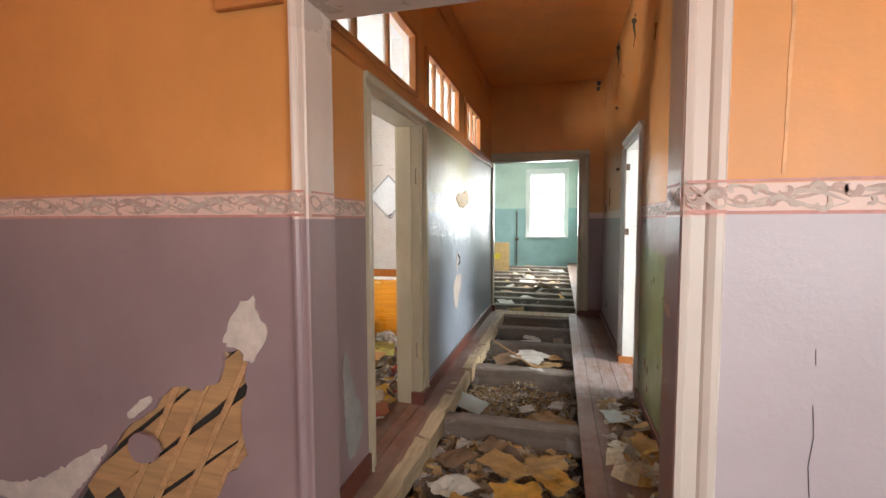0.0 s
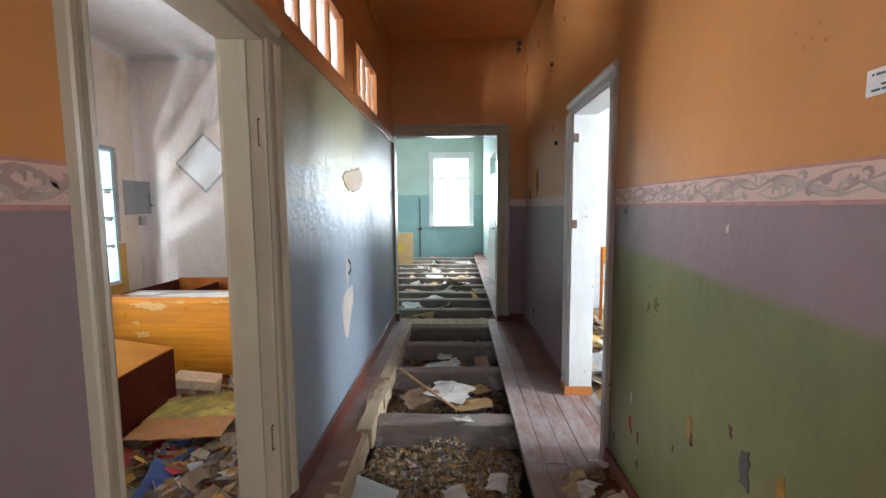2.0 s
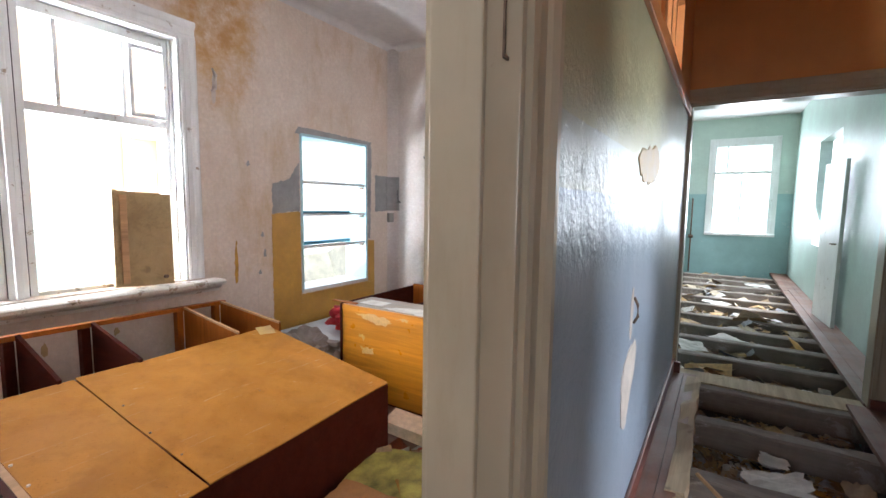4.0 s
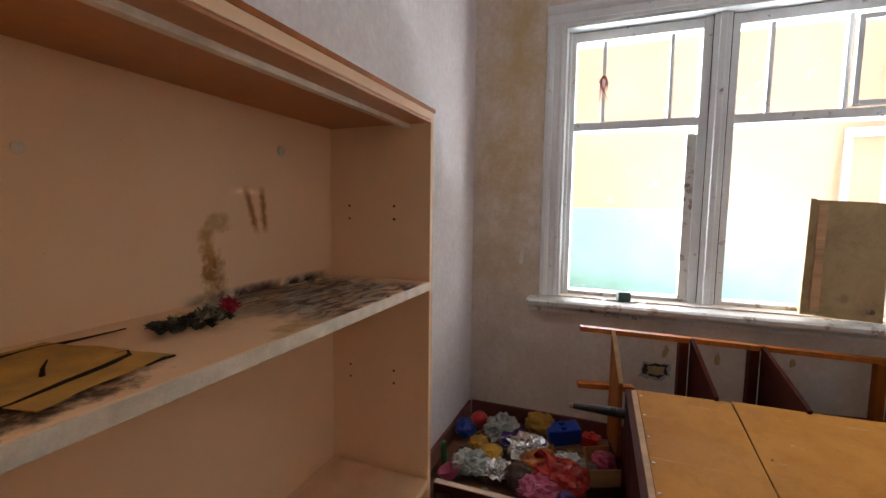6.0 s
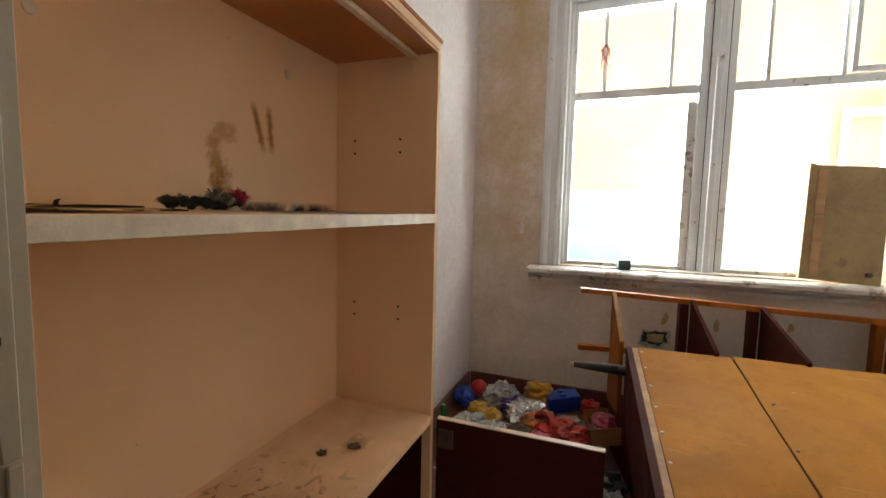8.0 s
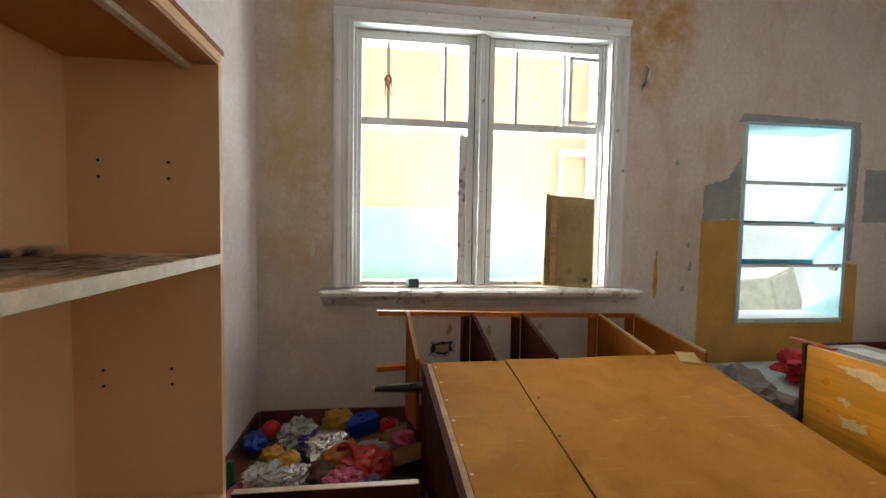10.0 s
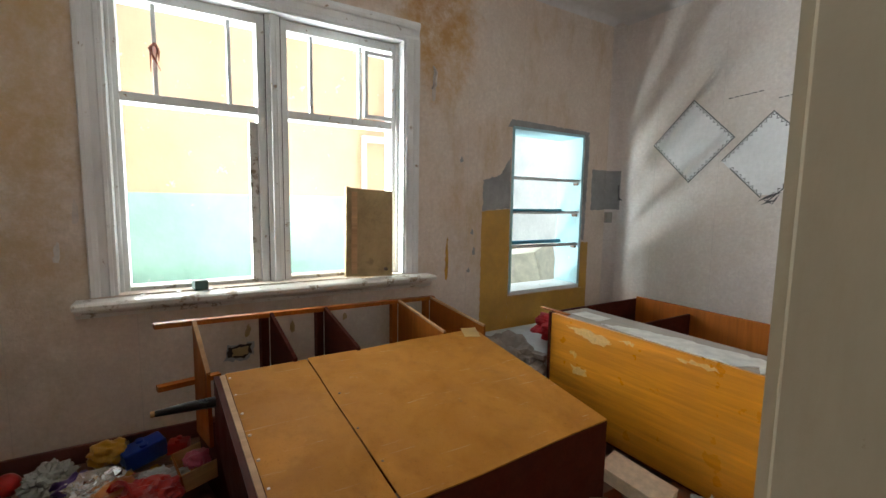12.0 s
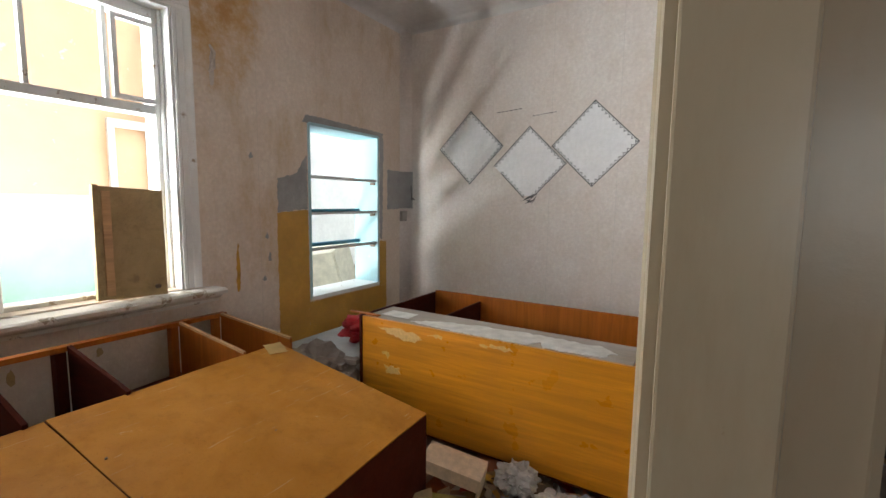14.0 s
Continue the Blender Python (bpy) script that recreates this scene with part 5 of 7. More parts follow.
for q, (nm, n, mt, lab, at) in enumerate(BLOOMS):
    b = bmesh.new()
    rnd = random.Random(n + q)
    for i in range(n):
        if at is None:
            r, cx, cy, cz = rnd.uniform(0.007, 0.013), rnd.uniform(-0.05, 0.078), rnd.uniform(-0.034, 0.034), rnd.uniform(0.001, 0.012)
        else:
            k = 0.010 if n > 4 else 0.003
            r, cx, cy, cz = rnd.uniform(0.010, 0.016), at[0] + rnd.uniform(-k, k), at[1] + rnd.uniform(-k, k), rnd.uniform(0.004, 0.018)
        merge(b, crumple(r * 0.7, i + n, 0.9, 1, 0.5, 3.5), pose(cx, cy, cz))
        for k in range(22):
            d = Vector((rnd.gauss(0, 1), rnd.gauss(0, 1), abs(rnd.gauss(0.2, 1)))).normalized()
            side = d.cross(Vector((rnd.random(), 0.3, 1))).normalized() * r * 0.16
            o = Vector((cx, cy, cz + r * 0.6))
            tip = o + Vector((d.x, d.y, d.z * (0.5 if at is None else 1.0))) * r * rnd.uniform(1.0, 1.6)
            tip.z = max(tip.z, 0.001)
            b.faces.new([b.verts.new(o + d * r * 0.3 + side), b.verts.new(o + d * r * 0.3 - side), b.verts.new(tip - side * 0.4), b.verts.new(tip + side * 0.4)])
    part(nm, b, mt, wr, lab)


def sheet(w, h, seed, amp=0.012, n=7, thick=0.0012, torn=0.1):
    """A sheet of paper or card that lies unevenly, with torn edges."""
    rnd = random.Random(seed)
    b = bmesh.new()
    off = Vector((seed * 2.3, seed * 0.7, 1.1))
    grid = []
    for i in range(n + 1):
        row = []
        for j in range(n + 1):
            x, y = w * (i / n - 0.5), h * (j / n - 0.5)
            if i in (0, n) or j in (0, n):
                x *= 1 - rnd.uniform(0, torn)
                y *= 1 - rnd.uniform(0, torn)
            z = amp * (1 + noise.noise(Vector((x * 6, y * 6, 0)) + off) + 0.5 * noise.noise(Vector((x * 17, y * 17, 0)) + off))
            row.append(b.verts.new((x, y, max(z, 0.0))))
        grid.append(row)
    fs = []
    for i in range(n):
        for j in range(n):
            fs.append(b.faces.new((grid[i][j], grid[i + 1][j], grid[i + 1][j + 1], grid[i][j + 1])))
    r = bmesh.ops.extrude_face_region(b, geom=fs)
    for v in r["geom"]:
        if isinstance(v, bmesh.types.BMVert):
            v.co.z += thick
    return b


def paper(x, y, z, w, h, rz, material, seed, label="torn dirty paper on the rubble", name="paper", rx=0, ry=0, amp=0.012, thick=0.0012, torn=0.1, group="loose papers", category="paper"):
    ob = part(name, sheet(w, h, seed, amp, 7, thick, torn), material)
    ob.matrix_basis = pose(x, y, z, rx, ry, rz)
    return tagged(ob, label, category, group)


M_YPAPER = plain("yellowed_drawing_paper", (0.54, 0.285, 0.045), 0.8, vary=0.5, scale=12)
paper(-1.23, 1.91, 1.176, 0.20, 0.24, 12, M_YPAPER, 3, "yellowed paper sheet stained with mould", amp=0.004, group="")
M_CHAR = plain("charred_stalk", (0.032, 0.018, 0.011), 0.9)
M_CHAR.node_tree.nodes["Principled BSDF"].inputs["Specular IOR Level"].default_value = 0.05
rb = tube([(-1.10, 1.84, 1.178), (-1.13, 1.80, 1.186), (-1.17, 1.795, 1.190), (-1.22, 1.812, 1.182), (-1.28, 1.800, 1.180), (-1.34, 1.803, 1.179), (-1.41, 1.800, 1.178)], [0.0015, 0.0025, 0.003, 0.0025, 0.003, 0.002, 0.001], 6)
tube([(-1.10, 1.985, 1.179), (-1.16, 2.000, 1.180), (-1.22, 1.985, 1.182), (-1.27, 1.972, 1.181), (-1.315, 1.955, 1.180), (-1.328, 1.932, 1.179), (-1.305, 1.922, 1.179)], [0.001, 0.002, 0.0025, 0.0035, 0.004, 0.003, 0.0015], 6, rb)
tube([(-1.222, 1.935, 1.179), (-1.228, 1.925, 1.187), (-1.243, 1.905, 1.190)], [0.0035, 0.0025, 0.001], 6, rb)
tube([(-1.30, 2.01, 1.178), (-1.33, 2.005, 1.179), (-1.345, 2.008, 1.178)], [0.001, 0.002, 0.001], 6, rb)
tagged(part("dried_stalk", rb, M_CHAR), "blackened dried stalks on the shelf", "stalk")
for i, (x, y) in enumerate(((-1.80, 1.90), (-1.86, 1.96), (-1.55, 1.97), (-1.50, 1.88))):
    tagged(part("shelf_crumb", merge(bmesh.new(), crumple(0.011 + 0.003 * (i % 2), i + 30, 0.16, 3, 0.9, 3), pose(x, y, 0.546) @ pose(0, 0, 0, 0, 0, 50 * i)), plain("dark_crumb", (0.12, 0.07, 0.035), 0.9) if i == 0 else bpy.data.materials["dark_crumb"]), "dark dried scrap on the lowest shelf", "scrap", "scraps on the shelf")


# ---- cupboard lying on its front, its back upwards ----
def fallen_cabinet():
    TLc, TRc, BRc, BLc = Vector((-3.03, 2.715, 0.585)), Vector((-3.075, 4.133, 0.585)), Vector((-2.06, 4.133, 0.44)), Vector((-2.0, 2.77, 0.432))
    c = thing("fallen_cupboard", "cupboard lying on its front, ochre hardboard back upwards", "cupboard", pose(-2.55, 3.43, 0.0))
    o = Vector((-2.55, 3.43, 0.0))

    def quad(u, v, d=0.0):
        """u along the cupboard, from its feet; v from the window edge towards the door."""
        p = TLc.lerp(TRc, u).lerp(BLc.lerp(BRc, u), v) - o
        p.z += d
        return p

    def panel(u0, u1, v0, v1, d0, d1, warp=0.0, seed=0):
        b = bmesh.new()
        n = 10
        lo, hi = [], []
        for i in range(n + 1):
            r0, r1 = [], []
            for j in range(n + 1):
                u, v = u0 + (u1 - u0) * i / n, v0 + (v1 - v0) * j / n
                w = warp * noise.noise((u * 3 + seed, v * 3, 2.0))
                r0.append(b.verts.new(quad(u, v, d0 + w)))
                r1.append(b.verts.new(quad(u, v, d1 + w)))
            lo.append(r0)
            hi.append(r1)
        for i in range(n):
            for j in range(n):
                b.faces.new((lo[i][j], lo[i][j + 1], lo[i + 1][j + 1], lo[i + 1][j]))
                b.faces.new((hi[i][j], hi[i + 1][j], hi[i + 1][j + 1], hi[i][j + 1]))
        for k in range(n):
            b.faces.new((lo[k][0], lo[k + 1][0], hi[k + 1][0], hi[k][0]))
            b.faces.new((lo[k][n], hi[k][n], hi[k + 1][n], lo[k + 1][n]))
            b.faces.new((lo[0][k], hi[0][k], hi[0][k + 1], lo[0][k + 1]))
            b.faces.new((lo[n][k], lo[n][k + 1], hi[n][k + 1], hi[n][k]))
        return b
    part("back_panel", panel(0.004, 0.262, 0, 1, -0.004, 0.0, 0.006, 1), M_HARDBOARD, c, "narrow ochre hardboard panel")
    part("back_panel", panel(0.266, 1.0, 0, 1.0, -0.001, 0.004, 0.007, 5), M_HARDBOARD, c, "wide ochre hardboard panel, scuffed pale")

    def slabq(u0, u1, v0, v1, depth, name, material, label=""):
        b = bmesh.new()
        tops = [quad(u, v, -0.005) for u, v in ((u0, v0), (u1, v0), (u1, v1), (u0, v1))]
        lows = [Vector((p.x, p.y, max(p.z - depth, 0.02))) for p in tops]
        t = [b.verts.new(p) for p in tops]
        l = [b.verts.new(p) for p in lows]
        b.faces.new(t)
        b.faces.new(l[::-1])
        for i in range(4):
            b.faces.new((t[i], t[(i + 1) % 4], l[(i + 1) % 4], l[i]))
        return part(name, b, material, c, label)
    slabq(0.004, 0.024, 0, 1, 0.42, "base_board", M_CABSIDE)
    slabq(0.98, 1.0, 0, 1, 0.42, "top_board", M_CABSIDE)
    slabq(0.024, 0.98, 0.98, 1.0, 0.42, "side_board", M_CABSIDE)
    slabq(0.024, 0.98, 0.0, 0.02, 0.42, "side_board", M_CABSIDE)
    slabq(-0.012, 0.0035, 0.0, 1.0, 0.035, "edge_batten", M_EDGE, "pale raw batten with nails")
    slabq(-0.03, -0.013, 0.0, 0.98, 0.30, "plinth_board", M_CABSIDE)
    for v in (0.04, 0.93):
        p = quad(-0.02, v, -0.10)
        leg = part("leg", tube([(p.x, p.y, p.z), (p.x - 0.01, p.y - 0.12, p.z - 0.002), (p.x - 0.012, p.y - 0.24, p.z - 0.006)], [0.024, 0.021, 0.013], 12), M_BLACKLEG, c, "tapered black lacquered leg")
        part("ferrule", tube([(p.x - 0.012, p.y - 0.24, p.z - 0.006), (p.x - 0.0125, p.y - 0.255, p.z - 0.006)], 0.013, 10), M_EDGE, leg)
    rnd = random.Random(8)
    for i in range(7):
        p = quad(0.012, 0.05 + 0.14 * i, 0.0)
        part("nail", tube([(p.x, p.y, p.z - 0.002), (p.x, p.y, p.z + 0.003)], 0.006, 7), M_EDGEW, c)
    for u, v in ((0.29, 0.35), (0.275, 0.6), (0.6, 0.4), (0.62, 0.62), (0.28, 0.8)):
        p = quad(u, v, 0.003)
        part("nail", tube([(p.x, p.y, p.z - 0.003), (p.x, p.y, p.z + 0.003)], 0.005, 7), M_STEEL, c)
    b = sheet(0.13, 0.10, 4, 0.003, 6)
    bmesh.ops.transform(b, matrix=Matrix.Translation(quad(0.955, 0.05, 0.006)) @ Matrix.Rotation(radians(-20), 4, "Z") @ Matrix.Rotation(radians(8), 4, "Y"), verts=b.verts)
    part("paper_label", b, plain("ochre_label_paper", (0.52, 0.33, 0.12), 0.8), c, "torn ochre paper label")


fallen_cabinet()


# ---- open rack between the cupboard and the window ----
def rack():
    r = thing("open_rack", "tipped open shelf rack of amber and cherry boards with no back", "shelf rack", pose(-3.23, 2.60, 0))
    ang = math.degrees(math.atan2(0.35, 1.5))
    M = Matrix.Rotation(radians(ang), 4, "Z")

    def rail_z(s):
        return 0.80 - 0.065 * s

    def add(name, b, material, label=""):
        bmesh.ops.transform(b, matrix=M, verts=b.verts)
        return part(name, b, material, r, label)
    top = bmesh.new()
    merge(top, prism([(-0.15, rail_z(-0.15)), (1.58, rail_z(1.58)), (1.58, rail_z(1.58) - 0.024), (-0.15, rail_z(-0.15) - 0.024)], "x", -0.03, 0.012))
    add("rail", top, M_CABWARM, "amber top rail")
    add("rail", prism([(-0.15, 0.515), (0.12, 0.51), (0.12, 0.485), (-0.15, 0.49)], "x", -0.03, 0.012), M_CABWARM, "amber lower rail")
    add("rail", prism([(0.1, 0.47), (1.58, 0.40), (1.58, 0.375), (0.1, 0.445)], "x", -0.03, 0.012), M_CABSIDE)
    for i, (s, ln, mt) in enumerate(((0.0, 0.20, M_CABWARM), (0.37, 0.29, M_CABSIDE), (0.69, 0.36, M_CABSIDE), (1.24, 0.45, M_CABWARM), (1.53, 0.52, M_CABWARM))):
        z = rail_z(s)
        pts = [(0.012, z), (ln, 0.60), (ln, 0.585), (ln + 0.01, 0.25), (0.012, 0.25)]
        dv = add("divider", prism(pts, "y", s, s + 0.017), mt)
        ed = prism([(0.012, z + 0.001), (ln, 0.601), (ln, 0.590), (0.012, z - 0.012)], "y", s - 0.001, s + 0.018)
        bmesh.ops.transform(ed, matrix=M, verts=ed.verts)
        part("edging", ed, M_EDGE if mt is M_CABWARM else M_CABSIDE, dv, "worn front edge")
        if i:
            add("stile", box(-0.028, 0.010, s - 0.045, s - 0.003, 0.30, z - 0.024, 0.003), M_CABWARM if mt is M_CABWARM else M_CABSIDE, "upright at the back")
    add("foot_board", box(-0.03, 0.75, 0.02, 1.5, 0.0, 0.25, 0.004), M_CABSIDE, "lowest part of the rack")


rack()


# ---- long cupboard lying on its back under the posters ----
def long_cabinet():
    c = thing("long_cupboard", "orange varnished cupboard lying on its back with an open compartment", "cupboard", pose(-2.0, 4.93, 0.08))
    x0, x1, y0, y1, z1 = -0.79, 0.80, -0.43, 0.41, 0.635
    ft = part("side_front", box(x0 + 0.018, x1, y0, y0 + 0.018, 0.02, z1, 0.002), M_VENEER, c, "scuffed orange varnished side")
    for i, pts in enumerate(([(-0.66, 0.585), (-0.50, 0.60), (-0.36, 0.575), (-0.34, 0.55), (-0.45, 0.53), (-0.55, 0.555)], [(-0.60, 0.36), (-0.50, 0.37), (-0.49, 0.33), (-0.58, 0.32)], [(-0.62, 0.44), (-0.58, 0.45), (-0.57, 0.41)], [(0.02, 0.60), (0.14, 0.615), (0.20, 0.60), (0.10, 0.585)], [(-0.3, 0.60), (-0.2, 0.605), (-0.22, 0.585)])):
        rr = random.Random(i)
        ring = []
        for k in range(len(pts)):
            a, q = pts[k], pts[(k + 1) % len(pts)]
            ring += [(a[0] + (q[0] - a[0]) * j / 5 + rr.uniform(-0.012, 0.012), a[1] + (q[1] - a[1]) * j / 5 + rr.uniform(-0.010, 0.010)) for j in range(5)]
        part("scuff", prism(ring, "y", y0 - 0.0012, y0 + 0.001), M_SCUFF, ft, "pale scuffed patch")
    part("edging", box(x0 + 0.018, x1, y0 - 0.001, y0 + 0.019, 0.012, 0.02), M_CABSIDE, ft)
    part("end_board", box(x0, x0 + 0.018, y0 - 0.008, y1, 0.01, z1 + 0.004, 0.002), M_CABSIDE, c, "dark cherry end board")
    part("end_board", box(x1 - 0.03, x1 - 0.012, y0 + 0.018, y1, 0.02, z1 - 0.03, 0.002), M_CABWARM, c)
    part("end_strip", box(x1, x1 + 0.016, y0, y1 + 0.01, 0.02, z1 + 0.02, 0.002), M_CABSIDE, c)
    part("side_back", box(x0 + 0.018, x1, y1 - 0.018, y1, 0.02, z1 + 0.02, 0.002), M_CABWARM, c, "amber inner side")
    part("back_board", box(x0 + 0.018, x1 - 0.03, y0 + 0.018, y1 - 0.018, 0.02, 0.035), M_CABWARM, c)
    dr = part("door", box(x0 + 0.018, x1 - 0.06, y0 + 0.018, y0 + 0.30, z1 - 0.020, z1 - 0.003, 0.002), M_GREYTOP, c, "dusty grey-brown door with remnants of white paper")
    b = sheet(0.20, 0.12, 21, 0.001, 6, 0.001, 0.05)
    bmesh.ops.transform(b, matrix=Matrix.Translation((-0.60, -0.28, z1 - 0.002)), verts=b.verts)
    part("pasted_paper", b, M_PAPERW, dr, "pasted pale paper")
    b = ragged_sheet([(-0.45, -0.37), (-0.30, -0.28), (-0.05, -0.24), (0.30, -0.22), (0.60, -0.24), (0.66, -0.30), (0.60, -0.38), (0.34, -0.40), (0.30, -0.33), (0.26, -0.40), (-0.1, -0.40)], z1 - 0.002, 0.004, 3)
    part("torn_paper", b, M_PAPERW, dr, "torn white paper layer")
    part("partition", box(-0.40, -0.385, y0 + 0.30, y1 - 0.018, 0.035, z1 - 0.02, 0.002), M_CABSIDE, c)
    part("loose_strip", box(x0 - 0.10, x0 + 0.12, y0 + 0.02, y0 + 0.05, z1 + 0.002, z1 + 0.010, 0.001), M_CABWARM, c, "splintered edge strip")
    for px, py in ((x0 + 0.08, y0 + 0.10), (x1 - 0.10, y0 + 0.10), (x0 + 0.08, y1 - 0.10), (x1 - 0.10, y1 - 0.10)):
        part("foot_block", box(px - 0.04, px + 0.04, py - 0.04, py + 0.04, -0.08, 0.02, 0.004), M_CABSIDE, c)


def ragged_sheet(pts, z, thick, seed, amp=0.012):
    rnd = random.Random(seed)
    ring = []
    for i, a in enumerate(pts):
        q = pts[(i + 1) % len(pts)]
        n = max(2, int(math.hypot(q[0] - a[0], q[1] - a[1]) / 0.025))
        for k in range(n):
            ring.append((a[0] + (q[0] - a[0]) * k / n + rnd.uniform(-amp, amp), a[1] + (q[1] - a[1]) * k / n + rnd.uniform(-amp, amp)))
    return prism(ring, "z", z, z + thick)


M_SCUFF = plain("pale_scuff", (0.62, 0.38, 0.14), 0.6, scale=60)
long_cabinet()


# ---- window sill things ----
bd = thing("mouldy_board", "mouldy brown plywood board leaning in the window", "board", pose(-3.66, 3.672, 0.866) @ Matrix.Rotation(radians(-7), 4, "Y") @ Matrix.Rotation(radians(-3), 4, "X"))
part("panel", box(-0.008, 0.008, -0.165, 0.165, 0.0, 0.595, 0.003), M_BOARD, bd)
part("side_batten", box(-0.012, 0.022, -0.175, -0.150, 0.0, 0.60, 0.003), M_BOARD, bd, "grey-brown batten")
part("inner_batten", box(0.009, 0.018, -0.135, -0.095, 0.02, 0.57, 0.003), M_EDGE, bd, "paler batten")
part("knob", tube([(0.008, 0.11, 0.05), (0.03, 0.11, 0.05)], 0.012, 10), M_STEEL, bd, "dark knob")
tagged(part("green_block", merge(bmesh.new(), box(-0.03, 0.03, -0.035, 0.035, 0, 0.055, 0.004), pose(-3.70, 2.66, 0.8605, 0, 0, 14)), plain("dark_green_paint", (0.035, 0.075, 0.06), 0.6)), "small dark green block on the window sill", "block")
for i in range(14):
    rnd = random.Random(40 + i)
    paper(rnd.uniform(-3.72, -3.60), rnd.uniform(2.35, 3.9), 0.860, rnd.uniform(0.02, 0.05), rnd.uniform(0.02, 0.04), rnd.uniform(0, 180), M_SILL, 60 + i, "flake of old white paint on the sill", "paint_flake", amp=0.004, group="paint flakes on the sill", category="paint flake")

# ---- posters ----
for i, (cx, cz, r, lack) in enumerate(((-2.938, 1.897, 0.330, 0), (-2.372, 1.728, 0.325, 1), (-1.842, 1.873, 0.338, 0))):
    p = thing("diamond_poster", "white diamond-shaped poster with a dark zigzag border on the papered wall", "poster", pose(cx, YN, cz), group="diamond posters")
    cut = 0.06 if lack else 0
    pts = [(-r, 0), (0, r), (r, 0), (cut, -r + cut), (-cut, -r + cut)] if lack else [(-r, 0), (0, r), (r, 0), (0, -r)]
    part("sheet", prism(pts, "y", -0.0035, -0.0005), M_POSTER, p)
    zig = bmesh.new()
    cs = [Vector((-r, 0)), Vector((0, r)), Vector((r, 0)), Vector((0, -r))]
    for k in range(4):
        a, q = cs[k], cs[(k + 1) % 4]
        d = (q - a).normalized()
        nrm = Vector((d.y, -d.x))
        stop = 0.80 if lack and k == 3 else 1.0
        L = (q - a).length * stop
        st = 0.12 * (q - a).length if lack and k == 3 else 0

        def flat(points):
            zig.faces.new([zig.verts.new((u.x, -0.0052, u.y)) for u in points])
        flat([a + d * st, a + d * (st + (L - st)), a + d * (st + (L - st)) + nrm * 0.007, a + d * st + nrm * 0.007])
        t = st
        while t < L - 0.03:
            flat([a + d * t + nrm * 0.007, a + d * (t + 0.018) + nrm * 0.030, a + d * (t + 0.036) + nrm * 0.007, a + d * (t + 0.030) + nrm * 0.007, a + d * (t + 0.018) + nrm * 0.022, a + d * (t + 0.006) + nrm * 0.007])
            t += 0.040
    part("zigzag_border", zig, M_INK, p, "dark printed zigzag border")
for x0, x1, z0, z1 in ((-2.68, -2.44, 2.185, 2.20), (-2.35, -2.16, 2.13, 2.145)):
    b = bmesh.new()
    x = x0
    rnd = random.Random(int(x0 * -100))
    while x < x1:
        w = rnd.uniform(0.012, 0.04)
        z = z0 + (z1 - z0) * (x - x0) / (x1 - x0)
        box(x, x + w, YN - 0.002, YN - 0.0005, z, z + 0.006, bm=b)
        x += w + 0.01
    tagged(part("wall_caption", b, M_INK), "faint line of illegible writing on the wall", "writing")

br = bmesh.new()
for (ax_, az_), (bx_, bz_), wd in (((-2.43, 1.415), (-2.27, 1.485), 0.010), ((-2.40, 1.395), (-2.30, 1.43), 0.007), ((-2.335, 1.39), (-2.29, 1.47), 0.006), ((-2.39, 1.43), (-2.33, 1.40), 0.008)):
    d = Vector((bx_ - ax_, 0, bz_ - az_)).normalized()
    q = Vector((-d.z, 0, d.x)) * wd
    pa, pb = Vector((ax_, YN - 0.006, az_)), Vector((bx_, YN - 0.006, bz_))
    pm = (pa + pb) / 2 + q * 0.6
    br.faces.new([br.verts.new(v) for v in (pa, pm - q, pb, pm + q)])
tagged(part("brush_strokes", br, M_INK), "dark brush strokes at the poster's tip", "writing")

# ---- holes under the window, scraps of wallpaper ----
sk = thing("socket_hole", "broken socket hole in the wall below the window", "socket hole", pose(XW, 2.85, 0.465), kind="")
def torn_ring(pts, seed, amp):
    rr = random.Random(seed)
    return [(a[0] + (q[0] - a[0]) * k / 5 + rr.uniform(-amp, amp), a[1] + (q[1] - a[1]) * k / 5 + rr.uniform(-amp, amp)) for a, q in zip(pts, pts[1:] + pts[:1]) for k in range(5)]


part("broken_edge", prism(torn_ring([(-0.085, -0.045), (0.03, -0.055), (0.075, -0.02), (0.08, 0.045), (0.0, 0.05), (-0.07, 0.04)], 3, 0.010), "x", 0.0005, 0.0025), M_GREY, sk, "broken plaster edge")
part("recess", prism(torn_ring([(-0.075, -0.03), (0.02, -0.04), (0.065, -0.015), (0.065, 0.038), (-0.02, 0.04), (-0.06, 0.03)], 5, 0.007), "x", 0.0026, 0.0040), M_DARK, sk, "dark hole")
part("old_box", prism(torn_ring([(-0.04, -0.022), (0.045, -0.018), (0.05, 0.026), (-0.035, 0.028)], 9, 0.006), "x", 0.0041, 0.009), M_BOARD, sk, "rusty brown box remains")
for i, (y, z, hgt) in enumerate(((2.90, 0.60, 0.06), (3.16, 0.59, 0.06), (3.50, 0.61, 0.04), (3.95, 0.58, 0.05))):
    ragged("x", XW, 1, [(y - 0.015, z - hgt), (y + 0.015, z - hgt * 0.6), (y + 0.012, z + hgt * 0.5), (y - 0.01, z + hgt * 0.4)], "wall_chip", M_BOARD, "brown chip in the plaster", 0.003, 80 + i, 0.01)
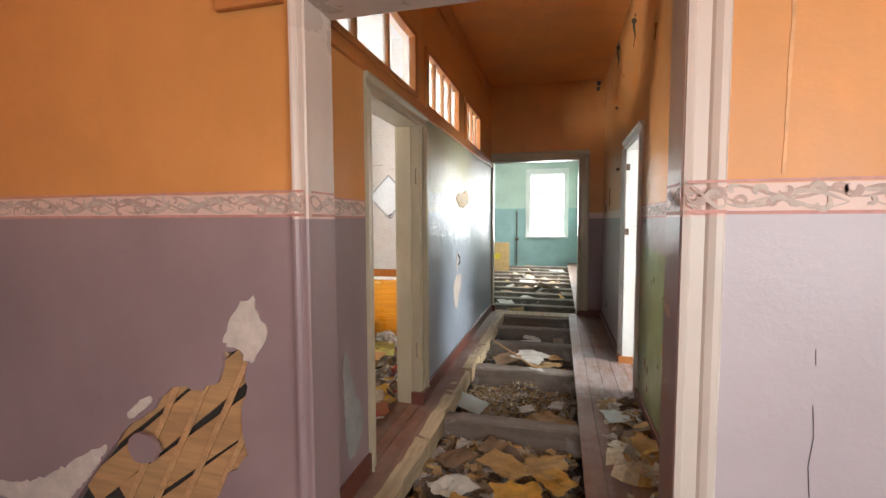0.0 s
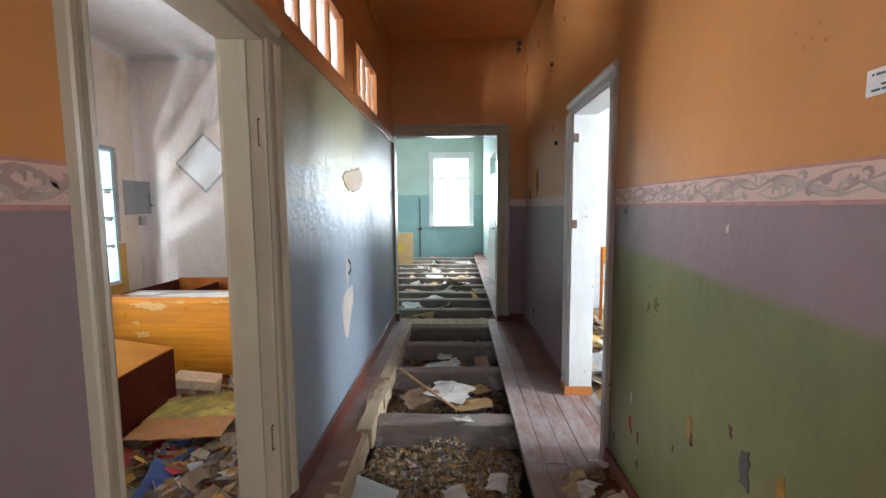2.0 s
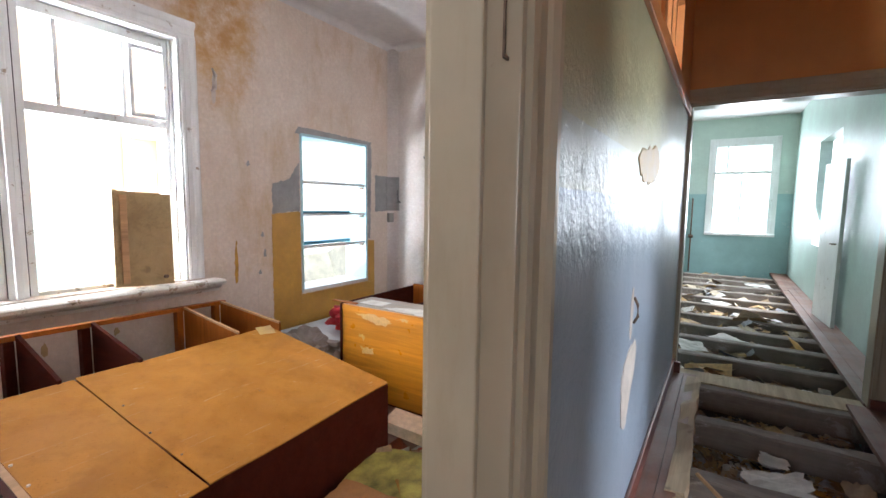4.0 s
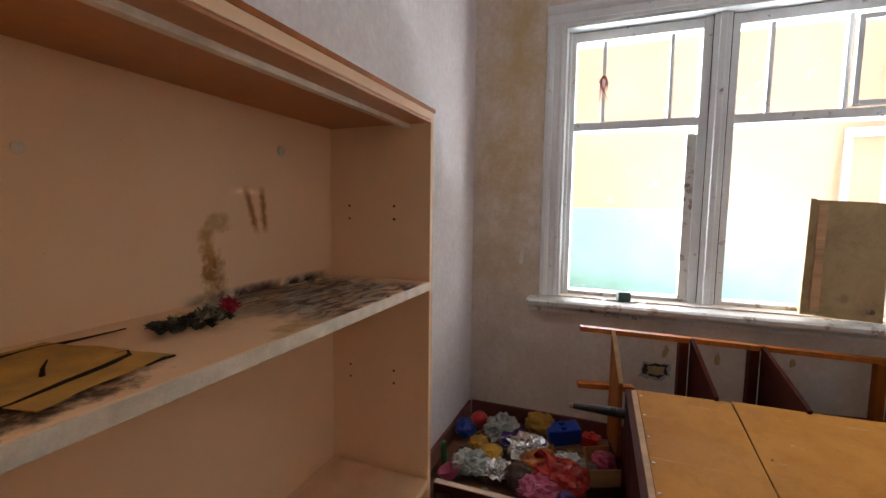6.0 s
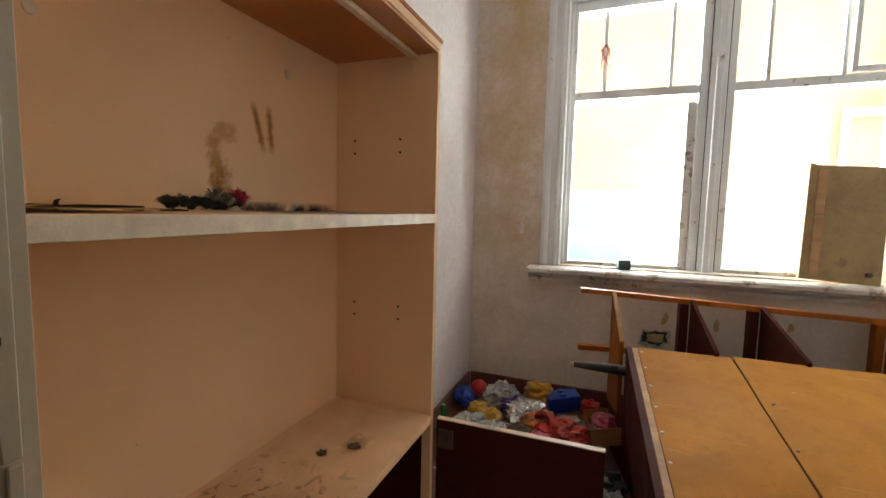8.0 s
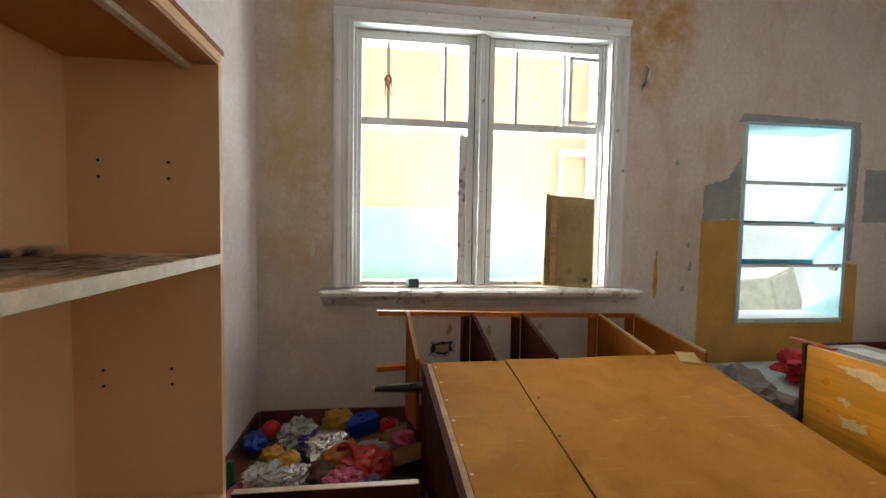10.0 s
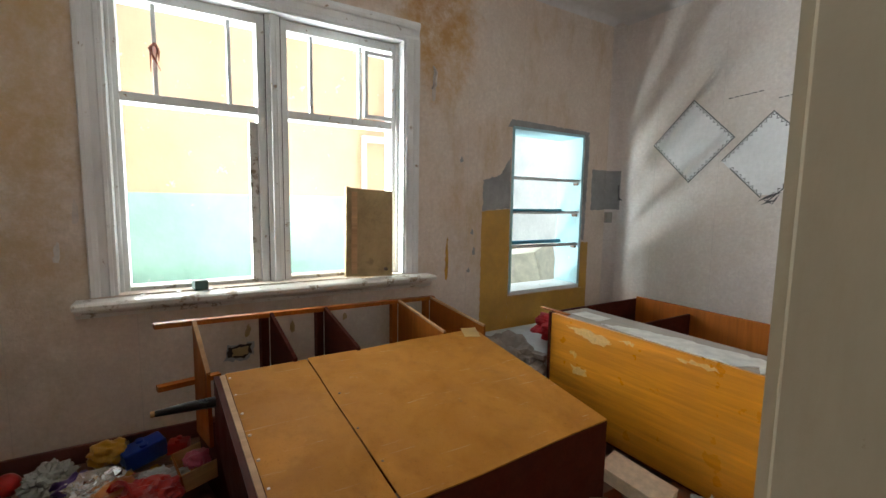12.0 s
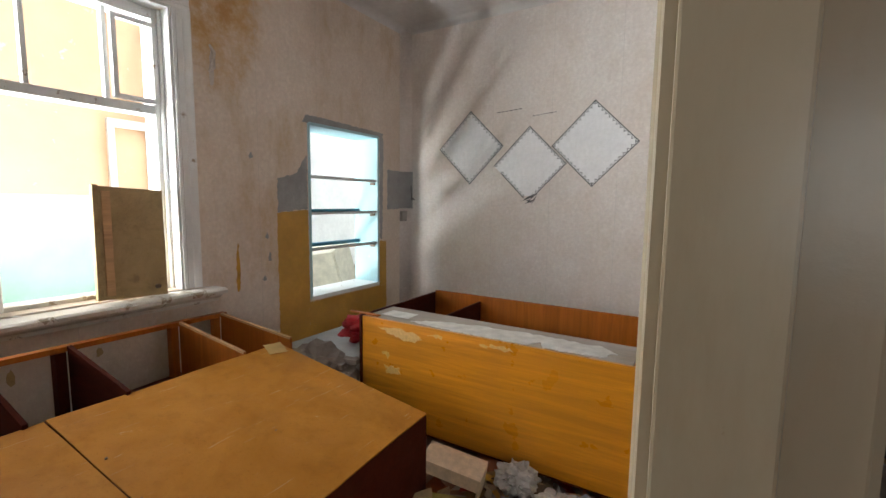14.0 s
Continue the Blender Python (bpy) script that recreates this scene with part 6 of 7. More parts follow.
for i, (y, z, hh, mt) in enumerate(((4.30, 0.95, 0.16, M_YPAPER), (4.17, 2.20, 0.10, M_FLAKE), (2.13, 1.30, 0.06, M_FLAKE), (2.05, 1.10, 0.05, M_PAPERW), (4.42, 1.7, 0.02, M_GREY), (4.55, 1.0, 0.03, M_GREY), (4.53, 1.15, 0.02, M_GREY), (4.50, 0.85, 0.02, M_GREY))):
    ragged("x", XW, 1, [(y - 0.018, z - hh), (y + 0.016, z - hh), (y + 0.01, z + hh), (y - 0.004, z + hh)], "wallpaper_tear", mt, "torn strip of old wallpaper", 0.003, 90 + i, 0.008)
curl = tube([(XW + 0.02, 4.155, 2.33), (XW + 0.05, 4.16, 2.28), (XW + 0.03, 4.17, 2.24), (XW + 0.055, 4.15, 2.19), (XW + 0.04, 4.13, 2.165)], [0.006, 0.014, 0.010, 0.016, 0.004], 6)
tagged(part("hanging_paper_curl", curl, M_FLAKE, smooth=True), "curl of torn wallpaper beside the window", "paper curl")
tagged(part("switch_box", merge(bmesh.new(), box(0, 0.035, -0.04, 0.04, -0.05, 0.05, 0.008), pose(XW + 0.05, 6.05, 1.26)), plain("dirty_plastic", (0.32, 0.30, 0.26), 0.5)), "small dirty wall socket in the corner", "socket")
wires = bmesh.new()
for a in (0, 1, 2):
    tube([(XW + 0.10, 6.13, 1.52 + 0.02 * a), (XW + 0.13, 6.10, 1.47 - 0.01 * a), (XW + 0.12 + 0.02 * a, 6.11, 1.42)], 0.005, 5, wires)
tagged(part("cut_wires", wires, M_INK), "cut wires in the corner", "wire")

# ---- red cloth, box and planks below the hatch ----
lb = tagged(part("pale_crate", merge(bmesh.new(), box(-0.30, 0.30, -0.42, 0.42, 0, 0.36, 0.01), pose(-3.30, 4.98, 0.0)), plain("pale_grey_board", (0.46, 0.46, 0.45), 0.7)), "pale grey box under the hatch", "box")
tagged(part("red_cloth", merge(bmesh.new(), crumple(0.15, 7, 0.55, 4, 0.5, 2.5), pose(-3.18, 4.98, 0.361)), plain("red_cloth", (0.42, 0.012, 0.02), 0.85)), "crumpled red cloth on the box", "cloth")
for i, (y, z, a) in enumerate(((4.36, 0.40, 14), (4.46, 0.42, 8), (4.28, 0.36, 20))):
    b = box(-0.42, 0.30, -0.03, 0.03, 0.0, 0.03, 0.004)
    tagged(part("loose_plank", merge(bmesh.new(), b, pose(-3.15 + 0.05 * i, y, z - 0.03, 0, -3, a)), M_JOIST), "grey loose plank lying on the heap", "plank", "loose planks")
tagged(part("rubble_heap", merge(bmesh.new(), crumple(0.24, 3, 0.8, 4, 0.5, 2.2), pose(-3.05, 4.36, 0.0)), M_JOIST), "heap of rubble and rags beneath the hatch", "heap", kind="stuff")

# ---- things on the floor between the cupboards ----
st = thing("white_tray", "upturned pale plastic tray leaning on the rubble", "tray", pose(-1.96, 4.24, 0.145, 4, 10, 12))
part("top", box(-0.16, 0.13, -0.07, 0.07, 0.045, 0.055, 0.002), M_EDGEW, st)
part("rim", box(-0.16, 0.13, -0.078, -0.07, -0.01, 0.055, 0.002), M_EDGEW, st)
part("leg", box(0.12, 0.132, -0.07, 0.06, -0.14, 0.045, 0.002), M_EDGEW, st)
M_MAP = plain("printed_green_card", (0.36, 0.31, 0.07), 0.6, vary=0.8, scale=9)
paper(-1.76, 3.93, 0.085, 0.62, 0.50, 18, M_MAP, 61, "large green and yellow printed card on the floor", "printed_card", amp=0.01, thick=0.004, torn=0.02, group="")
paper(-1.72, 3.66, 0.105, 0.54, 0.25, 7, plain("brown_cardboard", (0.40, 0.19, 0.065), 0.8), 62, "sheet of brown cardboard on the floor", "cardboard", amp=0.012, thick=0.005, torn=0.03, group="")
for i, (x, y, r, c) in enumerate(((-1.72, 4.40, 0.09, (0.50, 0.49, 0.47)), (-1.50, 4.30, 0.08, (0.42, 0.42, 0.42)), (-1.40, 4.36, 0.07, (0.30, 0.30, 0.33)), (-1.60, 4.22, 0.06, (0.55, 0.54, 0.52)))):
    tagged(part("plastic_bag", merge(bmesh.new(), crumple(r, 11 + i, 0.6, 4, 0.6, 3), pose(x, y, 0.02)), plain("crumpled_film_%d" % i, c, 0.3)), "crumpled grey plastic bag on the floor", "plastic bag", "plastic bags")

# ---- toys ----
TOY = {"blue": (0.009, 0.037, 0.223), "red": (0.322, 0.012, 0.007), "pink": (0.409, 0.074, 0.136), "yellow": (0.372, 0.186, 0.012), "purple": (0.056, 0.022, 0.136), "white": (0.248, 0.242, 0.229), "orange": (0.341, 0.112, 0.019), "brown": (0.074, 0.037, 0.019), "green": (0.025, 0.124, 0.037), "black": (0.012, 0.012, 0.014)}
TM = {k: plain("toy_" + k, shade(c, 1.35), 0.35, vary=0.15) for k, c in TOY.items()}
M_FOIL = plain("silver_foil", (0.80, 0.79, 0.77), 0.24, 0.85, vary=0.1)
M_FILM = plain("clear_film", (0.42, 0.41, 0.37), 0.25, vary=0.2)


def lump(name, x, y, z, r, mt, seed, label, flat=0.6, amp=0.5, cat="toy"):
    ob = part(name, crumple(r, seed, flat, 4, amp * 0.75, 2.6 if cat == "toy" else 3.8), mt, smooth=cat == "toy")
    ob.matrix_basis = pose(x, y, z, 0, 0, seed * 37)
    return tagged(ob, label, cat, "toys on the floor")


def bucket(name, x, y, z, r, h, mt, rx, rz, label):
    b = bmesh.new()
    rings = []
    for rr, zz in ((r * 0.75, 0), (r, h), (r * 1.08, h), (r * 1.08, h - 0.008), (r * 0.92, h - 0.004), (r * 0.68, 0.006)):
        rings.append([b.verts.new((rr * math.cos(k * math.pi / 8), rr * math.sin(k * math.pi / 8), zz)) for k in range(16)])
    for p, q in zip(rings, rings[1:]):
        for k in range(16):
            b.faces.new((p[k], p[(k + 1) % 16], q[(k + 1) % 16], q[k]))
    b.faces.new(rings[0])
    b.faces.new(rings[-1])
    ob = part(name, b, mt)
    ob.matrix_basis = pose(x, y, z, rx, 0, rz)
    return tagged(ob, label, "toy", "toys on the floor")


def brick(x, y, z, w, d, hgt, mt, rz, label, rx=0):
    ob = thing("toy_block", label, "toy", pose(x, y, z, rx, 0, rz), "toys on the floor")
    part("body", box(-w / 2, w / 2, -d / 2, d / 2, 0, hgt, 0.008), mt, ob)
    for sx in (-0.25, 0.25):
        part("stud", tube([(sx * w, 0, hgt - 0.002), (sx * w, 0, hgt + 0.012)], min(w, d) * 0.16, 10), mt, ob)
    return ob


brick(-3.52, 2.37, 0.02, 0.12, 0.19, 0.09, TM["blue"], 20, "bright blue plastic toy box", 8)
brick(-3.52, 2.52, 0.02, 0.08, 0.10, 0.06, TM["red"], -15, "red plastic toy block")
lump("yellow_toy", -3.56, 2.22, 0.02, 0.085, TM["yellow"], 2, "dull yellow rubber toy")
lump("blue_toy", -3.36, 1.80, 0.0, 0.06, TM["blue"], 3, "dark blue plastic toy", 0.8)
lump("spotted_ball", -3.42, 1.87, 0.05, 0.05, TM["red"], 4, "red spotted toy ball", 1.0, 0.05)
lump("clear_bag", -3.38, 2.02, 0.02, 0.085, M_FILM, 5, "crumpled clear plastic bag", 0.7, 0.7, "plastic bag")
lump("clear_bag", -3.00, 1.95, 0.02, 0.085, M_FILM, 6, "crumpled clear plastic bag", 0.5, 0.7, "plastic bag")
lump("foil_bag", -3.22, 2.20, 0.03, 0.10, M_FOIL, 7, "crumpled silver foil bag", 0.55, 0.5, "foil")
lump("foil_bag", -3.00, 2.10, 0.02, 0.06, M_FOIL, 17, "crumpled silver foil strip", 0.6, 0.75, "foil")
lump("purple_toy", -3.30, 2.12, 0.02, 0.08, TM["purple"], 8, "purple plastic toy on the floor")
lump("yellow_toy", -3.20, 1.93, 0.02, 0.05, TM["yellow"], 9, "yellow plastic toy duck", 0.8)
lump("yellow_toy", -3.14, 2.02, 0.02, 0.055, TM["yellow"], 10, "yellow plastic toy on the floor", 0.7)
bucket("pink_dish", -2.92, 1.87, 0.03, 0.06, 0.045, TM["pink"], 25, 0, "pink plastic toy dish")
lump("pink_cloth", -2.84, 2.33, 0.05, 0.09, TM["pink"], 12, "crumpled pink cloth among the toys", 0.55, 0.65, "cloth")
bucket("red_bucket", -3.00, 2.40, 0.09, 0.10, 0.12, TM["red"], 70, 30, "red plastic toy bucket on its side")
lump("red_cloth_toy", -2.95, 2.41, 0.05, 0.12, TM["red"], 13, "crumpled red cloth among the toys", 0.6, 0.35, "cloth")
lump("plush_toy", -3.05, 2.30, 0.02, 0.09, TM["orange"], 14, "worn orange plush toy", 0.8)
lump("plush_toy", -2.96, 2.22, 0.02, 0.07, TM["brown"], 15, "worn brown plush toy", 0.8)
lump("white_card", -3.12, 2.44, 0.04, 0.10, TM["white"], 16, "crumpled white card among the toys", 0.4, 0.6, "card")
lump("purple_toy", -2.75, 2.46, 0.06, 0.06, TM["purple"], 18, "purple plastic toy on the floor", 0.9)
lump("black_bag", -2.62, 2.55, 0.0, 0.12, TM["black"], 19, "crumpled black plastic bag", 0.8, 0.6, "plastic bag")
lump("white_bag", -2.42, 2.63, 0.0, 0.10, TM["white"], 20, "crumpled white plastic bag", 0.9, 0.7, "plastic bag")
bucket("pale_cup", -2.48, 2.64, 0.17, 0.035, 0.08, TM["white"], 75, 60, "pale plastic cup on its side")
tagged(part("green_tube", merge(bmesh.new(), tube([(0, 0, 0), (0, 0, 0.13), (0, 0, 0.15)], [0.018, 0.018, 0.012], 12), pose(-3.02, 1.79, 0.0, 0, 3, 0)), TM["green"]), "green and white plastic tube standing by the wall", "tube", "toys on the floor")
dr = thing("small_drawer", "small amber wooden drawer filled with pink toys", "drawer", pose(-3.12, 2.60, 0.10, 10, -4, 8) @ Matrix.Scale(0.8, 4))
part("side", box(-0.16, 0.16, -0.10, -0.09, 0, 0.10, 0.002), M_CABWARM, dr)
part("side", box(-0.16, 0.16, 0.09, 0.10, 0, 0.10, 0.002), M_CABWARM, dr)
part("end", box(-0.16, -0.15, -0.09, 0.09, 0, 0.10, 0.002), M_EDGE, dr)
part("end", box(0.15, 0.16, -0.09, 0.09, 0, 0.10, 0.002), M_EDGE, dr)
part("bottom", box(-0.15, 0.15, -0.09, 0.09, 0.0, 0.008), M_CABWARM, dr)
lump("pink_toy", -3.12, 2.60, 0.125, 0.055, TM["pink"], 22, "pink plastic toy in the drawer", 0.6)


# ---- litter ----
def litter(name, label, areas, n, seed, size=(0.02, 0.09), mat=None, dome=0.0):
    """Countless bent scraps, joined. areas: (x0, x1, y0, y1, z)."""
    rnd = random.Random(seed)
    verts, faces = [], []
    for i in range(n):
        x0, x1, y0, y1, z0 = areas[i % len(areas)]
        x, y = rnd.uniform(x0, x1), rnd.uniform(y0, y1)
        z = z0 + rnd.uniform(0, 0.04) + dome * max(0, noise.noise((x * 2.2, y * 2.2, seed)))
        s = rnd.uniform(*size) * (1.7 if rnd.random() < 0.1 else 1)
        q = Euler((rnd.gauss(0, 0.35), rnd.gauss(0, 0.35), rnd.uniform(0, 6.28))).to_matrix()
        asp, fold = rnd.uniform(0.4, 1.0), rnd.uniform(-0.4, 0.4)
        k = len(verts)
        for u, v, w in ((-1, -1, 0), (0, -1 + rnd.uniform(-0.3, 0.3), fold), (1, -1, 0), (1, 1 + rnd.uniform(-0.4, 0.3), rnd.uniform(-0.2, 0.2)), (0, 1, fold), (-1, 1 + rnd.uniform(-0.5, 0.2), 0)):
            verts.append(tuple(Vector((x, y, z)) + q @ Vector((u * s / 2, v * s / 2 * asp, w * s / 2))))
        faces += [(k, k + 1, k + 4, k + 5), (k + 1, k + 2, k + 3, k + 4)]
    me = bpy.data.meshes.new(name)
    me.from_pydata(verts, [], faces)
    me.materials.append(mat or M_SCRAPS)
    return tagged(new(name, me), label, "litter", kind="stuff")


litter("corridor_litter", "torn paper, plaster and rubble between the joists", [(-0.68, 0.24, 1.75, 6.4, -0.31)], 4200, 1, (0.015, 0.12), dome=0.16)
litter("corridor_near_litter", "crumpled ochre paper and splinters close under the floor edge", [(-0.66, 0.22, 1.90, 2.92, -0.20)], 900, 12, (0.02, 0.09), dome=0.10)
litter("corridor_fine_litter", "fine plaster crumbs and splinters between the joists", [(-0.68, 0.24, 2.0, 6.4, -0.27), (-0.66, 0.22, 3.06, 4.02, -0.22)], 9000, 2, (0.006, 0.028), dome=0.15)
litter("end_room_litter", "rubble and paper between the joists of the far room", [(-2.6, 0.36, 6.75, 14.2, -0.22)], 4200, 3, (0.04, 0.22), dome=0.22)
litter("room_litter", "bright scraps of paper and toys on the room's floor", [(-2.0, -1.1, 2.3, 3.6, 0.0), (-2.1, -1.1, 3.2, 4.5, 0.0), (-1.9, -1.1, 2.4, 4.6, 0.01)], 1300, 4, (0.03, 0.17), M_SCRAPS2)
litter("toy_corner_litter", "small scraps among the toys", [(-3.6, -2.3, 1.78, 2.62, 0.0)], 240, 5, (0.015, 0.07), M_SCRAPS2)
litter("floor_edge_litter", "paper scraps on the floorboards by the wall", [(0.42, 0.68, 2.2, 3.45, 0.002)], 130, 6, (0.02, 0.11))
litter("side_room_litter", "papers and rubble on the side room's floor", [(0.95, 4.0, 2.7, 7.0, -0.02)], 1500, 7, (0.05, 0.28))

M_OPAPER = plain("ochre_card", (0.42, 0.25, 0.09), 0.8, vary=0.4)
M_BPAPER = plain("brown_paper", (0.26, 0.16, 0.09), 0.85, vary=0.4)
M_WB = plain("pale_blue_board", (0.52, 0.58, 0.58), 0.5, vary=0.1)
M_RPAPER = plain("red_card", (0.40, 0.02, 0.02), 0.7)
paper(-0.60, 3.42, -0.115, 0.30, 0.20, -14, M_WB, 200, "pale blue-white board on the rubble", "pale_board", rx=6, ry=12, amp=0.001, thick=0.006, torn=0.0, group="")
k = 0
for x, y, z, w, hh, rz, mt in ((-0.12, 3.48, -0.17, 0.13, 0.17, 20, M_PAPERW), (0.10, 3.55, -0.15, 0.12, 0.20, -10, M_PAPERW), (-0.02, 3.30, -0.16, 0.30, 0.20, 35, M_OPAPER), (0.12, 3.22, -0.14, 0.26, 0.20, -25, M_OPAPER),
                                (-0.40, 4.55, -0.10, 0.32, 0.26, 30, M_BPAPER), (-0.18, 4.60, -0.08, 0.36, 0.30, -20, M_PAPERW), (0.0, 4.42, -0.10, 0.30, 0.24, 10, M_OPAPER), (-0.08, 4.02, -0.02, 0.14, 0.09, 25, M_PAPERW),
                                (-0.25, 5.28, -0.12, 0.34, 0.26, 4, M_PAPERW), (-0.24, 5.55, -0.13, 0.16, 0.14, -8, M_PAPERW), (0.12, 5.30, -0.12, 0.14, 0.40, 3, M_BPAPER), (0.05, 4.75, -0.12, 0.20, 0.16, 40, M_OPAPER),
                                (-0.50, 2.60, -0.14, 0.26, 0.20, 40, M_BPAPER), (-0.20, 2.55, -0.12, 0.32, 0.22, -30, M_OPAPER), (0.05, 2.62, -0.12, 0.28, 0.20, 15, M_OPAPER), (-0.45, 2.30, -0.14, 0.30, 0.20, 60, M_PAPERW),
                                (-0.10, 2.25, -0.12, 0.30, 0.24, 10, M_YPAPER), (0.10, 2.42, -0.10, 0.20, 0.26, -35, M_YPAPER), (-0.30, 2.75, -0.12, 0.24, 0.16, 70, M_BPAPER), (-0.35, 2.10, -0.12, 0.2, 0.2, 10, M_YPAPER),
                                (0.50, 3.12, 0.006, 0.20, 0.22, 8, M_WB), (0.60, 2.72, 0.004, 0.22, 0.26, 30, M_OPAPER), (0.55, 2.45, 0.004, 0.24, 0.18, -12, M_PAPERW), (0.64, 2.95, 0.004, 0.14, 0.12, 55, M_YPAPER), (0.64, 3.50, 0.01, 0.08, 0.12, 30, M_PAPERW)):
    paper(x, y, z, w, hh, rz, mt, 210 + k, "torn sheet of paper on the rubble", rx=(k * 37 % 17) - 8, ry=(k * 53 % 21) - 10, amp=0.022, torn=0.25)
    k += 1
for x, y, w, hh, rz, mt in ((-1.35, 3.05, 0.24, 0.18, 20, M_RPAPER), (-1.62, 3.05, 0.20, 0.14, -40, M_RPAPER), (-1.25, 2.70, 0.22, 0.30, 60, M_PAPERW), (-1.55, 2.70, 0.26, 0.18, 10, M_YPAPER), (-1.80, 2.95, 0.3, 0.2, 33, M_PAPERW), (-1.25, 3.45, 0.2, 0.25, -10, M_PAPERW), (-1.40, 3.75, 0.3, 0.22, 45, M_OPAPER), (-1.45, 2.45, 0.2, 0.25, 0, M_PAPERW), (-1.75, 2.5, 0.26, 0.2, 70, M_OPAPER)):
    paper(x, y, 0.02, w, hh, rz, mt, 250 + k, "torn sheet of coloured paper on the floor", amp=0.02, torn=0.2)
    k += 1
stick = tube([(-0.62, 4.98, -0.02), (-0.35, 4.62, -0.05), (-0.12, 4.32, -0.08)], 0.011, 6)
tagged(part("loose_batten", stick, M_EDGE), "pale thin batten lying across the rubble", "batten")


# ---- corridor details ----
sg = thing("paper_notice", "white paper notice with four lines of small print", "notice", pose(XR, 2.112, 1.622, 0, 0, 0))
part("sheet", prism([(-0.082, -0.024), (0.082, -0.026), (0.082, 0.025), (-0.082, 0.026)], "x", -0.004, -0.001), M_POSTER, sg)
for i, (z, a0, a1) in enumerate(((0.014, -0.066, 0.07), (0.003, -0.03, 0.035), (-0.007, -0.055, 0.05), (-0.016, -0.062, 0.07))):
    b = bmesh.new()
    a = a0
    rnd = random.Random(i)
    while a < a1:
        w = rnd.uniform(0.008, 0.02)
        box(-0.0052, -0.0042, a, min(a + w, a1), z - 0.0022, z + 0.0022, bm=b)
        a += w + 0.004
    part("text_line", b, M_INK, sg)
for i, (y, z, hh, mt) in enumerate(((3.28, 0.49, 0.03, M_FLAKE), (3.286, 0.367, 0.035, M_RPAPER), (3.20, 0.338, 0.03, M_BASE), (3.27, 0.338, 0.012, M_BASE), (3.48, 0.19, 0.025, M_BASE), (3.20, 0.21, 0.02, M_BASE), (2.776, 0.605, 0.045, M_OPAPER), (2.765, 0.57, 0.022, M_BASE), (2.883, 0.47, 0.015, M_BASE),
                                    (2.55, 0.71, 0.02, M_BASE), (2.48, 0.64, 0.06, M_INK), (2.343, 0.66, 0.05, M_YPAPER), (2.34, 0.61, 0.035, M_INK), (2.055, 1.066, 0.02, M_GREY), (1.922, 1.528, 0.008, M_BASE), (2.616, 1.316, 0.015, M_FLAKE))):
    ragged("x", XR, -1, [(y - hh * 0.35, z - hh), (y + hh * 0.3, z - hh * 0.8), (y + hh * 0.35, z + hh * 0.7), (y - hh * 0.25, z + hh)], "paint_chip", mt, "chip in the wall paint", 0.003, 120 + i, 0.006)
for x, y, z, ax, out, sd in ((XR, 5.09, 3.12, "x", -1, 1), (XR, 4.02, 2.95, "x", -1, 2)):
    b = tube([(x - 0.012, y, z + 0.12), (x - 0.02, y + 0.015, z + 0.03), (x - 0.012, y - 0.01, z - 0.06), (x - 0.02, y + 0.01, z - 0.14)], [0.006, 0.010, 0.005, 0.003], 6)
    merge(b, crumple(0.022, sd, 1.0, 1, 0.8, 3), pose(x - 0.02, y, z + 0.05))
    tagged(part("wire_remnant", b, M_INK), "torn black wire hanging from the wall", "wire", "wire remnants")
for y, z in ((5.1, 2.55), (4.90, 1.875)):
    tagged(part("wall_stub", merge(bmesh.new(), crumple(0.018, y, 1, 1, 0.5, 3), pose(XR - 0.018, y, z)), M_STEEL), "dark nail stub in the wall", "nail", "nail stubs")
for x, z in ((0.61, 3.22), (0.60, 3.14)):
    tagged(part("wire_remnant", merge(bmesh.new(), crumple(0.025, z, 1.2, 1, 0.8, 3), pose(x, YEND - 0.02, z)), M_INK), "torn black wire end on the wall", "wire", "wire remnants")
hk = tube([(XL + 0.004, 4.30, 1.03), (XL + 0.02, 4.30, 1.0), (XL + 0.022, 4.30, 0.95), (XL + 0.006, 4.305, 0.92)], 0.006, 6)
tagged(part("wall_hook", hk, M_STEEL), "rusty hook on the corridor wall", "hook")
cable = tube([(XL + 0.012, YP1 + 0.02, 3.20), (XL + 0.012, 3.5, 3.10), (XL + 0.012, 5.2, 3.13), (XL + 0.012, 6.5, 3.05)], 0.010, 6)
tagged(part("painted_cable", cable, M_ORANGE), "orange painted cable along the wall", "cable")
cr = bmesh.new()
for x, pts in ((0.800, [(0.85, 0), (0.76, 0.006), (0.67, -0.004), (0.58, 0.003)]), (0.800, [(1.01, 0), (0.965, 0.002)]), (0.563, [(1.24, 0), (1.17, -0.001), (1.09, -0.002)])):
    prev = None
    for z, dx in pts:
        cur = [cr.verts.new((x + dx - 0.0011, YP0 - 0.0012, z)), cr.verts.new((x + dx + 0.0011, YP0 - 0.0012, z))]
        if prev:
            cr.faces.new((prev[0], prev[1], cur[1], cur[0]))
        prev = cur
tagged(part("wall_crack", cr, M_DARK), "dark crack in the painted plaster", "crack", kind="structure")
chip = ragged("x", 0.447, -1, [(1.50, 1.07), (1.535, 1.06), (1.575, 1.09), (1.57, 1.115), (1.54, 1.085), (1.51, 1.10)], "paint_scar_passage", M_FLAKE, "pale chip in the passage's paint", 0.003, 140, 0.006)

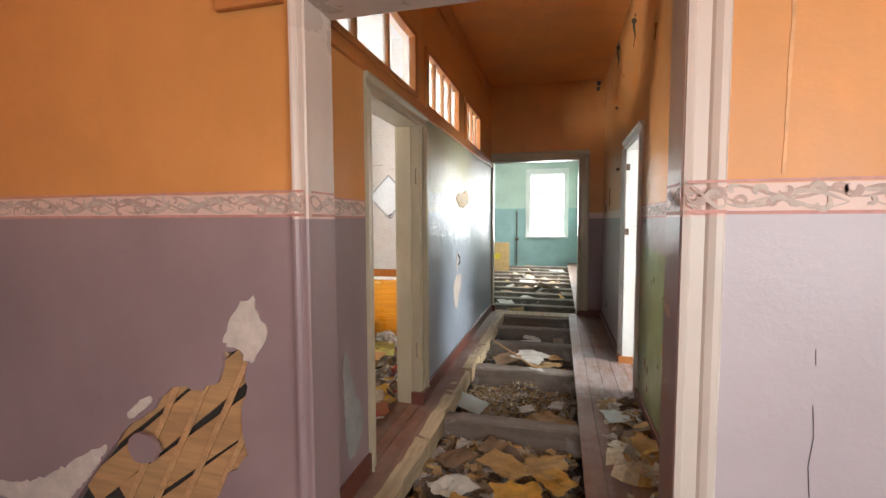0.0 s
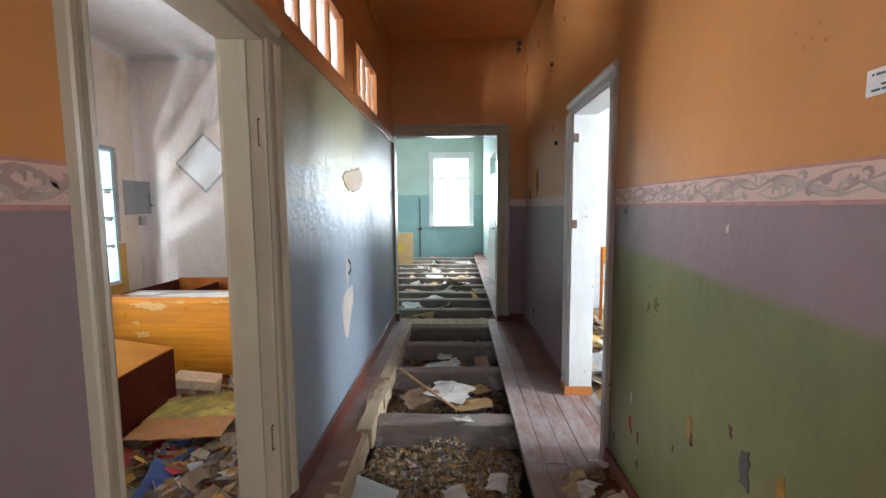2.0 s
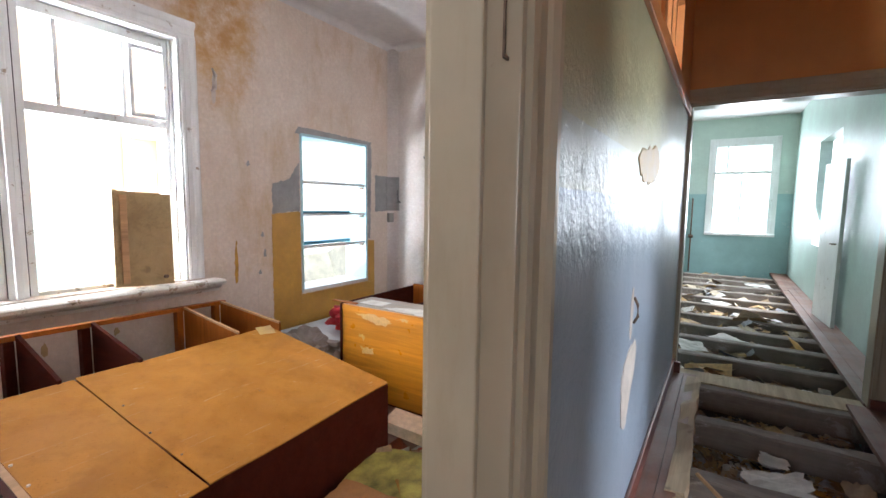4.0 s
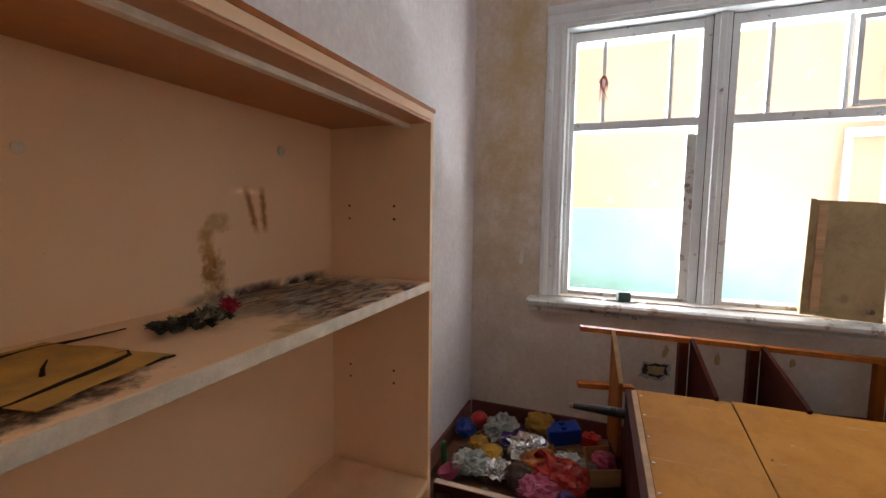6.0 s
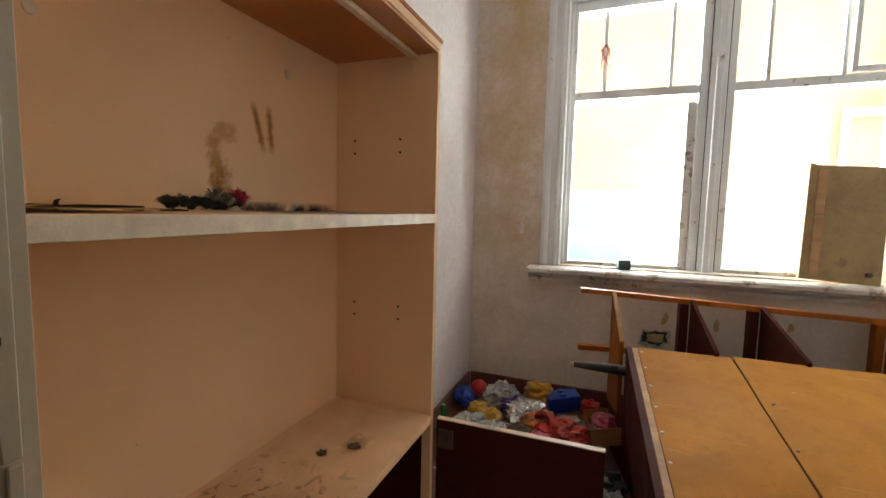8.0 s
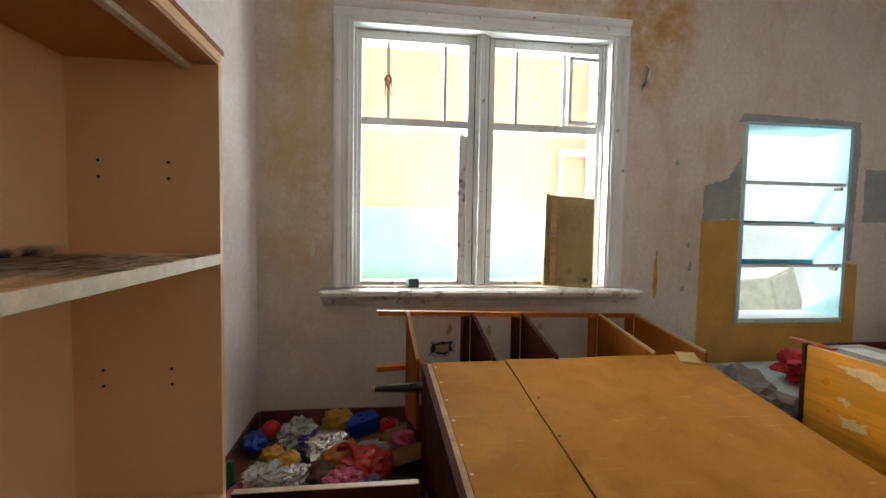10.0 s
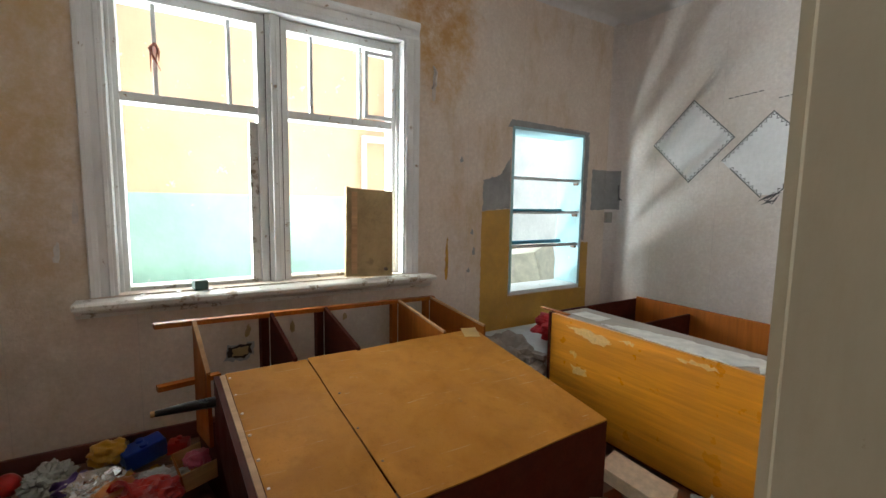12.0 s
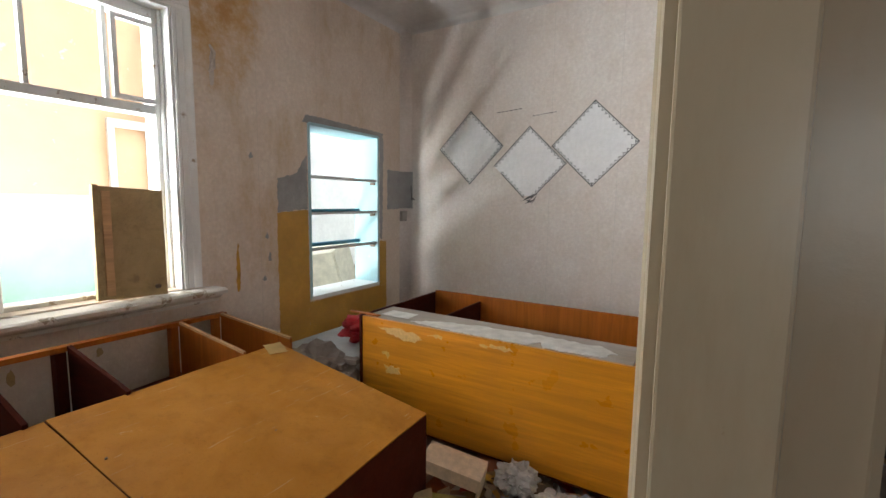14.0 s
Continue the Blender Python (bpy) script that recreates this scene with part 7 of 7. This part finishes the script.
# ---- far room and side room ----
ew = thing("window_5", "white window with a transom in the far wall", "window", kind="structure")
for n_, b in (("frame", box(-0.86, -0.80, 14.40, 14.50, 0.82, 2.88, 0.005)), ("frame", box(0.23, 0.29, 14.40, 14.50, 0.82, 2.88, 0.005)), ("frame", box(-0.80, 0.23, 14.40, 14.50, 2.82, 2.88, 0.005)), ("sill", box(-0.95, 0.38, 14.30, 14.50, 0.80, 0.86, 0.008)),
              ("transom", box(-0.80, 0.23, 14.42, 14.50, 2.19, 2.26, 0.005)), ("stile", box(-0.60, -0.56, 14.44, 14.50, 2.26, 2.82, 0.004)), ("stile", box(-0.31, -0.27, 14.44, 14.50, 0.86, 2.19, 0.004)),
              ("casing", box(-0.95, -0.86, 14.41, 14.44, 0.86, 3.0, 0.004)), ("casing", box(0.29, 0.38, 14.41, 14.44, 0.86, 3.0, 0.004)), ("casing", box(-0.86, 0.29, 14.41, 14.44, 2.88, 3.0, 0.004))):
    part(n_, b, M_FRAME_W, ew)
yp = thing("flower_panel", "ochre panel painted with a yellow flower, in the far room", "panel", pose(-1.55, 12.2, -0.05))
part("board", box(-0.32, 0.32, -0.015, 0.015, 0.0, 0.80, 0.004), plain("ochre_panel_paint", (0.46, 0.30, 0.13), 0.6), yp)
fl = bmesh.new()
for a in range(7):
    ang = a * 2 * math.pi / 7
    merge(fl, tube([(0.06 * math.cos(ang), -0.017, 0.42 + 0.06 * math.sin(ang)), (0.06 * math.cos(ang), -0.0155, 0.42 + 0.06 * math.sin(ang))], 0.035, 10))
part("flower", fl, plain("flower_yellow", (0.62, 0.47, 0.02), 0.6), yp, "yellow painted flower")
pp = thing("heating_pipe", "dark thin pipe standing by the far wall", "pipe", pose(-1.22, 14.34, -0.1))
part("tube", tube([(0, 0, 0), (0, 0, 1.75)], 0.018, 10), M_STEEL, pp)
part("valve", tube([(-0.05, 0, 0.85), (0.05, 0, 0.85)], 0.04, 10), M_STEEL, pp)
dl = thing("door_leaf", "pale painted door leaf standing open in the far room", "door", pose(0.56, 9.6, 0.0, 0, 0, 4))
part("panel", box(-0.02, 0.02, -0.42, 0.42, 0.0, 2.0, 0.004), M_FRAME_W, dl)
part("handle", tube([(-0.02, -0.34, 1.0), (-0.06, -0.34, 1.0), (-0.06, -0.26, 1.0)], 0.009, 8), M_STEEL, dl, "dark lever handle")
for x0, y0, z0 in ((-0.45, 8.2, -0.1), (-0.8, 7.7, -0.1), (0.05, 12.6, -0.08), (-0.2, 9.6, -0.1), (-0.6, 10.4, -0.1)):
    paper(x0, y0, z0, 0.45, 0.30, x0 * 90, M_PAPERW, int(y0 * 10), "pale sheet on the far room's rubble", amp=0.03, torn=0.25)
ch = thing("wooden_chair", "amber wooden child's chair in the side room", "chair", pose(1.78, 6.45, -0.02, 0, 0, 150))
part("seat", box(-0.17, 0.17, -0.17, 0.17, 0.50, 0.52, 0.006), M_VENEER, ch)
part("backrest", box(-0.17, 0.17, 0.15, 0.17, 0.74, 0.94, 0.006), M_VENEER, ch)
for lx in (-0.15, 0.15):
    for ly in (-0.15, 0.16):
        part("leg", box(lx - 0.015, lx + 0.015, ly - 0.015, ly + 0.015, 0, 0.92 if ly > 0 else 0.50, 0.004), M_CABWARM, ch)
for i in range(6):
    rnd = random.Random(300 + i)
    b = box(-0.5, 0.5, -0.06, 0.06, 0, 0.03, 0.004)
    tagged(part("loose_plank", merge(bmesh.new(), b, pose(1.4 + 0.35 * i, 4.7 + rnd.uniform(0, 1.4), -0.01 + 0.03 * (i % 2), 0, 0, rnd.uniform(-60, 60))), M_JOIST), "grey loose plank on the side room's floor", "plank", "loose planks")

# ---- veranda and annex ----
vs = thing("open_casement", "white open window casement on the veranda", "window", pose(-5.38, 4.27, 1.05))
part("stile", box(-0.02, 0.02, 0, 0.05, 0, 1.02, 0.004), M_FRAME_W, vs)
part("stile", box(-0.02, 0.02, 0.30, 0.36, -1.05, 1.02, 0.004), M_FRAME_W, vs)
part("rail", box(-0.02, 0.02, 0.05, 0.30, 0.95, 1.02, 0.004), M_FRAME_W, vs)
part("rail", box(-0.02, 0.02, 0.05, 0.30, 0.0, 0.06, 0.004), M_FRAME_W, vs)
ab = thing("pale_locker", "pale cream metal locker tipped on a heap of planks", "locker", pose(-5.45, 6.88, 0.16, 12, -10, 20))
part("body", box(-0.28, 0.28, -0.28, 0.28, 0, 0.62, 0.012), plain("cream_metal", (0.62, 0.58, 0.46), 0.5), ab)
part("door", box(0.281, 0.292, -0.25, 0.25, 0.03, 0.59, 0.004), bpy.data.materials["cream_metal"], ab)
for i in range(9):
    b = box(-0.9, 0.9, -0.06, 0.06, 0, 0.03, 0.004)
    tagged(part("loose_plank", merge(bmesh.new(), b, pose(-5.95 + 0.05 * (i % 3), 7.0 + 0.05 * (i % 4), -0.02 + (0.028 if i < 5 else 0.05) * i, 0, 0, 70 + (i * 31) % 40)), M_JOIST), "grey plank on a heap behind the hatch", "plank", "loose planks")
